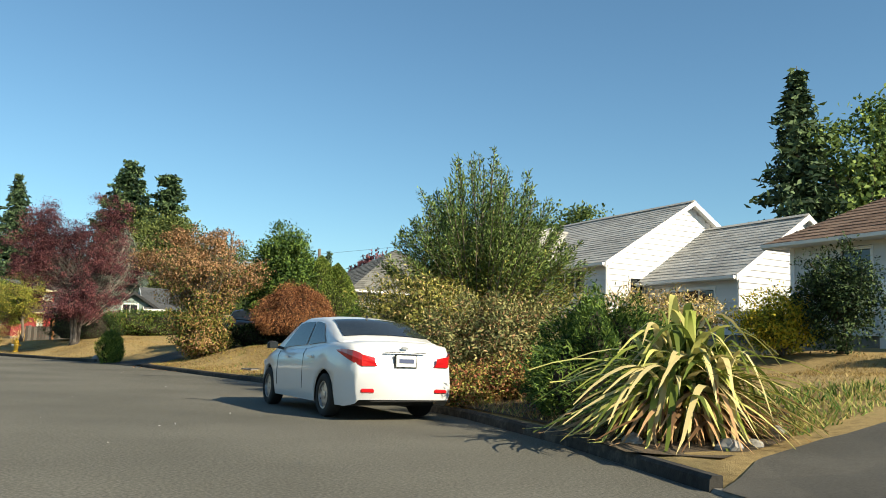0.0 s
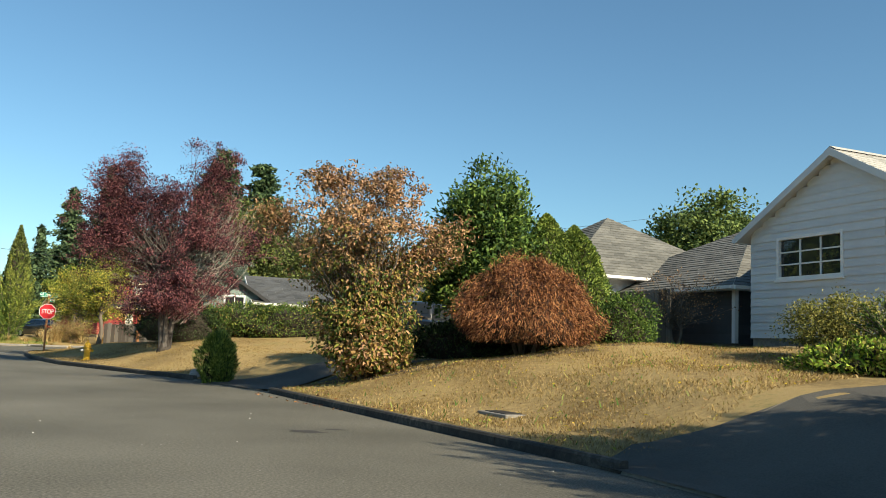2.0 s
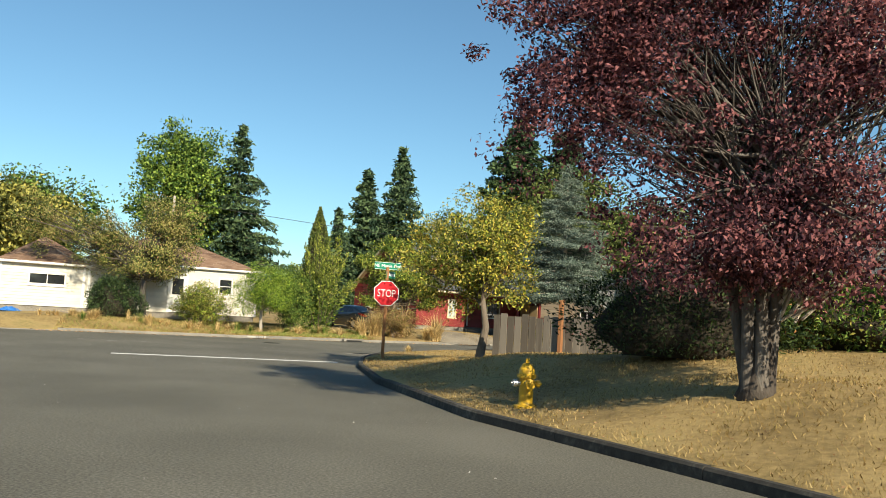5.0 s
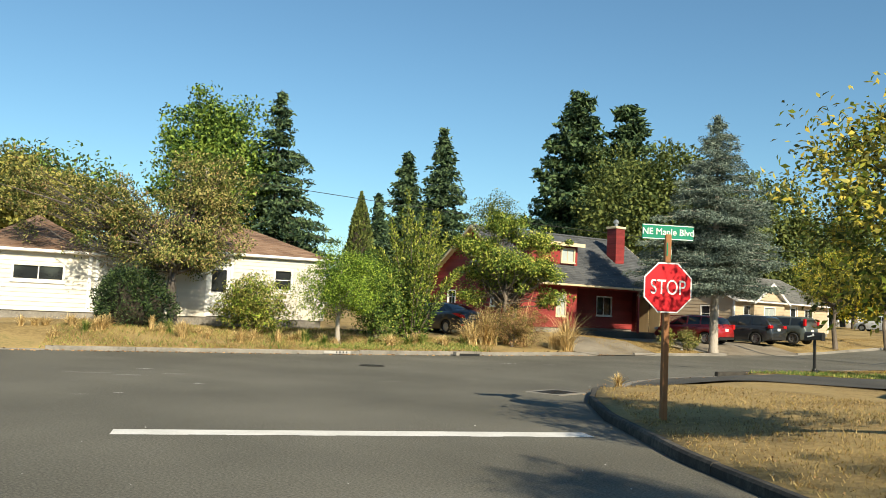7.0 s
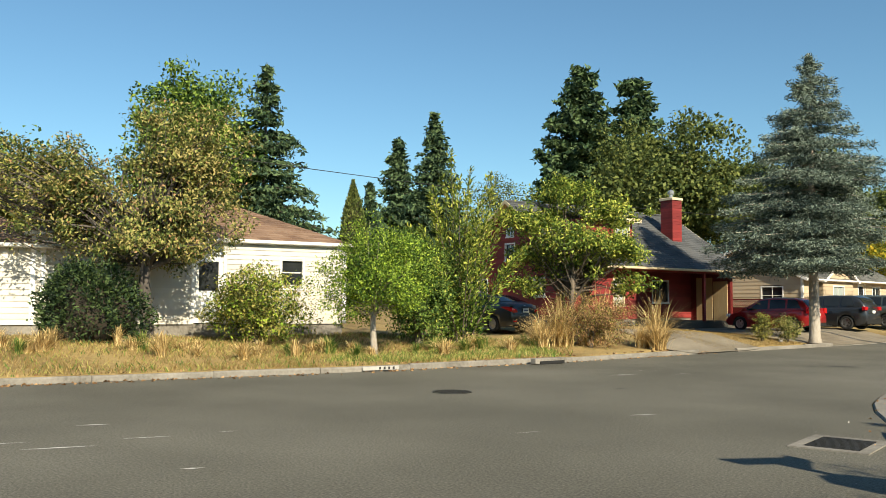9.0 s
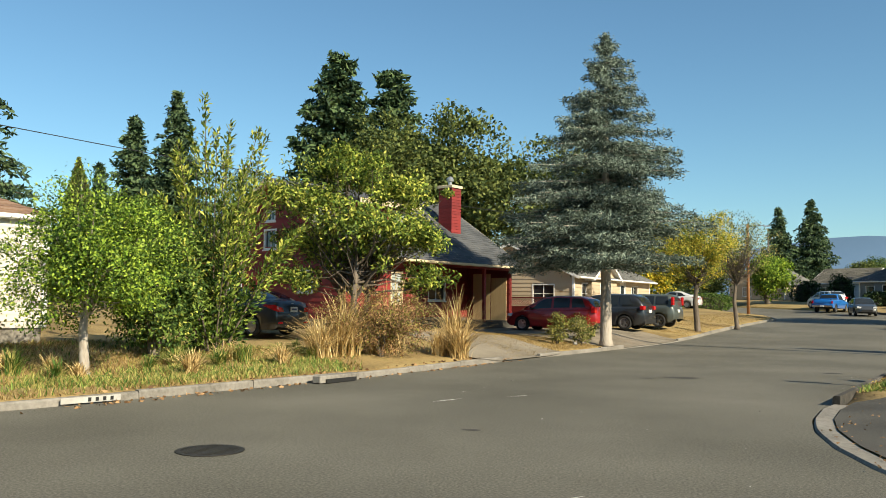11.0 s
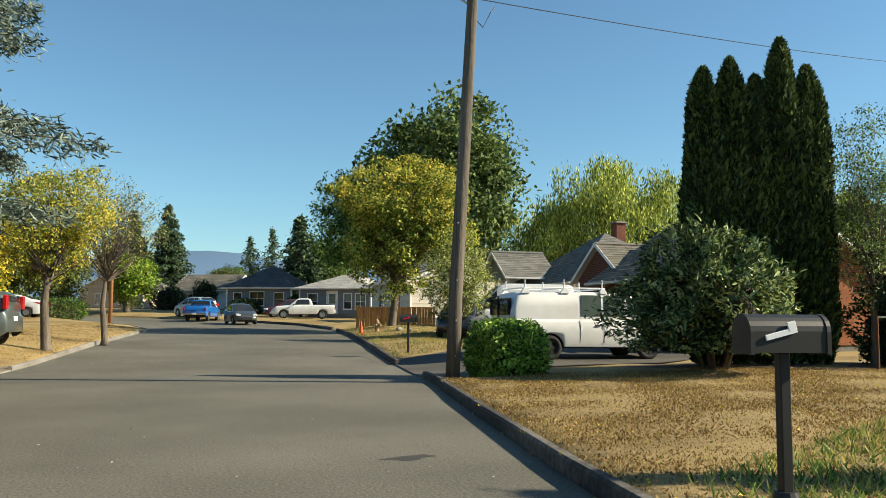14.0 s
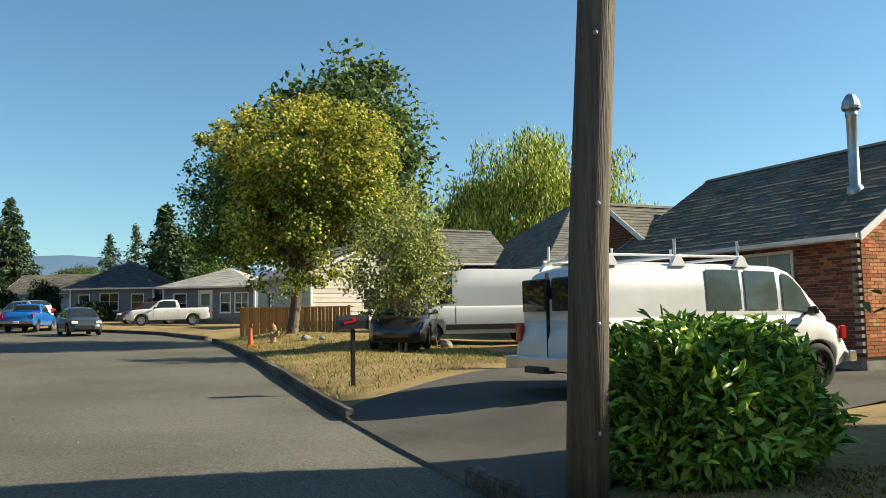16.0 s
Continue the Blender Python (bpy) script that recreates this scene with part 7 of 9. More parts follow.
# green house behind the hedge
gh = simple_house("sage_green_house", -21.2, 55.1, 1.25, 0.88, 0.47, 12.5, 7.5, 1.75, 3.1, M_SIDING_GREEN, M_ROOF_DARK, M_TRIM, "sage green house with charcoal shingle roof behind the hedge", axis="x", front=((3.0, 4.4, 0.8, 1.5, 2),), board=0.16)
gw = thing("green_gable_wing", frame_at(-23.6, 53.8, 1.25, 0.88, 0.47), "sage green gabled wing with a white-framed window", "house")
foundation(gw, 0, 3.6, 0, 4, -0.4, 0.3)
P = wall(gw, (0, 0), (3.6, 0), 0.25, gable_top(3.6, 1.5, 2.6, 1.9), M_SIDING_GREEN, [(1.25, 2.15, 1.1, 1.95)], 0.15)
window(gw, P, 1.27, 2.13, 1.12, 1.93, M_TRIM, cols=2, sill=False)
wall(gw, (0, 4), (0, 0), 0.25, flat(1.5), M_SIDING_GREEN, (), 0.15)
wall(gw, (3.6, 0), (3.6, 4), 0.25, flat(1.5), M_SIDING_GREEN, (), 0.15)
gable_roof(gw, 0, 3.6, 0, 4, 1.5, 2.6, M_ROOF_DARK, M_BLACK, "y", 0.35, 0.3, ym=1.9)

# long white house across the second street
simple_house("long_white_house", -56.98, 59.32, 0.6, 0.57, 0.82, 4.1, 7.5, 2.55, 4.0, M_SIDING_CREAM, M_ROOF_BROWN, M_TRIM, "cream-white clapboard house with brown shingle roof and a wide window", roof="hip", front=((1.35, 2.95, 1.45, 2.0, 2),), board=0.16, over=0.22, rows=1)
simple_house("white_house_wing", -54.8, 62.5, 0.6, 0.57, 0.82, 9.0, 8.5, 2.88, 4.75, M_SIDING_CREAM, M_ROOF_BROWN, M_TRIM, "cream-white clapboard house wing with brown roof and blue-grey door", roof="hip", front=((6.95, 7.6, 1.5, 2.35, 1),), doors=((4.3, 5.15, 0.38, 2.4),), board=0.15, over=0.14)

# barn-red house with a front slope, dormer, chimney and carport
RX, RY = 0.37, 0.93
HX, HY = 0.4716, 0.8818
rh = thing("red_house", frame_at(-46.17, 82.87, 0.78, HX, HY), "barn-red clapboard house with charcoal roof, brick chimney and open carport", "house")
foundation(rh, 0, 4.1, 0.5, 9.4, -0.7, 0.25)
foundation(rh, 4.1, 11.17, 3.0, 9.4, -0.7, 0.25)
g = Geo()
g.box(4.1, 0.3, -0.7, 11.17, 3.0, 0.06)
part("carport_slab", g, M_DRIVE, rh)
P = wall(rh, (0, 9.4), (0, 0.5), 0.2, gable_top(8.9, 2.75, 5.75, 4.6), M_SIDING_RED, [(4.25, 4.95, 3.0, 3.75), (4.35, 4.85, 4.15, 4.5), (6.4, 7.15, 1.25, 2.05), (2.0, 2.8, 1.3, 2.05)], 0.22)
window(rh, P, 4.27, 4.93, 3.02, 3.73, M_TRIM, cols=2)
window(rh, P, 4.37, 4.83, 4.17, 4.48, M_TRIM, cols=2)
window(rh, P, 6.42, 7.13, 1.27, 2.03, M_TRIM, cols=2, rows=2)
window(rh, P, 2.02, 2.78, 1.32, 2.03, M_TRIM, cols=2, rows=2)
P = wall(rh, (0, 0.5), (4.1, 0.5), 0.2, flat(2.62), M_SIDING_RED, [(2.63, 3.28, 0.85, 2.06)], 0.22)
window(rh, P, 2.65, 3.26, 0.87, 2.04, M_TRIM_TAN, M_BLIND, cols=2, rows=3)
wall(rh, (4.1, 0.5), (4.1, 3.0), 0.2, flat(2.8), M_SIDING_RED, (), 0.22)
P = wall(rh, (4.1, 3.0), (11.17, 3.0), 0.2, flat(3.2), M_SIDING_RED, [(1.2, 2.05, 0.3, 2.25), (3.9, 5.1, 1.0, 2.1)], 0.22)
door(rh, P, 1.22, 2.03, 0.3, 2.23, M_SIDING_RED, M_TRIM)
window(rh, P, 3.92, 5.08, 1.02, 2.08, M_TRIM, cols=2)
wall(rh, (11.17, 0.45), (11.17, 9.4), 0.2, gable_top(8.95, 2.75, 5.75, 4.35), M_SIDING_RED, (), 0.22)
wall(rh, (11.03, 3.0), (11.03, 0.45), 0.06, flat(2.72), M_SIDING_RED, (), 0.22, pieces=False)
wall(rh, (11.17, 9.4), (0, 9.4), 0.2, flat(2.6), M_SIDING_RED, (), 0.22, pieces=False)
g = Geo()
g.cbox(8.75, 0.3, 0.0, 8.89, 0.44, 2.5, 0.012)
part("carport_post", g, M_SIDING_RED, rh)
g = Geo()
g.cbox(4.1, 0.28, 2.42, 11.0, 0.46, 2.62, 0.01)
part("carport_beam", g, M_SIDING_RED, rh)
for py0, py1, ph in ((0.62, 1.5, 2.1), (1.56, 2.6, 2.3)):
    g = Geo()
    g.cbox(10.98, py0, 0.07, 11.005, py1, ph, 0.006)
    part("plywood_sheet", g, M_PLY, rh, "bare tan plywood sheet")
gable_roof(rh, 0, 11.17, 0.2, 9.4, 2.74, 5.76, M_ROOF_DARK, M_TRIM_TAN, "x", 0.35, 0.35, ym=4.78, seed=9)
g = Geo()
g.box(1.6, 1.55, 3.3, 5.0, 4.4, 4.86)
part("dormer", g, M_SIDING_RED, rh)
g = Geo()
g.add([(1.45, 1.14, 4.84), (5.15, 1.14, 4.84), (5.15, 4.9, 5.84), (1.45, 4.9, 5.84), (1.45, 1.14, 4.96), (5.15, 1.14, 4.96), (5.15, 4.9, 5.96), (1.45, 4.9, 5.96)], [(0, 3, 2, 1), (4, 5, 6, 7), (0, 1, 5, 4), (1, 2, 6, 5), (2, 3, 7, 6), (3, 0, 4, 7)])
part("dormer_roof", g, M_ROOF_DARK, rh)
g = Geo()
g.box(1.42, 1.1, 4.8, 5.18, 1.138, 5.0)
part("dormer_fascia", g, M_TRIM_TAN, rh)
window(rh, lambda s, o, z: (s, 1.55 - o - 0.09, z), 3.75, 4.65, 3.95, 4.65, M_TRIM_TAN, M_BLIND, cols=2)
ch = Geo()
ch.cbox(8.68, 2.2, 3.2, 9.36, 2.95, 6.33, 0.01)
chim = part("chimney", ch, M_SIDING_RED, rh, "red-painted brick chimney with a metal cowl")
for k in range(19):
    g = Geo()
    g.box(8.66, 2.18, 3.66 + k * 0.14, 9.38, 2.97, 3.66 + k * 0.14 + 0.122)
    part("brick_course", g, M_SIDING_RED, chim)
g = Geo()
g.cbox(8.6, 2.12, 6.32, 9.44, 3.03, 6.45, 0.02)
part("cap", g, M_TRIM_TAN, chim)
g = Geo()
g.lathe([(0.1, 6.45), (0.1, 6.66), (0.17, 6.67), (0.18, 6.78), (0.11, 6.88), (0.02, 6.92)], 12, Matrix.Translation((9.02, 2.58, 0)))
part("cowl", g, M_GALV, chim)
lat = thing("lattice_screen", frame_at(-40.6, 93.5, gz(-40.6, 93.5), -0.8818, 0.4716), "red lattice screen on a low panel beside the carport", "fence")
g = Geo()
g.box(-2.2, -0.02, -0.05, 1.2, 0.02, 1.05)
part("panel", g, M_SIDING_RED, lat)
for k in range(24):
    for sgn in (1, -1):
        g = Geo()
        cx = -2.2 + 3.4 * (k + 0.5) / 24
        a = cx - sgn * 0.2
        b = cx + sgn * 0.2
        a, b = max(-2.2, min(1.2, a)), max(-2.2, min(1.2, b))
        g.tube([(a, sgn * 0.012, 1.07), (b, sgn * 0.012, 1.42)], 0.014, 4)
        part("lath", g, M_SIDING_RED, lat)
g = Geo()
g.box(-2.25, -0.035, 1.42, 1.25, 0.035, 1.48)
part("top_rail", g, M_SIDING_RED, lat)

# tan house beyond the parked cars
th = simple_house("tan_house", -38.6, 100.6, 0.85, RX, RY, 13, 8, 2.5, 4.3, M_SIDING_TAN, M_ROOF_MID, M_TRIM, "tan clapboard house with grey shingle roof", axis="x", front=((1.2, 2.6, 0.9, 2.0, 2), (5.0, 5.9, 0.7, 2.0, 1), (9.5, 10.6, 0.9, 2.0, 2)), left=((5.5, 6.8, 0.9, 1.9, 2),), doors=((7.4, 8.3, 0.3, 2.25),), board=0.24)
tw = thing("tan_gable_wing", frame_at(-37.6, 102.4, 0.85, RX, RY), "tan gabled porch wing", "house")
foundation(tw, 0, 4, 0, 2.2, -0.5, 0.3)
P = wall(tw, (0, 0), (4, 0), 0.3, gable_top(4, 2.4, 3.6), M_SIDING_TAN, [(1.3, 2.7, 0.9, 2.0)], 0.24)
window(tw, P, 1.32, 2.68, 0.92, 1.98, M_TRIM, M_BLIND, cols=2)
wall(tw, (0, 2.2), (0, 0), 0.3, flat(2.4), M_SIDING_TAN, [(0.5, 1.4, 0.9, 2.0)], 0.24)
wall(tw, (4, 0), (4, 2.2), 0.3, flat(2.4), M_SIDING_TAN, (), 0.24)
gable_roof(tw, 0, 4, 0, 4, 2.4, 3.6, M_ROOF_MID, M_TRIM, "y", 0.3, 0.3)

# brick house behind the van
BX, BY = -0.25, -0.968
bh = thing("brick_house", frame_at(-8.2 + 0.25 * 2.6 - 0.968 * 3.6, 92 + 0.968 * 2.6 + 0.25 * 3.6, 0.45, BX, BY), "red brick house with mossy dark shingle roof and steel flue", "house")
foundation(bh, 1.5, 9.1, 0, 7.2, -0.5, 0.2)


def brick_wall(root, a, b, z0, z1, openings, mat, near=None, limit=300, top=None):
    """Bricks in running bond on a mortar core; the stretch near the drive is laid brick by brick."""
    ax, ay = a
    dx, dy = b[0] - ax, b[1] - ay
    ln = math.hypot(dx, dy)
    dx, dy = dx / ln, dy / ln
    P = lambda s, o, z: (ax + dx * s + dy * o, ay + dy * s - dx * o, z)
    E = lambda gg, s0, s1, c, d, o0, o1: gg.add([P(s0, o0, c), P(s1, o0, c), P(s1, o1, c), P(s0, o1, c), P(s0, o0, d), P(s1, o0, d), P(s1, o1, d), P(s0, o1, d)],
                                               [(0, 3, 2, 1), (4, 5, 6, 7), (0, 1, 5, 4), (1, 2, 6, 5), (2, 3, 7, 6), (3, 0, 4, 7)])
    core, rest, made = Geo(), Geo(), 0
    r = 0
    top = top or flat(z1)
    zz = z0
    while zz < z1 - 0.02:
        zh = zz + 0.075
        s = -0.11 if r % 2 else 0.0
        while s < ln:
            s0, s1 = max(0, s), min(ln, s + 0.21)
            blocked = any(o0 < (s0 + s1) / 2 < o1 and oz0 < (zz + zh) / 2 < oz1 for o0, o1, oz0, oz1 in openings)
            if s1 - s0 > 0.03 and not blocked and top((s0 + s1) / 2) >= zh:
                E(core, s, min(ln, s + 0.22), zz, zh, -0.15, 0)
                if near and near[0] < s0 < near[1] and near[2] < zz < near[3] and made < limit:
                    gg = Geo()
                    E(gg, s0, s1, zz, zz + 0.064, 0.002, 0.012)
                    part("brick", gg, mat, root)
                    made += 1
                else:
                    E(rest, s0, s1, zz, zz + 0.064, 0.002, 0.012)
            s += 0.22
        zz = zh
        r += 1
    part("wall", welded(core, "wall"), M_MORTAR, root)
    tagged(part("brickwork", rest, mat, root), kind="stuff")
    return P


P = brick_wall(bh, (1.5, 0), (9.1, 0), 0.15, 2.7, [(4.5, 5.9, 0.85, 2.35)], M_BRICK, near=(4.7, 7.6, 0.9, 2.6))
window(bh, P, 4.52, 5.88, 0.87, 2.33, M_TRIM, M_BLIND, cols=2)
brick_wall(bh, (9.1, 0), (9.1, 7.2), 0.15, 4.9, [(1.2, 2.4, 0.95, 2.1)], M_BRICK_ORANGE, top=gable_top(7.2, 2.7, 4.95), near=(0, 1.6, 0.4, 2.8))
brick_wall(bh, (1.5, 7.2), (1.5, 0), 0.15, 4.9, [], M_BRICK, top=gable_top(7.2, 2.7, 4.95))
gable_roof(bh, 1.5, 9.1, 0, 7.2, 2.75, 5.0, M_ROOF_MOSS, M_TRIM, "x", 0.45, 0.35, seed=13)
P = brick_wall(bh, (-1.9, 0.75), (2.1, 0.75), 0.15, 4.3, [(1.4, 2.6, 0.9, 2.0)], M_BRICK, top=gable_top(4.0, 2.9, 4.25))
window(bh, P, 1.42, 2.58, 0.92, 1.98, M_TRIM, cols=2)
brick_wall(bh, (2.1, 0.75), (2.1, 1.6), 0.15, 2.6, [], M_BRICK)
brick_wall(bh, (-1.9, 5.5), (-1.9, 0.75), 0.15, 2.9, [], M_BRICK)
foundation(bh, -1.9, 1.5, 0.75, 5.5, -0.5, 0.2)
gable_roof(bh, -1.9, 2.1, 0.75, 5.6, 2.95, 4.3, M_ROOF_MOSS, M_TRIM, "y", 0.35, 0.25, seed=14)
g = Geo()
g.lathe([(0.2, 3.5), (0.17, 3.75), (0.115, 3.8), (0.115, 5.3), (0.13, 5.32), (0.13, 5.42), (0.1, 5.44)], 14, Matrix.Translation((8.05, 1.3, 0)))
flue = part("flue_pipe", g, M_GALV, bh, "galvanised flue pipe with a tilted cowl", smooth=True)
g = Geo()
g.lathe([(0.11, 5.42), (0.19, 5.48), (0.2, 5.54), (0.17, 5.67), (0.1, 5.79), (0.02, 5.84)], 12, Matrix.Translation((8.05, 1.3, 0)))
part("cowl", g, M_GALV, flue)

# houses further along the second street
wph = simple_house("white_porch_house", -4.4, 109.3, 0.9, BX, BY, 8.2, 8, 2.8, 5.6, M_SIDING_W, M_ROOF_MID, M_TRIM, "white clapboard house with grey hip roof and open porch", roof="hip", front=((4.2, 5.4, 0.9, 2.0, 2),), right=((2, 3.4, 0.9, 2.0, 2),), doors=((1.6, 2.5, 0.4, 2.3),), board=0.24)
g = Geo()
g.cbox(3.4, 4.85, 4.2, 4.05, 5.45, 6.35, 0.01)
part("chimney", g, M_BRICK, wph, "red brick chimney")
g = Geo()
g.cbox(3.32, 4.77, 6.35, 4.13, 5.53, 6.43, 0.02)
part("chimney_cap", g, M_CONCRETE, wph)
pw = thing("front_porch", frame_at(-6.3, 109.9, 0.9, BX, BY), "gabled grey porch with white posts", "porch")
gable_roof(pw, 0, 4, 0, 3, 3.1, 4.5, M_ROOF_MID, M_TRIM, "y", 0.3, 0.3)
wall(pw, (0, 0), (4, 0), 2.85, gable_top(4, 3.1, 4.5), M_SIDING_GREY, (), 0.24, pieces=False)
for k in range(3):
    g = Geo()
    g.cbox(0.1 + k * 1.85, -0.06, -0.3, 0.24 + k * 1.85, 0.08, 2.9, 0.01)
    part("porch_post", g, M_TRIM, pw)
simple_house("cream_house", -6.2, 125.0, 1.25, -0.15, -0.99, 8, 8, 2.9, 4.6, M_SIDING_CREAM, M_ROOF_GREY, M_TRIM, "cream house behind the maple and cedar fence", axis="x", front=((1.5, 2.6, 0.9, 2.0, 2), (5, 6, 0.9, 2, 2)), right=((3, 4, 0.9, 2.0, 1),), board=0.24)
simple_house("grey_porch_house", -6.6, 138.6, 1.6, 0.67, -0.74, 6.8, 8, 2.7, 4.1, M_SIDING_GREY, M_ROOF_GREY, M_TRIM, "blue-grey house with pale roof and white porch posts", roof="hip", front=((0.8, 1.7, 0.8, 2.1, 1), (4.3, 5.0, 0.8, 2.1, 1), (5.4, 6.3, 0.8, 2.1, 2)), doors=((2.7, 3.6, 0.3, 2.3),), board=0.3)
simple_house("dark_roof_house", -9.8, 149.5, 2.0, 0.76, -0.65, 6.6, 8, 2.7, 4.9, M_SIDING_GREY, M_ROOF_DARK, M_TRIM, "pale grey house with charcoal roof", roof="hip", front=((0.7, 1.5, 0.8, 2.0, 1), (2.4, 3.8, 0.8, 2.1, 2), (4.9, 5.8, 0.8, 2.0, 1)), board=0.3)
simple_house("green_roof_house", -10.2, 168.5, 2.3, 0.76, -0.65, 7, 8, 2.6, 4.4, M_SIDING_W, M_ROOF_MOSS, M_TRIM, "pale gabled house with weathered grey roof", axis="x", front=((1.2, 2.4, 0.8, 2.0, 2), (4.4, 5.4, 0.8, 2.0, 2)), right=((3, 4.2, 0.8, 2.0, 2),), board=0.3)
simple_house("tan_gable_house", -19.0, 178, 2.4, 0.8, -0.6, 8, 10, 2.6, 4.8, M_SIDING_TAN, M_ROOF_MID, M_TRIM, "tan gabled house at the bend of the street", axis="y", front=((2, 3.2, 0.8, 2.0, 2), (5, 6, 0.8, 2.0, 2)), board=0.3)
simple_house("far_white_house", -46, 168, 2.2, 0.85, -0.53, 9, 8, 2.6, 4.4, M_SIDING_W, M_ROOF_MID, M_TRIM, "small white house beyond the bend", axis="x", front=((2, 3.2, 0.8, 2.0, 2), (6, 7, 0.8, 2.0, 2)), board=0.3)

# ---- vehicles ----


def lerp_profile(pts, x):
    if x <= pts[0][0]:
        return pts[0][1]
    for (a, va), (b, vb) in zip(pts, pts[1:]):
        if x <= b:
            t = (x - a) / (b - a)
            return va + (vb - va) * t
    return pts[-1][1]


def smooth_profile(pts, x, r=0.09):
    return sum(lerp_profile(pts, x + r * k) for k in (-1, -0.5, 0, 0.5, 1)) / 5


def wheel_parts(root, x, side, y, r, w, rim_mat, spokes=7, steel=False):
    out = 1 if side > 0 else -1
    m = Matrix.Translation((x, y, r)) @ Matrix.Rotation(radians(-90 * out), 4, "X")
    g = Geo()
    g.lathe([(r * 0.62, -w * 0.9), (r * 0.93, -w * 0.95), (r, -w * 0.7), (r, -w * 0.15), (r * 0.94, 0.0), (r * 0.66, 0.012), (r * 0.62, -0.03)], 26, m)
    wh_ = part("wheel", g, M_RUBBER, root, smooth=True)
    g = Geo()
    g.lathe([(r * 0.63, -w * 0.7), (r * 0.63, -0.02), (r * 0.6, -0.008), (r * 0.56, -0.05), (r * 0.1, -0.055)], 26, m)
    part("rim_well", g, M_BLACK if not steel else rim_mat, wh_, smooth=True)
    g = Geo()
    for k in range(spokes):
        a = 2 * math.pi * k / spokes
        mm = m @ Matrix.Rotation(a, 4, "Z")
        g.add([tuple(mm @ Vector(p)) for p in ((0.03, -0.03, -0.02), (r * 0.6, -0.055 * r / 0.3, -0.025), (r * 0.6, 0.055 * r / 0.3, -0.025), (0.03, 0.03, -0.02), (0.03, -0.03, -0.055), (r * 0.6, -0.055 * r / 0.3, -0.055), (r * 0.6, 0.055 * r / 0.3, -0.055), (0.03, 0.03, -0.055))],
              [(0, 1, 2, 3), (7, 6, 5, 4), (0, 4, 5, 1), (1, 5, 6, 2), (2, 6, 7, 3), (3, 7, 4, 0)])
    g.lathe([(r * 0.2, -0.05), (r * 0.18, -0.012), (r * 0.05, -0.008)], 12, m)
    g.lathe([(r * 0.63, -0.03), (r * 0.635, -0.004), (r * 0.58, -0.006), (r * 0.57, -0.04)], 26, m)
    part("rim", g, rim_mat, wh_)


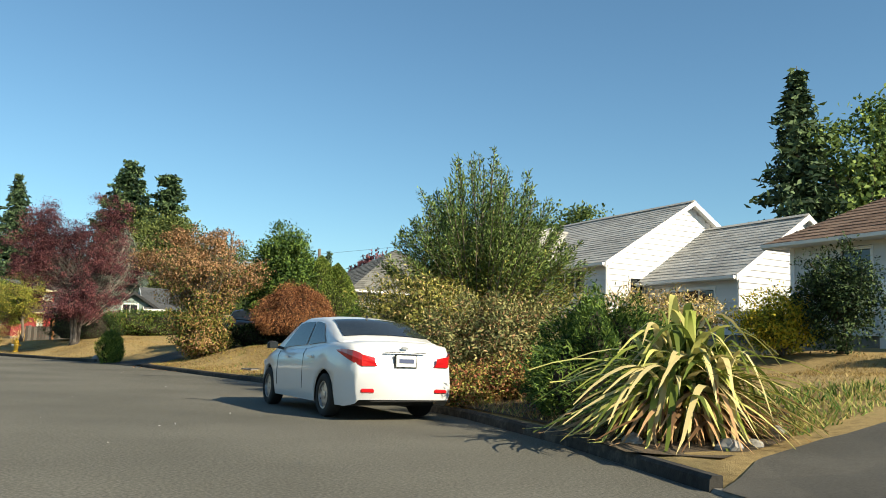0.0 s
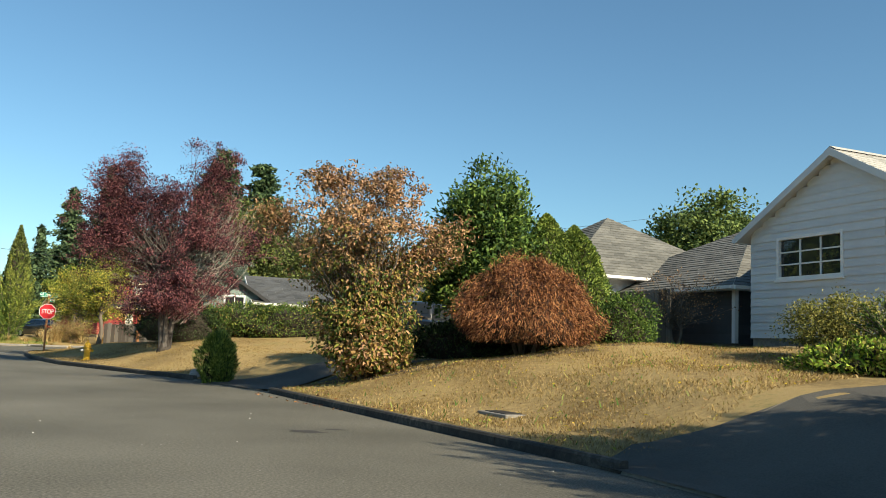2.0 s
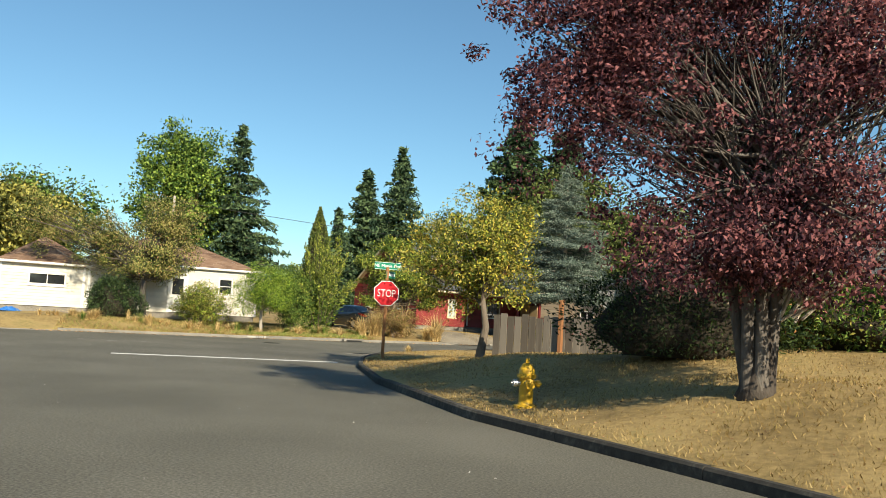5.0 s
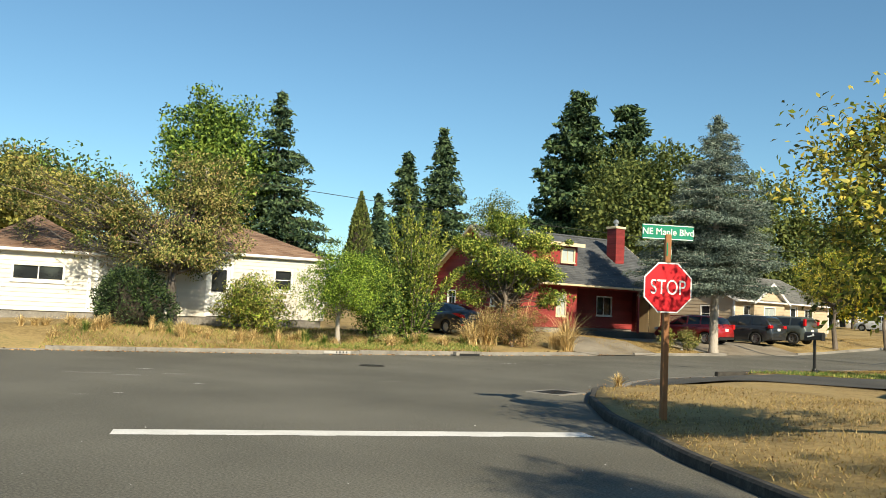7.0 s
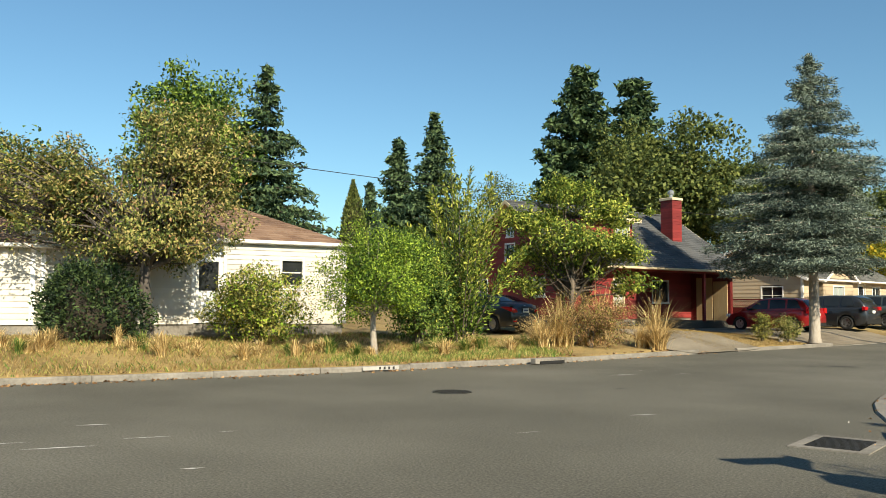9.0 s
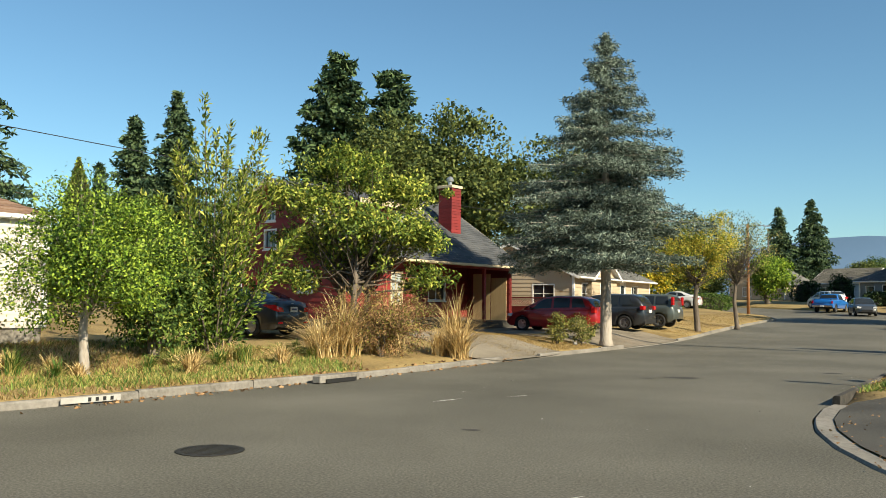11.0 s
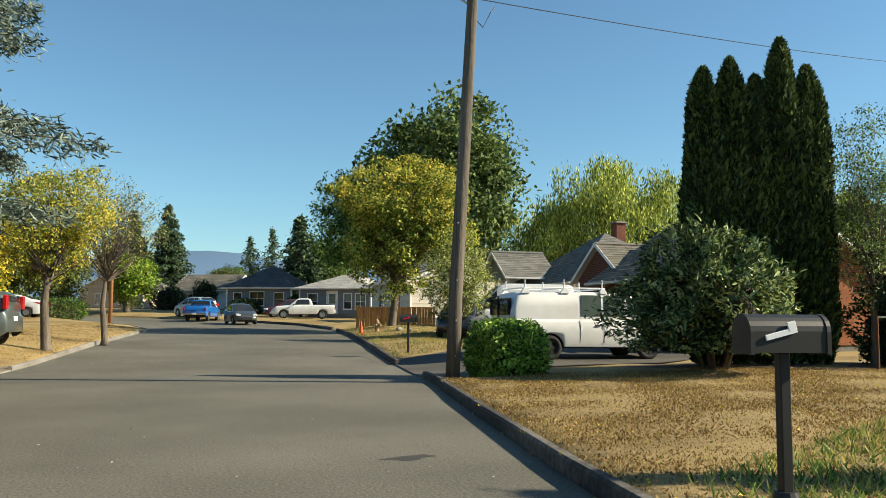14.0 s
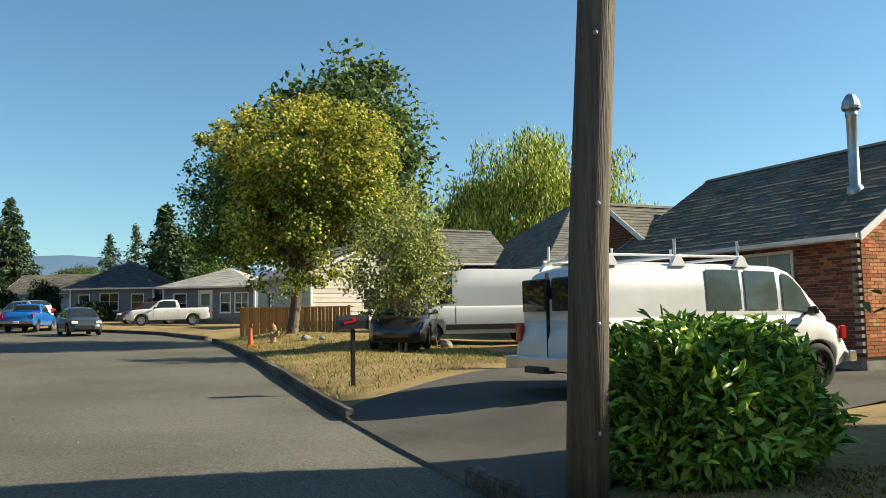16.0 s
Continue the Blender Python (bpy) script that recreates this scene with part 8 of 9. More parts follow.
def vehicle(name, x, y, fx, fy, label, spec, paint_mat, category="car", z=None):
    """A parked vehicle from its side profile: body shell, cabin, glass, wheels, lights, bumpers, mirrors and handles."""
    L, W, H = spec["size"]
    base_z = (gz(x, y) if not inside_poly(np.array([x]), np.array([y]), ROAD)[0] else float(road_z(x, y))) if z is None else z
    root = thing(name, frame_at(x, y, base_z, fx, fy), label, category)
    xr, xf = spec["axles"]
    r = spec["wheel_r"]
    sill = spec.get("sill", 0.22)
    deck, roofp, plan = spec["deck"], spec["roof"], spec.get("plan", ((-L / 2, 0.82), (-L / 2 + 0.25, 0.95), (-L / 2 + 0.9, 1.0), (L / 2 - 1.1, 1.0), (L / 2 - 0.4, 0.92), (L / 2, 0.72)))
    low = spec.get("low", ((-L / 2, 0.42), (-L / 2 + 0.15, 0.3), (-L / 2 + 0.4, sill), (L / 2 - 0.5, sill), (L / 2 - 0.15, 0.25), (L / 2, 0.36)))
    xs = sorted(set([round(-L / 2 + L * k / 56, 4) for k in range(57)] + [round(a + s * (r + 0.07) * c, 4) for a in (xr, xf) for s in (-1, 1) for c in (1.0, 0.97, 0.85, 0.6)]))
    arch = r + 0.07
    half = lambda q: W / 2 * smooth_profile(plan, q, 0.12)
    dz = lambda q: smooth_profile(deck, q, 0.06)
    rings = []
    for q in xs:
        w, zt, zb = half(q), dz(q), lerp_profile(low, q)
        for a in (xr, xf):
            if abs(q - a) < arch:
                zb = max(zb, r + math.sqrt(max(0, arch * arch - (q - a) ** 2)) - 0.02)
        c = spec.get("crown", 0.03)
        h = zt - zb
        zs = [zb, max(zb + 0.01, sill + 0.16), max(zb + 0.02, sill + (zt - sill) * 0.55), max(zb + 0.03, zt - 0.11), zt - 0.02, zt + c * 0.6, zt + c]
        ws = [w * 0.955, w * 0.992, w, w * 0.985, w * 0.93, w * 0.6, 0.0]
        right = [(q, -a, b) for a, b in zip(ws, zs)]
        left = [(q, a, b) for a, b in zip(ws[:-1], zs[:-1])][::-1]
        rings.append(right + left)
    n = len(rings[0])
    g = Geo()
    g.add([p for rg in rings for p in rg], [(i * n + k, (i + 1) * n + k, (i + 1) * n + k + 1, i * n + k + 1) for i in range(len(rings) - 1) for k in range(n - 1)] + [tuple(range(n)), tuple((len(rings) - 1) * n + k for k in range(n - 1, -1, -1))])
    body = part("body", g, paint_mat, root, smooth=True)
    g = Geo()
    g.box(-L / 2 + 0.5, -W / 2 * 0.86, sill - 0.01, L / 2 - 0.4, W / 2 * 0.86, sill + 0.4)
    part("underbody", g, M_BLACK, root)
    # cabin
    g0, g1 = spec["cabin"]
    tw = spec.get("tumble", 0.8)
    cx = sorted(set([g0 + (g1 - g0) * k / 30 for k in range(31)]))
    zr = lambda q: smooth_profile(roofp, q, 0.07)
    belt = lambda q: half(q) * 0.925

    def side(q, t):
        """Half width and height on the cabin's flank, t from the belt to the roof's edge."""
        b, top = dz(q) - 0.03, max(dz(q) - 0.02, zr(q) - 0.05)
        f = (top - b) / max(0.05, H - 0.05 - b)
        return belt(q) + (half(q) * tw - belt(q)) * t * min(1, f), b + (top - b) * t

    rings = []
    for q in cx:
        e, b = side(q, 0)
        m1, z1 = side(q, 0.5)
        m2, z2 = side(q, 1.0)
        zt = max(zr(q), z2 + 0.005)
        ring = [(e, b), (m1 + 0.012, z1), (m2, z2), (m2 * 0.9, z2 + (zt - z2) * 0.75), (m2 * 0.5, zt + 0.012)]
        rings.append([(q, -a, c) for a, c in ring] + [(q, 0, zt + 0.02)] + [(q, a, c) for a, c in ring[::-1]])
    n = len(rings[0])
    g = Geo()
    g.add([p for rg in rings for p in rg], [(i * n + k, (i + 1) * n + k, (i + 1) * n + k + 1, i * n + k + 1) for i in range(len(rings) - 1) for k in range(n - 1)] + [tuple(range(n)), tuple((len(rings) - 1) * n + k for k in range(n - 1, -1, -1))])
    part("cabin", g, paint_mat, root, smooth=True)
    # side glass, one pane each
    for q0, q1, s0, s1 in spec["side_glass"]:
        for sg in (-1, 1):
            g = Geo()
            vs = []
            m = 8
            for i in range(m + 1):
                q = q0 + (q1 - q0) * i / m
                lo = 0.14
                for t in (lo, 0.5, 0.93):
                    qq = q + ((s0 if i < m / 2 else s1) * 0 + s0 * (1 - i / m) + s1 * (i / m)) * (t - lo)
                    wv, zv = side(qq, t)
                    vs.append((qq, sg * (wv + 0.014 + 0.012 * (1 - abs(2 * t - 1))), zv))
            fs = [(i * 3 + k, (i + 1) * 3 + k, (i + 1) * 3 + k + 1, i * 3 + k + 1) for i in range(m) for k in range(2)]
            g.add(vs, fs)
            part("side_window", g, spec.get("glass", M_CARGLASS), root, smooth=True)
    for nm, (q0, q1), lo_w in (("windscreen", spec["screen"], 0.92), ("rear_window", spec["backlight"], 0.9)):
        g = Geo()
        vs = []
        m = 8
        for i in range(m + 1):
            q = q0 + (q1 - q0) * i / m
            m2, z2 = side(q, 1.0)
            zt = max(zr(q), z2 + 0.005)
            for k in range(9):
                u = -1 + 2 * k / 8
                yy = u * m2 * lo_w
                au = abs(u) * lo_w
                zz = zt + 0.02 - 0.008 * au / 0.5 if au < 0.5 else (zt + 0.012) + (z2 + (zt - z2) * 0.75 - zt - 0.012) * (au - 0.5) / 0.4
                push = 0.012 if nm == "windscreen" else 0.012
                vs.append((q + (push if nm == "windscreen" else -push), yy, zz + 0.01))
        g.add(vs, [(i * 9 + k, (i + 1) * 9 + k, (i + 1) * 9 + k + 1, i * 9 + k + 1) for i in range(m) for k in range(8)])
        part(nm, g, M_CARGLASS, root, smooth=True)
    for a in (xr, xf):
        for sg in (-1, 1):
            wheel_parts(root, a, sg, sg * (W / 2 - 0.03), r, 0.2, spec.get("rim", M_ALLOY), spec.get("spokes", 7), spec.get("steel", False))
    # lamps, bumpers, plate
    for nm, mat, boxes in spec.get("patches", ()):
        for bx in boxes:
            x0, y0, z0, x1, y1, z1 = bx
            sides = ((1,) if y0 < 0 < y1 else (1, -1))
            for sg in sides:
                g = Geo()
                a, b = sorted((sg * y0, sg * y1))
                g.cbox(x0, a, z0, x1, b, z1, min(0.02, (x1 - x0) * 0.3, (z1 - z0) * 0.3, (b - a) * 0.3))
                part(nm, g, mat, root)
    if spec.get("tails"):
        # wedge-shaped lamps that wrap round the rear corners
        for sg in (-1, 1):
            g = Geo()
            path = ((-1.66, 0.955, 0.95), (-1.8, 0.972, 0.9), (-1.95, 0.968, 0.845), (-2.06, 0.958, 0.8), (-2.13, 0.935, 0.765), (-2.165, 0.905, 0.75))
            vs = []
            for k, (q, zt, zb) in enumerate(path):
                wv = half(q) * 0.985 + 0.008
                inset = 0.0 if k < 4 else 0.03 * (k - 3)
                vs += [(q - 0.006 * k, sg * (wv - inset), zt), (q - 0.006 * k, sg * (wv + 0.006 - inset), (zt + zb) / 2), (q - 0.006 * k, sg * (wv - inset), zb)]
            vs += [(-2.2, sg * 0.48, 0.87), (-2.21, sg * 0.47, 0.81), (-2.205, sg * 0.44, 0.755)]
            g.add(vs, [(i * 3 + k, (i + 1) * 3 + k, (i + 1) * 3 + k + 1, i * 3 + k + 1) for i in range(len(path)) for k in range(2)])
            part("tail_light", g, M_TAIL, root, "wrap-round red tail light")
    for q, zz in spec.get("handles", ()):
        for sg in (-1, 1):
            wv = half(q)
            g = Geo()
            g.cbox(q - 0.09, min(sg * wv * 0.975, sg * (wv + 0.03)), zz, q + 0.09, max(sg * wv * 0.975, sg * (wv + 0.03)), zz + 0.03, 0.006)
            part("door_handle", g, spec.get("handle_mat", paint_mat), root)
    for q in spec.get("seams", ()):
        for sg in (-1, 1):
            g = Geo()
            w = half(q)
            zt = dz(q)
            zb = sill + 0.03
            pts = [(q, sg * (w * 0.993 + 0.002), sill + 0.16), (q, sg * (w + 0.002), sill + (zt - sill) * 0.55), (q, sg * (w * 0.985 + 0.003), zt - 0.11), (q, sg * (w * 0.935 + 0.003), zt - 0.025)]
            g.tube(pts, 0.004, 4)
            part("door_seam", g, M_BLACK, root)
    q = spec.get("mirror")
    if q:
        for sg in (-1, 1):
            w = half(q)
            g = Geo()
            g.cbox(q - 0.05, min(sg * (w + 0.03), sg * (w + 0.2)), dz(q) + 0.0, q + 0.07, max(sg * (w + 0.03), sg * (w + 0.2)), dz(q) + 0.12, 0.04)
            g.tube([(q, sg * w * 0.9, dz(q)), (q, sg * (w + 0.06), dz(q) + 0.03)], 0.025, 6)
            mi = part("mirror", g, spec.get("mirror_mat", paint_mat), root, smooth=False)
            g = Geo()
            g.cbox(q - 0.058, min(sg * (w + 0.045), sg * (w + 0.185)), dz(q) + 0.015, q - 0.05, max(sg * (w + 0.045), sg * (w + 0.185)), dz(q) + 0.105, 0.003)
            part("mirror_glass", g, M_CARGLASS, mi)
    return root


SEDAN = dict(size=(4.37, 1.70, 1.45), axles=(-1.23, 1.34), wheel_r=0.31, sill=0.2,
             deck=((-2.185, 0.62), (-2.15, 0.9), (-2.05, 1.06), (-1.5, 1.09), (-0.4, 0.98), (0.9, 0.93), (1.35, 0.9), (1.9, 0.76), (2.1, 0.62), (2.185, 0.5)),
             roof=((-1.75, 1.07), (-0.95, 1.38), (-0.5, 1.45), (0.1, 1.45), (0.4, 1.4), (1.3, 0.9)), cabin=(-1.75, 1.3), tumble=0.72,
             side_glass=((-1.15, -0.42, 0.5, 0.05), (-0.34, 0.75, 0.0, -0.55)), screen=(0.45, 1.2), backlight=(-1.52, -0.82),
             low=((-2.185, 0.3), (-2.1, 0.24), (-1.9, 0.2), (-1.5, 0.2), (1.6, 0.2), (2.05, 0.2), (2.185, 0.3)),
             patches=(("reflector", M_TAIL, ((-2.205, 0.46, 0.4, -2.1, 0.66, 0.45),)), ("number_plate", M_PLATE, ((-2.215, -0.16, 0.75, -2.17, 0.16, 0.91),)),
                      ("plate_bar", M_PLATE_INK, ((-2.219, -0.115, 0.8, -2.2, 0.115, 0.86),)), ("plate_frame", M_BLACK, ((-2.205, -0.172, 0.738, -2.165, 0.172, 0.922),)), ("head_light", M_LAMPGLASS, ((1.72, 0.5, 0.64, 1.97, 0.72, 0.74),)),
                      # thin black strips stand for shade in the plate recess and bumper groove
                      ("grille", M_BLACK, ((2.1, -0.4, 0.3, 2.2, 0.4, 0.5),)), ("boot_seam", M_BLACK, ((-2.175, -0.62, 0.72, -2.16, 0.62, 0.728),)), ("badge", M_GALV, ((-2.152, -0.05, 0.99, -2.12, 0.05, 1.02),)), ("plate_lip", M_BLACK, ((-2.178, -0.32, 0.94, -2.15, 0.32, 0.949),)), ("bumper_crease", M_BLACK, ((-2.186, -0.5, 0.275, -2.15, 0.5, 0.283),)),
                      ("aerial", M_BLACK, ((-0.82, -0.012, 1.44, -0.76, 0.012, 1.487),))),
             handles=((-0.75, 0.83), (0.3, 0.8)), seams=(-0.38, 0.82), mirror=0.75, spokes=8, tails=True, mirror_mat=M_BLACK)
vehicle("white_sedan", -1.73, 17.22, -0.541, 0.84, "white four-door sedan parked at the kerb", SEDAN, M_CAR_WHITE, z=0.0)

VAN = dict(size=(5.3, 2.0, 2.03), axles=(-1.36, 1.88), wheel_r=0.37, sill=0.36,
           deck=((-2.65, 0.7), (-2.6, 1.15), (-2.4, 1.22), (1.6, 1.22), (1.95, 1.18), (2.42, 1.02), (2.6, 0.85), (2.65, 0.7)),
           roof=((-2.56, 1.2), (-2.48, 1.85), (-2.3, 1.99), (0, 2.03), (1.15, 2.0), (1.4, 1.93), (2.15, 1.2)), cabin=(-2.54, 2.15), tumble=0.86, plan=((-2.65, 0.94), (-2.5, 0.98), (-2.0, 1.0), (1.6, 1.0), (2.3, 0.95), (2.65, 0.84)),
           side_glass=((-0.35, 0.32, 0, 0), (0.42, 1.08, 0, 0), (1.2, 1.95, 0.0, -0.42)), screen=(1.45, 2.05), backlight=(-2.535, -2.49),
           low=((-2.65, 0.5), (-2.5, 0.42), (2.4, 0.36), (2.65, 0.45)), crown=0.02,
           patches=(("rear_window", M_CARGLASS, ((-2.63, 0.1, 1.32, -2.5, 0.78, 1.82),)), ("tail_light", M_TAIL, ((-2.67, 0.8, 0.85, -2.58, 0.95, 1.15),)), ("rear_bumper", M_CHROME, ((-2.85, -0.98, 0.45, -2.63, 0.98, 0.64),)), ("tow_step", M_BLACK, ((-2.9, -0.3, 0.4, -2.7, 0.3, 0.5),)),
                    ("front_bumper", M_CHROME, ((2.58, -0.96, 0.42, 2.76, 0.96, 0.6),)), ("marker_light", M_TAIL, ((2.42, 0.88, 0.8, 2.56, 0.95, 1.02),)), ("door_seam", M_BLACK, ((-2.662, -0.008, 0.62, -2.6, 0.008, 1.9),)), ("wheel_arch_rub", M_BLACK, ((-0.4, 0.992, 0.6, -0.39, 1.005, 1.2), (0.36, 0.992, 0.5, 0.37, 1.005, 1.2), (1.14, 0.992, 0.5, 1.15, 1.005, 1.2)))),
           handles=((0.2, 1.02), (1.3, 1.02)), handle_mat=M_BLACK, seams=(-0.42, 0.37, 1.14), mirror=1.65, mirror_mat=M_BLACK, rim=M_BLACK, steel=True, spokes=5, glass=M_VANGLASS)
van = vehicle("work_van", -18.45, 87.25, 0.96, -0.27, "old white work van with a roof rack and dark wheels", VAN, M_VAN_WHITE, "van", z=gz(-18.6, 87.0) + 0.01)
for q in (-2.1, -0.85, 0.4):
    g = Geo()
    g.tube([(q, -0.85, 1.98), (q, -0.85, 2.12), (q, 0.85, 2.12), (q, 0.85, 1.98)], 0.025, 6)
    for sg in (-1, 1):
        g.tube([(q, sg * 0.8, 2.1), (q, sg * 0.8, 2.38)], 0.022, 6)
        g.prism([(q - 0.14, 1.97), (q + 0.14, 1.97), (q + 0.05, 2.12), (q - 0.05, 2.12)], sg * 0.85 - 0.04, sg * 0.85 + 0.04, "y")
    part("roof_rack_bar", g, M_SIGN_WHITE, van)
for sg in (-1, 1):
    g = Geo()
    g.tube([(-2.2, sg * 0.8, 2.13), (0.5, sg * 0.8, 2.13)], 0.02, 6)
    part("roof_rack_rail", g, M_SIGN_WHITE, van)

TRANSIT = dict(size=(5.95, 2.06, 2.55), axles=(-1.95, 1.8), wheel_r=0.36, sill=0.36,
               deck=((-2.97, 0.7), (-2.93, 1.25), (-2.7, 1.3), (1.5, 1.3), (2.1, 1.25), (2.75, 1.02), (2.97, 0.75)),
               roof=((-2.9, 1.3), (-2.82, 2.35), (-2.6, 2.52), (0.4, 2.55), (0.9, 2.45), (2.3, 1.2)), cabin=(-2.88, 2.3), tumble=0.88, plan=((-2.97, 0.94), (-2.7, 0.99), (-2.2, 1.0), (1.6, 1.0), (2.5, 0.94), (2.97, 0.78)),
               side_glass=((1.05, 1.95, 0, -0.45),), screen=(1.0, 2.2), backlight=(-2.87, -2.83),
               patches=(("tail_light", M_TAIL, ((-2.99, 0.86, 1.1, -2.86, 1.0, 1.65),)), ("grille", M_BLACK, ((2.72, -0.75, 0.45, 3.0, 0.75, 0.95),)), ("side_cladding", M_BLACK, ((-1.45, 0.99, 0.5, 1.3, 1.05, 0.68),)), ("front_bumper", M_BLACK, ((2.7, -0.92, 0.36, 3.02, 0.92, 0.6),))),
               seams=(0.95,), mirror=1.75, mirror_mat=M_BLACK, spokes=10)
vehicle("delivery_van", -10.7, 100.9, -0.9, 0.436, "white high-roof delivery van parked on the drive", TRANSIT, M_CAR_WHITE, "van")

HATCH = dict(size=(4.3, 1.72, 1.56), axles=(-1.3, 1.3), wheel_r=0.32, sill=0.22,
             deck=((-2.15, 0.62), (-2.1, 1.0), (-1.9, 1.05), (-0.4, 1.0), (0.9, 0.96), (1.3, 0.93), (1.9, 0.78), (2.15, 0.5)),
             roof=((-2.08, 1.02), (-1.75, 1.4), (-1.4, 1.53), (-0.3, 1.56), (0.25, 1.5), (1.4, 0.92)), cabin=(-2.05, 1.4), tumble=0.76,
             side_glass=((-1.7, -1.05, 0.25, 0.0), (-0.95, -0.2, 0, 0), (-0.1, 0.95, 0, -0.65)), screen=(0.35, 1.3), backlight=(-2.02, -1.68),
             patches=(("tail_light", M_TAIL, ((-2.14, 0.62, 0.85, -1.95, 0.84, 1.1),)), ("number_plate", M_PLATE, ((-2.165, -0.15, 0.72, -2.12, 0.15, 0.86),)), ("bumper_lip", M_BLACK, ((-2.17, -0.7, 0.28, -2.05, 0.7, 0.4),)), ("head_light", M_LAMPGLASS, ((1.85, 0.5, 0.65, 2.05, 0.78, 0.78),))),
             handles=((-0.6, 0.85), (0.3, 0.85)), seams=(-0.2, 0.9, -1.0), mirror=0.85, spokes=5)
SUV = dict(HATCH, size=(4.5, 1.82, 1.66), deck=((-2.25, 0.65), (-2.2, 1.05), (-2.0, 1.1), (1.2, 1.03), (2.0, 0.9), (2.25, 0.6)), roof=((-2.18, 1.1), (-1.9, 1.5), (-1.6, 1.64), (-0.3, 1.66), (0.3, 1.6), (1.4, 1.0)), wheel_r=0.34, cabin=(-2.16, 1.4),
           patches=(("tail_light", M_TAIL, ((-2.24, 0.6, 0.95, -2.05, 0.9, 1.12),)), ("number_plate", M_PLATE, ((-2.265, -0.15, 0.8, -2.22, 0.15, 0.94),)), ("bumper_lip", M_BLACK, ((-2.27, -0.75, 0.3, -2.1, 0.75, 0.5),))))
CUBE = dict(SUV, size=(4.1, 1.8, 1.63), axles=(-1.3, 1.25), deck=((-2.05, 0.65), (-2.02, 1.05), (-1.9, 1.1), (1.2, 1.03), (1.8, 0.95), (2.05, 0.6)), roof=((-2.0, 1.1), (-1.92, 1.5), (-1.75, 1.61), (0.3, 1.63), (0.6, 1.56), (1.35, 1.0)), cabin=(-1.98, 1.35), side_glass=((-1.75, -1.15, 0.05, 0), (-1.05, -0.2, 0, 0), (-0.1, 0.85, 0, -0.4)), screen=(0.65, 1.25), backlight=(-1.96, -1.9),
            patches=(("tail_light", M_TAIL, ((-2.05, 0.68, 1.1, -1.92, 0.86, 1.5),)), ("number_plate", M_PLATE, ((-2.07, -0.15, 0.75, -2.02, 0.15, 0.89),))))
vehicle("red_hatchback", -39.0, 90.2, -0.93, 0.37, "dark red hatchback parked before the red house", HATCH, M_CAR_RED)
vehicle("black_suv", -36.9, 93.9, -0.93, 0.37, "black sport utility car parked beside the red hatchback", SUV, M_CAR_BLACK)
vehicle("grey_boxy_car", -35.2, 96.4, -0.93, 0.37, "grey-green boxy car parked in the row", CUBE, M_CAR_GREY)
vehicle("charcoal_sedan", -16.3, 125.8, -0.12, -0.99, "charcoal sedan parked at the kerb facing the camera", dict(SEDAN, patches=SEDAN["patches"] + (("head_light", M_LAMPGLASS, ((2.0, 0.42, 0.6, 2.13, 0.72, 0.72),)),)), M_CAR_CHAR)
PICKUP = dict(size=(5.2, 1.8, 1.68), axles=(-1.55, 1.6), wheel_r=0.36, sill=0.36,
              deck=((-2.6, 0.7), (-2.57, 1.12), (-2.4, 1.15), (0.3, 1.12), (1.2, 1.08), (2.2, 1.0), (2.6, 0.7)), roof=((-0.75, 1.12), (-0.62, 1.6), (-0.4, 1.67), (0.3, 1.66), (0.55, 1.6), (1.15, 1.08)), cabin=(-0.73, 1.15), tumble=0.76, plan=((-2.6, 0.96), (-2.4, 1.0), (1.6, 1.0), (2.3, 0.95), (2.6, 0.84)),
              side_glass=((-0.5, 0.75, 0.05, -0.3),), screen=(0.58, 1.08), backlight=(-0.71, -0.6), low=((-2.6, 0.5), (-2.4, 0.4), (2.2, 0.36), (2.6, 0.45)),
              # black block on the closed deck stands for the load bed's shaded hollow
              patches=(("tail_light", M_TAIL, ((-2.63, 0.76, 0.8, -2.56, 0.89, 1.05),)), ("rear_bumper", M_CHROME, ((-2.75, -0.85, 0.48, -2.58, 0.85, 0.64),)), ("number_plate", M_PLATE, ((-2.77, -0.15, 0.5, -2.74, 0.15, 0.62),)), ("load_bed", M_BLACK, ((-2.45, -0.75, 1.0, -0.8, 0.75, 1.19),)), ("grille", M_BLACK, ((2.5, -0.6, 0.65, 2.63, 0.6, 0.85),)), ("front_bumper", M_CHROME, ((2.5, -0.88, 0.42, 2.7, 0.88, 0.58),))), seams=(-0.62, 0.85), mirror=0.8, mirror_mat=M_BLACK, spokes=6)
vehicle("blue_pickup", -16.5, 134.4, 0.5, 0.866, "bright blue pickup truck parked at the kerb", PICKUP, M_CAR_BLUE, "pickup truck")
vehicle("white_suv", -15.4, 140.6, -0.3, 0.95, "white sport utility car with a roof box", SUV, M_CAR_WHITE)
vehicle("white_pickup", -8.6, 132.9, -0.93, 0.37, "old white pickup truck with a dark stripe and loaded bed", PICKUP, M_VAN_WHITE, "pickup truck")
vehicle("dark_red_car", -8.2, 137.2, -0.97, 0.25, "dark red car behind the white pickup", HATCH, M_CAR_DKRED)
vehicle("black_hatchback", -14.2, 100.3, -0.7, -0.71, "black car parked in front of the white delivery van", SUV, M_CAR_BLACK)
vehicle("white_coupe", -30.6, 129.5, -0.93, 0.37, "white sedan parked beside the street trees", SEDAN, M_CAR_WHITE)
vehicle("dark_parked_car", -48.4, 78.0, -0.93, 0.37, "dark car half hidden behind the tall grass", SEDAN, M_CAR_BLACK)

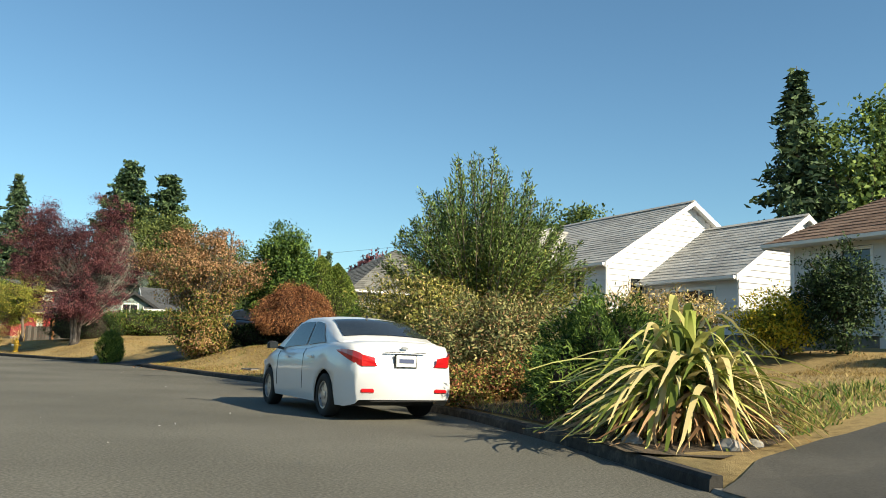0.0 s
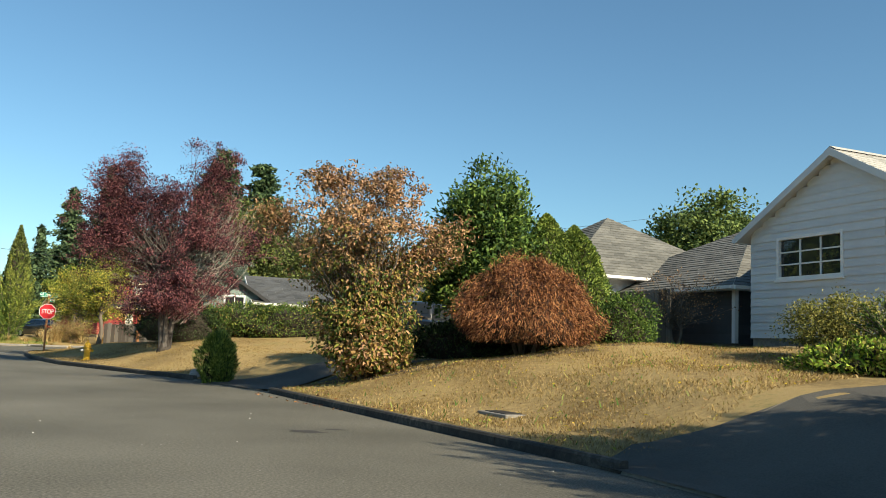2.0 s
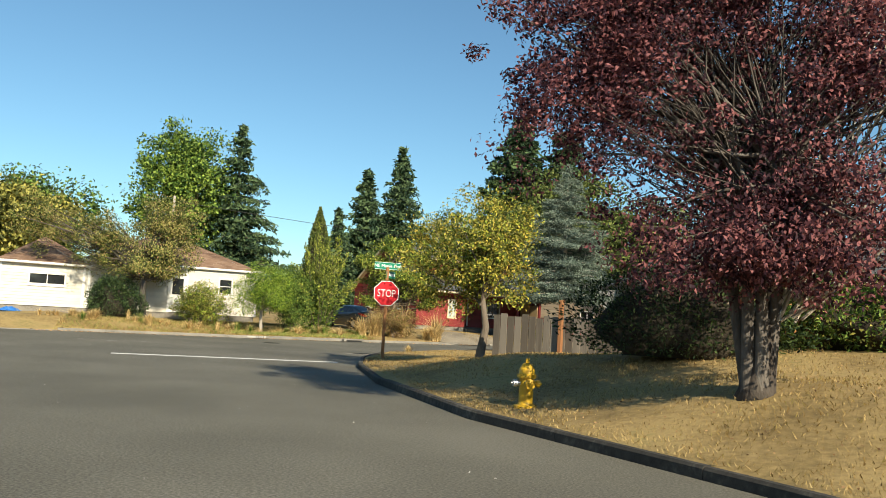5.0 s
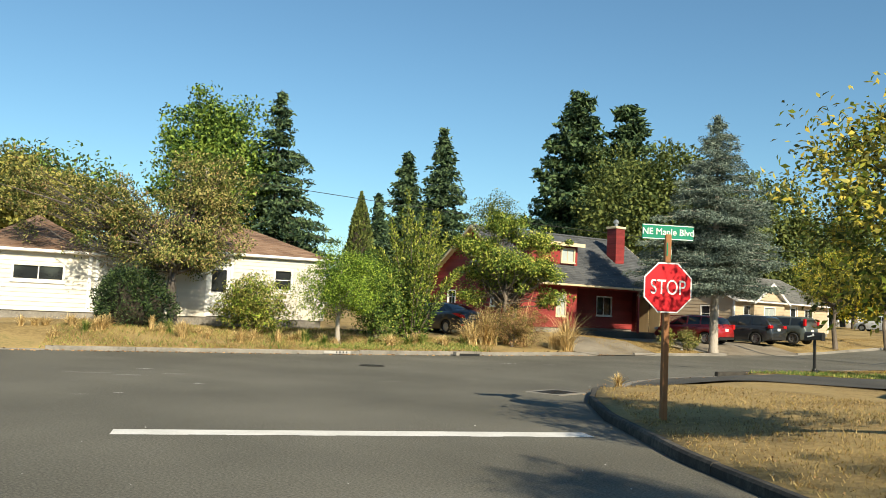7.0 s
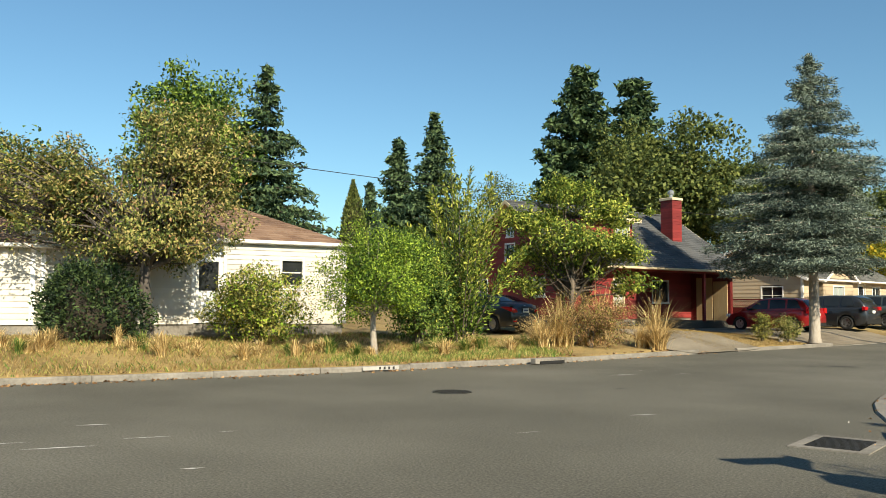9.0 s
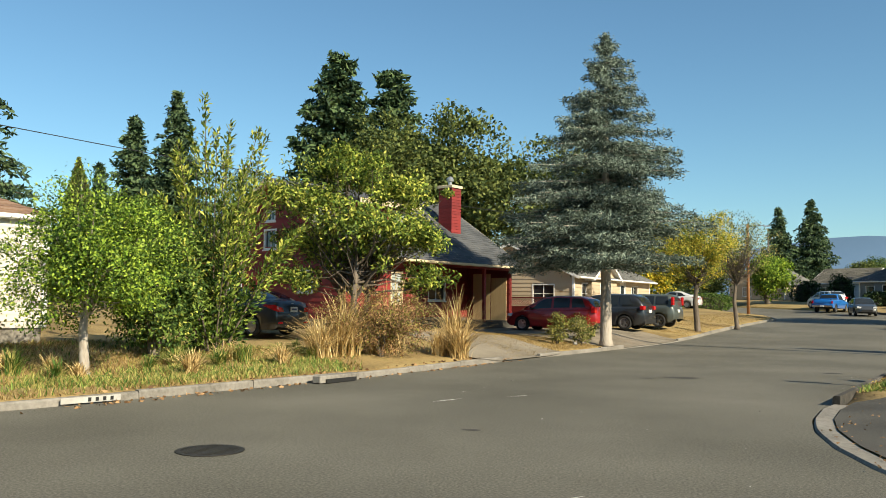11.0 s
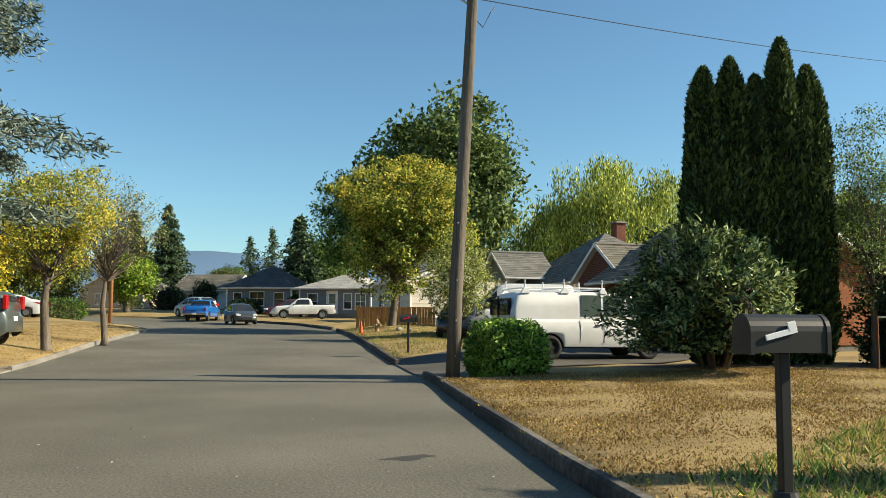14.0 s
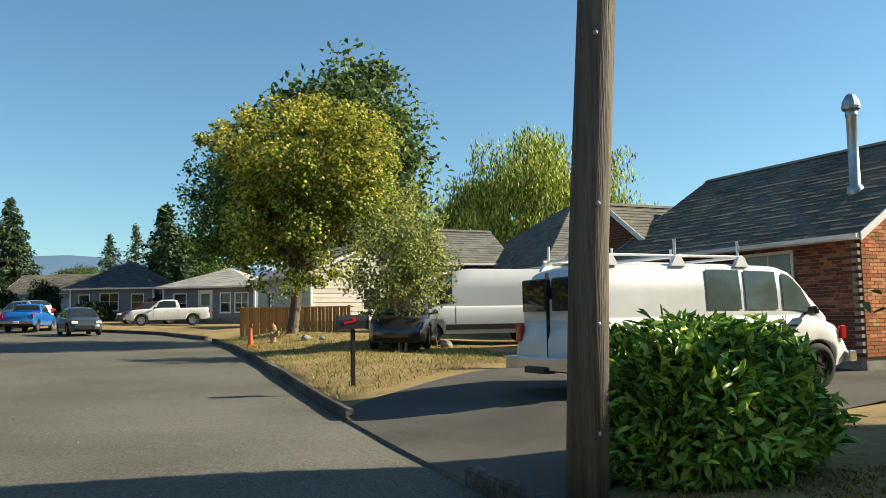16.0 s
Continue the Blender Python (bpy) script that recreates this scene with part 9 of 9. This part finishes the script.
vehicle("black_pickup", -10.5, 41.7, 0.35, 0.94, "old black pickup truck parked in the shaded driveway", dict(PICKUP, patches=tuple((n, M_BLACK if "bumper" in n else m, b) for n, m, b in PICKUP["patches"])), M_CAR_BLACK, "pickup truck")

# ---- street furniture ----


def letters(text, size, mat, parent, m, name="lettering", depth=0.002):
    cu = bpy.data.curves.new(name, "FONT")
    cu.body, cu.size, cu.extrude = text, size, depth
    cu.align_x, cu.align_y = "CENTER", "CENTER"
    ob = bpy.data.objects.new(name, cu)
    scene.collection.objects.link(ob)
    me = bpy.data.meshes.new_from_object(ob)
    bpy.data.objects.remove(ob)
    bpy.data.curves.remove(cu)
    me.materials.clear()
    me.materials.append(mat)
    o = new(name, me)
    o.parent = parent
    o.matrix_basis = m
    return o


# stop sign with street-name blades, facing the first street
stop = thing("stop_sign", frame_at(-31.5, 54.03, gz(-31.5, 54.03), 0.8, 0.6), "red octagonal stop sign on a stained timber post", "road sign")
g = Geo()
g.cbox(-0.045, -0.045, -0.2, 0.045, 0.045, 2.72, 0.008)
part("post", g, M_POST, stop)
octo = lambda r: [(r * math.cos(math.pi / 8 + k * math.pi / 4), r * math.sin(math.pi / 8 + k * math.pi / 4)) for k in range(8)]
g = Geo()
g.prism([(a, b + 1.93) for a, b in octo(0.398)], -0.052, -0.05, "y")
plate = part("sign_border", g, M_SIGN_WHITE, stop, "white border of the sign")
g = Geo()
g.prism([(a, b + 1.93) for a, b in octo(0.376)], -0.057, -0.0535, "y")
part("sign_face", g, M_STOP, plate)
letters("STOP", 0.31, M_SIGN_WHITE, stop, pose(0, -0.06, 1.925, 90, 0, 0) @ Matrix.Diagonal((0.74, 1, 1, 1)))
g = Geo()
g.cbox(-0.4, -0.012, 2.64, 0.4, 0.012, 2.86, 0.01)
nb = part("street_name_blade", g, M_SIGN_GREEN, stop, "green street name blade")
letters("NE Maple Blvd", 0.135, M_SIGN_WHITE, nb, pose(0, -0.0155, 2.75, 90, 0, 0))
g = Geo()
for z0, z1 in ((2.645, 2.655), (2.845, 2.855)):
    g.box(-0.39, -0.0145, z0, 0.39, -0.0125, z1)
part("blade_border", g, M_SIGN_WHITE, nb)
g = Geo()
m45 = Matrix.Rotation(radians(62), 4, "Z")
g.cbox(-0.06, -0.012, 2.4, 0.62, 0.012, 2.6, 0.01, m45)
nb2 = part("street_name_blade", g, M_SIGN_GREEN, stop, "green cross-street blade")
g = Geo()
for a, b in ((0.04, 0.16), (0.2, 0.42), (0.46, 0.56)):
    g.box(a, -0.015, 2.46, b, -0.0125, 2.54, m45)
part("name_bars", g, M_SIGN_WHITE, nb2)


def hydrant(x, y, mat, label):
    h = thing("fire_hydrant", frame_at(x, y, gz(x, y) - 0.03, 0.8, 0.6), label, "fire hydrant")
    g = Geo()
    g.lathe([(0.17, 0), (0.17, 0.05), (0.12, 0.06), (0.105, 0.1), (0.105, 0.44), (0.14, 0.45), (0.14, 0.5), (0.12, 0.51), (0.11, 0.58), (0.07, 0.65), (0.03, 0.67)], 18)
    part("barrel", g, mat, h, smooth=False)
    g = Geo()
    g.prism([(0.03 * math.cos(k * 2 * math.pi / 5), 0.03 * math.sin(k * 2 * math.pi / 5)) for k in range(5)], 0.66, 0.73, "z")
    part("operating_nut", g, mat, h)
    for a, r, ln in ((0, 0.055, 0.2), (180, 0.055, 0.2), (-90, 0.075, 0.22)):
        g = Geo()
        mm = Matrix.Translation((0, 0, 0.37)) @ Matrix.Rotation(radians(a), 4, "Z") @ Matrix.Rotation(radians(90), 4, "Y")
        g.lathe([(r * 0.8, 0.08), (r * 0.8, ln - 0.06), (r, ln - 0.055), (r, ln), (r * 0.4, ln + 0.005), (r * 0.35, ln + 0.03)], 12, mm)
        part("outlet_cap", g, M_GALV if a == 180 else mat, h)
    return h


hydrant(-23.0, 44.1, M_YELLOW, "yellow fire hydrant with a pale outlet cap on the lawn")
hydrant(-15.6, 106.2, M_TANHYD, "faded tan fire hydrant near the maple")


def mailbox(x, y, ux, uy, label, post_h=1.02, flag=M_SIGN_WHITE, flange=True):
    mb = thing("mailbox", frame_at(x, y, gz(x, y) - 0.03, ux, uy), label, "mailbox")
    g = Geo()
    g.cbox(-0.038, -0.038, 0, 0.038, 0.038, post_h, 0.008)
    part("post", g, M_BLACK, mb)
    if flange:
        g = Geo()
        g.lathe([(0.13, 0), (0.13, 0.03), (0.1, 0.05), (0.1, 0.11), (0.085, 0.13), (0.085, 0.17), (0.075, 0.2)], 14)
        part("base_collar", g, M_BLACK, mb)
    prof = [(-0.11, 0), (0.11, 0), (0.11, 0.14)] + [(0.11 * math.cos(math.pi * k / 10), 0.14 + 0.11 * math.sin(math.pi * k / 10)) for k in range(1, 10)] + [(-0.11, 0.14)]
    g = Geo()
    g.prism([(a, b + post_h) for a, b in prof], -0.28, 0.27, "x")
    box = part("box", g, M_BLACK, mb)
    for q in (-0.29, 0.255):
        g = Geo()
        g.prism([(a * 1.08, (b - 0.01) * 1.06 + post_h) for a, b in prof], q, q + 0.03, "x")
        part("door_rim", g, M_BLACK, box)
    g = Geo()
    tilt = Matrix.Translation((-0.05, 0, post_h + 0.13)) @ Matrix.Rotation(radians(-14), 4, "Y")
    g.cbox(-0.14, -0.125, -0.018, 0.09, -0.113, 0.018, 0.003, tilt)
    g.cbox(0.03, -0.126, 0.0, 0.09, -0.1135, 0.06, 0.003, tilt)
    part("flag", g, flag, mb, "white mail flag")
    return mb


mailbox(-30.97, 70.83, 0.93, -0.37, "black arched mailbox with white flag on a black post", 1.1)
mailbox(-21.8, 92.0, 0.93, -0.37, "black mailbox with a red flag on a thin post", 1.05, M_STOP, False)

# utility pole with street lamp and wires
pole = thing("utility_pole", pose(-25.5, 83.45, gz(-25.5, 83.45) - 0.05), "tall weathered timber utility pole with a street lamp arm", "utility pole")
g = Geo()
g.tube([(0, 0, -0.2), (0.04, -0.07, 2), (0.13, -0.24, 5), (0.22, -0.45, 8.7), (0.3, -0.57, 11.2)], [0.165, 0.155, 0.145, 0.125, 0.11], 16)
part("shaft", g, M_POLE, pole, smooth=True)
g = Geo()
g.tube([(0.2, -0.43, 8.65), (-0.2, -0.2, 8.95), (-0.7, 0.15, 9.12), (-0.85, 0.26, 9.12)], 0.028, 8)
lamp_arm = part("lamp_arm", g, M_GALV, pole)
g = Geo()
mm = Matrix.Translation((-0.9, 0.3, 9.11)) @ Matrix.Rotation(radians(145), 4, "Z")
g.cbox(-0.05, -0.11, -0.06, 0.5, 0.11, 0.05, 0.04, mm)
part("lamp_head", g, M_GALV, lamp_arm, "grey street lamp head")
g = Geo()
g.cbox(0.18, -0.08, -0.09, 0.46, 0.08, -0.06, 0.01, mm)
part("lens", g, M_LAMPGLASS, lamp_arm)
g = Geo()
g.tube([(0.15, -0.4, 8.5), (0.45, -0.55, 8.15), (0.62, -0.6, 8.5), (0.75, -0.6, 8.68)], 0.012, 5)
part("drip_loop", g, M_BLACK, pole)
for k, (hh, xx) in enumerate(((0.6, 0.16), (1.4, 0.15), (2.3, 0.15), (3.6, 0.15), (5.2, 0.18))):
    g = Geo()
    g.lathe([(0.02, 0), (0.02, 0.02), (0.008, 0.03)], 8, Matrix.Translation((-0.06 + xx * 0.2, -0.16 - 0.03 * k, hh)) @ Matrix.Rotation(radians(90), 4, "X"))
    part("bolt", g, M_GALV, pole)


def wire(name, a, b, sag, r=0.012):
    g = Geo()
    pts = []
    for k in range(17):
        t = k / 16
        pts.append((a[0] + (b[0] - a[0]) * t, a[1] + (b[1] - a[1]) * t, a[2] + (b[2] - a[2]) * t - sag * 4 * t * (1 - t)))
    g.tube(pts, r, 5)
    return solo(name, g, M_BLACK, "thin black overhead service wire", "wire")


wire("service_wire", (-25.35, 83.05, 8.85), (11.5, 88.6, 14.6), 0.3)


def far_pole(x, y, h, mat, label, r=0.13):
    p = thing("utility_pole", pose(x, y, gz(x, y) - 0.1), label, "utility pole")
    g = Geo()
    g.tube([(0, 0, 0), (0, 0, h * 0.5), (0, 0, h)], [r, r * 0.9, r * 0.75], 10)
    part("shaft", g, mat, p, smooth=True)
    return p


sp = far_pole(-25.3, 124.4, 7.4, M_POST, "slim brown timber pole with a lamp arm at the bend")
g = Geo()
g.tube([(0, 0, 7.1), (0.6, -0.1, 7.3), (1.3, -0.2, 7.25)], 0.03, 6)
g.cbox(1.2, -0.32, 7.18, 1.7, -0.1, 7.26, 0.02)
part("lamp_arm", g, M_GALV, sp)
far_pole(-11.9, 61.3, 6.9, M_POLE, "bare timber utility pole behind the gardens")
far_pole(-64.2, 77.5, 8.6, M_BARK_PALE, "pale timber utility pole behind the white house")
far_pole(-15.2, 170, 9.0, M_POLE, "distant timber utility pole")
wire("service_wire", (-64.2, 77.5, 8.9), (-20, 148, 9.5), 1.2, 0.02)

# road markings and ironwork
g = Geo()
a, b = Vector((-36.5, 48.45, 0)), Vector((-32.15, 52.65, 0))
d = (b - a).normalized()
nrm = Vector((-d.y, d.x, 0)) * 0.2
k_n = 14
for k in range(k_n):
    p, q = a.lerp(b, k / k_n), a.lerp(b, (k + 1) / k_n)
    w0 = 1 + 0.07 * math.sin(k * 2.7)
    g.add([tuple(p - nrm * w0 + Vector((0, 0, 0.004))), tuple(q - nrm * w0 + Vector((0, 0, 0.004))), tuple(q + nrm + Vector((0, 0, 0.004))), tuple(p + nrm + Vector((0, 0, 0.004)))], [(0, 1, 2, 3)])
solo("stop_line", g, M_LINE, "worn white stop line painted across the road", "road marking", kind="structure")

mh = thing("manhole_cover", pose(-41.2, 61.0, 0.004), "round cast iron manhole cover in the asphalt", "manhole cover")
g = Geo()
g.lathe([(0.36, 0), (0.36, 0.006), (0.31, 0.008)], 28)
part("ring", g, M_IRON, mh)
for k in range(9):
    g = Geo()
    y0 = -0.26 + k * 0.065
    w = math.sqrt(max(0.01, 0.3 ** 2 - y0 * y0))
    g.box(-w, y0 - 0.02, 0.006, w, y0 + 0.02, 0.014)
    part("rib", g, M_IRON, mh)

basin = thing("storm_drain", frame_at(-34.75, 58.15, 0.004, 0.2, 0.98), "storm drain grate in a concrete surround full of leaves", "storm drain")
g = Geo()
for x0, y0, x1, y1 in ((-0.55, -0.42, 0.55, -0.3), (-0.55, 0.3, 0.55, 0.42), (-0.55, -0.3, -0.43, 0.3), (0.43, -0.3, 0.55, 0.3)):
    g.box(x0, y0, -0.01, x1, y1, 0.012)
part("surround", g, M_CONCRETE, basin)
# thin black slab stands for the dark of the pit below the bars
g = Geo()
g.box(-0.43, -0.3, -0.01, 0.43, 0.3, 0.002)
part("pit", g, M_BLACK, basin)
for k in range(12):
    g = Geo()
    g.box(-0.42 + k * 0.072, -0.29, 0.003, -0.39 + k * 0.072, 0.29, 0.014)
    part("bar", g, M_IRON, basin)
dr = thing("kerb_inlet", frame_at(-42.25, 68.9, 0.0, 0.4, 0.92), "dark kerb inlet with an iron lid", "storm drain")
g = Geo()
g.cbox(-0.6, -0.02, 0.02, 0.6, 0.2, 0.16, 0.02)
part("hood", g, M_CONCRETE, dr)
# solid black block stands for the shade inside the inlet
g = Geo()
g.box(-0.45, -0.06, 0.012, 0.45, 0.0, 0.09)
part("opening", g, M_BLACK, dr)

mt = thing("meter_lid", frame_at(-6.75, 29.3, gz(-6.75, 29.3) + 0.005, 0.6, -0.8), "concrete water meter box with an iron lid in the lawn", "meter box")
g = Geo()
g.cbox(-0.42, -0.22, -0.05, 0.42, 0.22, 0.03, 0.01)
part("box", g, M_CONCRETE, mt)
g = Geo()
g.cbox(-0.3, -0.15, 0.03, 0.3, 0.15, 0.042, 0.005)
part("lid", g, M_IRON, mt)

cone = thing("traffic_cone", pose(-16.9, 105.4, gz(-16.9, 105.4)), "small orange traffic cone at the kerb", "traffic cone")
g = Geo()
g.cbox(-0.17, -0.17, 0, 0.17, 0.17, 0.03, 0.02)
part("base", g, M_CONE, cone)
g = Geo()
g.lathe([(0.12, 0.03), (0.1, 0.1), (0.03, 0.6), (0.025, 0.62)], 14)
part("cone_body", g, M_CONE, cone, smooth=True)

cf = thing("cedar_fence", frame_at(-13.7, 112.4, gz(-13.7, 112.4), 0.78, -0.63), "new orange cedar fence of staggered boards", "fence")
for k in range(30):
    g = Geo()
    o = 0.03 if k % 2 else -0.03
    g.cbox(k * 0.155, o - 0.012, 0.03, k * 0.155 + 0.14, o + 0.012, 1.22, 0.004)
    part("board", g, M_CEDAR, cf)
g = Geo()
g.cbox(-0.05, -0.07, 1.22, 4.75, 0.07, 1.26, 0.006)
part("top_rail", g, M_CEDAR, cf)
for k in range(3):
    g = Geo()
    g.cbox(-0.06 + k * 2.3, -0.05, 0, 0.04 + k * 2.3, 0.05, 1.3, 0.008)
    part("post", g, M_CEDAR, cf)

bf = thing("board_fence", frame_at(-5.0, 42.9, gz(-5.0, 42.9) - 0.05, 0.52, -0.854), "dark weathered board fence between the houses", "fence")
for k in range(19):
    g = Geo()
    g.cbox(k * 0.18, -0.012, 0.0, k * 0.18 + 0.168, 0.012, 1.62 + 0.02 * math.sin(k * 2.3), 0.004)
    part("board", g, M_FENCE, bf)
for k in range(2):
    g = Geo()
    g.cbox(0, 0.012, 0.3 + k * 0.95, 3.4, 0.05, 0.4 + k * 0.95, 0.004)
    part("rail", g, M_FENCE, bf)
lf = thing("plank_fence", frame_at(-26.7, 51.2, gz(-26.7, 51.2) - 0.1, 0.97, -0.1), "low weathered plank fence at the corner", "fence")
for k in range(20):
    g = Geo()
    g.cbox(k * 0.19, -0.012, 0.0, k * 0.19 + 0.175, 0.012, 1.15 + 0.04 * math.sin(k * 1.9), 0.004)
    part("board", g, M_FENCE, lf)
g = Geo()
g.cbox(1.75, -0.12, -0.1, 1.85, -0.02, 1.55, 0.01)
part("post", g, M_POST, lf)

cl = thing("chain_link_fence", frame_at(-15.0, 49.8, gz(-15, 49.8), 0.93, 0.36), "grey chain-link fence with steel posts by the driveway", "fence")
for k in range(5):
    g = Geo()
    g.tube([(k * 1.6, 0, 0), (k * 1.6, 0, 1.1)], 0.03 if k else 0.045, 8)
    part("post", g, M_GALV, cl)
g = Geo()
g.tube([(0, 0, 1.08), (6.4, 0, 1.08)], 0.02, 6)
part("top_rail", g, M_GALV, cl)
g = Geo()
for k in range(64):
    s = k * 0.1
    g.tube([(s, 0, 0.05), (min(6.4, s + 0.5), 0, 1.06)], 0.003, 3, cap=False)
    g.tube([(s, 0.004, 1.06), (min(6.4, s + 0.5), 0.004, 0.05)], 0.003, 3, cap=False)
part("mesh_wire", g, M_GALV, cl)

wf = thing("wire_fence", frame_at(-17.2, 77.5, gz(-17.2, 77.5), 0.93, -0.37), "low wire fence behind the dry lawn", "fence")
for k in range(6):
    g = Geo()
    g.tube([(k * 1.8 - 1, 0, 0), (k * 1.8 - 1, 0, 1.15)], 0.03, 7)
    part("post", g, M_RUST, wf)
g = Geo()
g.tube([(-1, 0, 1.13), (8, 0, 1.13)], 0.02, 6)
part("top_rail", g, M_GALV, wf)


def rock(x, y, s, seed, label="rough grey stone at the kerb"):
    rng2 = random.Random(seed)
    bmr = bmesh.new()
    bmesh.ops.create_icosphere(bmr, subdivisions=2, radius=s)
    for v in bmr.verts:
        v.co *= 0.8 + 0.35 * noise.noise(v.co * (1.2 / s) + Vector((seed, 0, 0)))
        v.co.z *= 0.7
    me = bpy.data.meshes.new("stone")
    bmr.to_mesh(me)
    bmr.free()
    me.materials.append(M_STONE)
    o = new("stone", me)
    o.matrix_basis = pose(x, y, gz(x, y) + s * 0.3, 0, 0, rng2.uniform(0, 360))
    return tagged(o, label, "stone")


for k, (x, y, s) in enumerate(((-16.15, 38.5, 0.24), (2.1, 12.4, 0.13), (2.9, 11.9, 0.15), (3.2, 12.1, 0.1), (3.7, 13.0, 0.12), (-38.0, 83.3, 0.12), (-14.6, 105.6, 0.22), (-14.2, 105.2, 0.16), (-12.6, 100.2, 0.25))):
    rock(x, y, s, k)
tarp = Geo()
n = 14
tarp.add([(0.9 * (i / n - 0.5) * (1 + 0.2 * math.sin(j)), 1.3 * (j / n - 0.5), 0.02 + 0.22 * max(0, 1 - ((i / n - 0.5) ** 2 + (j / n - 0.5) ** 2) * 5) * (0.75 + 0.25 * math.sin(i * 2.1 + j * 1.3))) for i in range(n + 1) for j in range(n + 1)], [(i * (n + 1) + j, (i + 1) * (n + 1) + j, (i + 1) * (n + 1) + j + 1, i * (n + 1) + j + 1) for i in range(n) for j in range(n)])
for x, y in ((-55.0, 58.6), (-56.5, 57.6)):
    solo("crumpled_tarp", tarp, M_BLUE_TARP, "crumpled blue tarpaulin lying on bare ground", "tarpaulin", m=pose(x, y, gz(x, y)))


# blue ridge on the horizon; distance haze is put into its colour
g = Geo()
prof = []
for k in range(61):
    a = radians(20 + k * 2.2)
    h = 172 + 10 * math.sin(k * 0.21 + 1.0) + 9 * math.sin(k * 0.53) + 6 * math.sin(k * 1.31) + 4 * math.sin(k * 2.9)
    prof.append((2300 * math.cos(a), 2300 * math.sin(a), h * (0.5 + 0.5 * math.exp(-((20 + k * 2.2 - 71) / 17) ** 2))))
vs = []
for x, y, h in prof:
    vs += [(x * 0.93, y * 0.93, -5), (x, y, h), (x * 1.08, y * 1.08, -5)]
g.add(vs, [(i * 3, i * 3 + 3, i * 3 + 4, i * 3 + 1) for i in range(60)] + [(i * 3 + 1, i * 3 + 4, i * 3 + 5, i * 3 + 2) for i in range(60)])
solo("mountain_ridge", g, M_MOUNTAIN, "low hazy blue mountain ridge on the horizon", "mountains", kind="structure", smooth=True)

# scraps of worn white paint left on the crossing, and the painted patch on the far kerb
g = Geo()
for k, (x, y, ln) in enumerate(((-43.0, 53.35, 0.5), (-42.15, 53.6, 0.4), (-41.9, 54.55, 0.35), (-44.2, 53.4, 0.2), (-43.45, 53.15, 0.2), (-43.25, 54.95, 0.22), (-41.4, 55.4, 0.16), (-39.9, 50.65, 0.2), (-39.7, 51.25, 0.12), (-40.1, 53.45, 0.12), (-38.2, 57.2, 0.3), (-37.4, 59.6, 0.25), (-39.6, 66.4, 0.45), (-38.5, 67.4, 0.3))):
    dx, dy = 0.6 + 0.1 * math.sin(k * 3), 0.75
    w = 0.018 + 0.012 * math.sin(k * 1.7)
    g.add([(x - dx * ln, y - dy * ln, 0.004), (x + dy * w, y - dx * w, 0.004), (x + dx * ln, y + dy * ln, 0.004), (x - dy * w, y + dx * w, 0.004)], [(0, 1, 2, 3)])
tagged(solo("paint_scraps", g, M_LINE, "scuffed scraps of worn white road paint", "road marking"), kind="stuff")
kp = thing("painted_kerb_patch", frame_at(-45.0, 63.9, 0.0, 0.5, 0.866), "white painted patch with dark bars on the far kerb face", "kerb marking")
g = Geo()
g.box(0, -0.012, 0.03, 0.95, 0.0, 0.12)
part("paint", g, M_CHIP, kp)
for k in range(4):
    g = Geo()
    g.box(0.42 + k * 0.12, -0.018, 0.045, 0.47 + k * 0.12, -0.0125, 0.105)
    part("bar", g, M_BLACK, kp)

# dark tar spots and small mends in the asphalt
rt = random.Random(5)
for x, y, r in ((-9.2, 27.3, 0.2), (-8.95, 27.75, 0.12), (-15.3, 31.85, 0.12), (-35.25, 72.2, 0.3), (-36.1, 71.9, 0.14), (-31.5, 74.85, 0.22), (-4.6, 18.4, 0.1), (-38.7, 63.2, 0.1)):
    g = Geo()
    n = 11
    a0 = rt.uniform(0, 6.3)
    pts = []
    for k in range(n):
        a = a0 + 2 * math.pi * k / n
        q = r * rt.uniform(0.55, 1.15)
        pts.append((x + q * math.cos(a) * 1.5, y + q * math.sin(a) * 0.8))
    g.add([(px, py, float(road_z(px, py)) + 0.003) for px, py in pts], [tuple(range(n))])
    solo("tar_patch", g, M_PATCH, "small dark tar spot on the worn asphalt", "road mark", kind="structure")
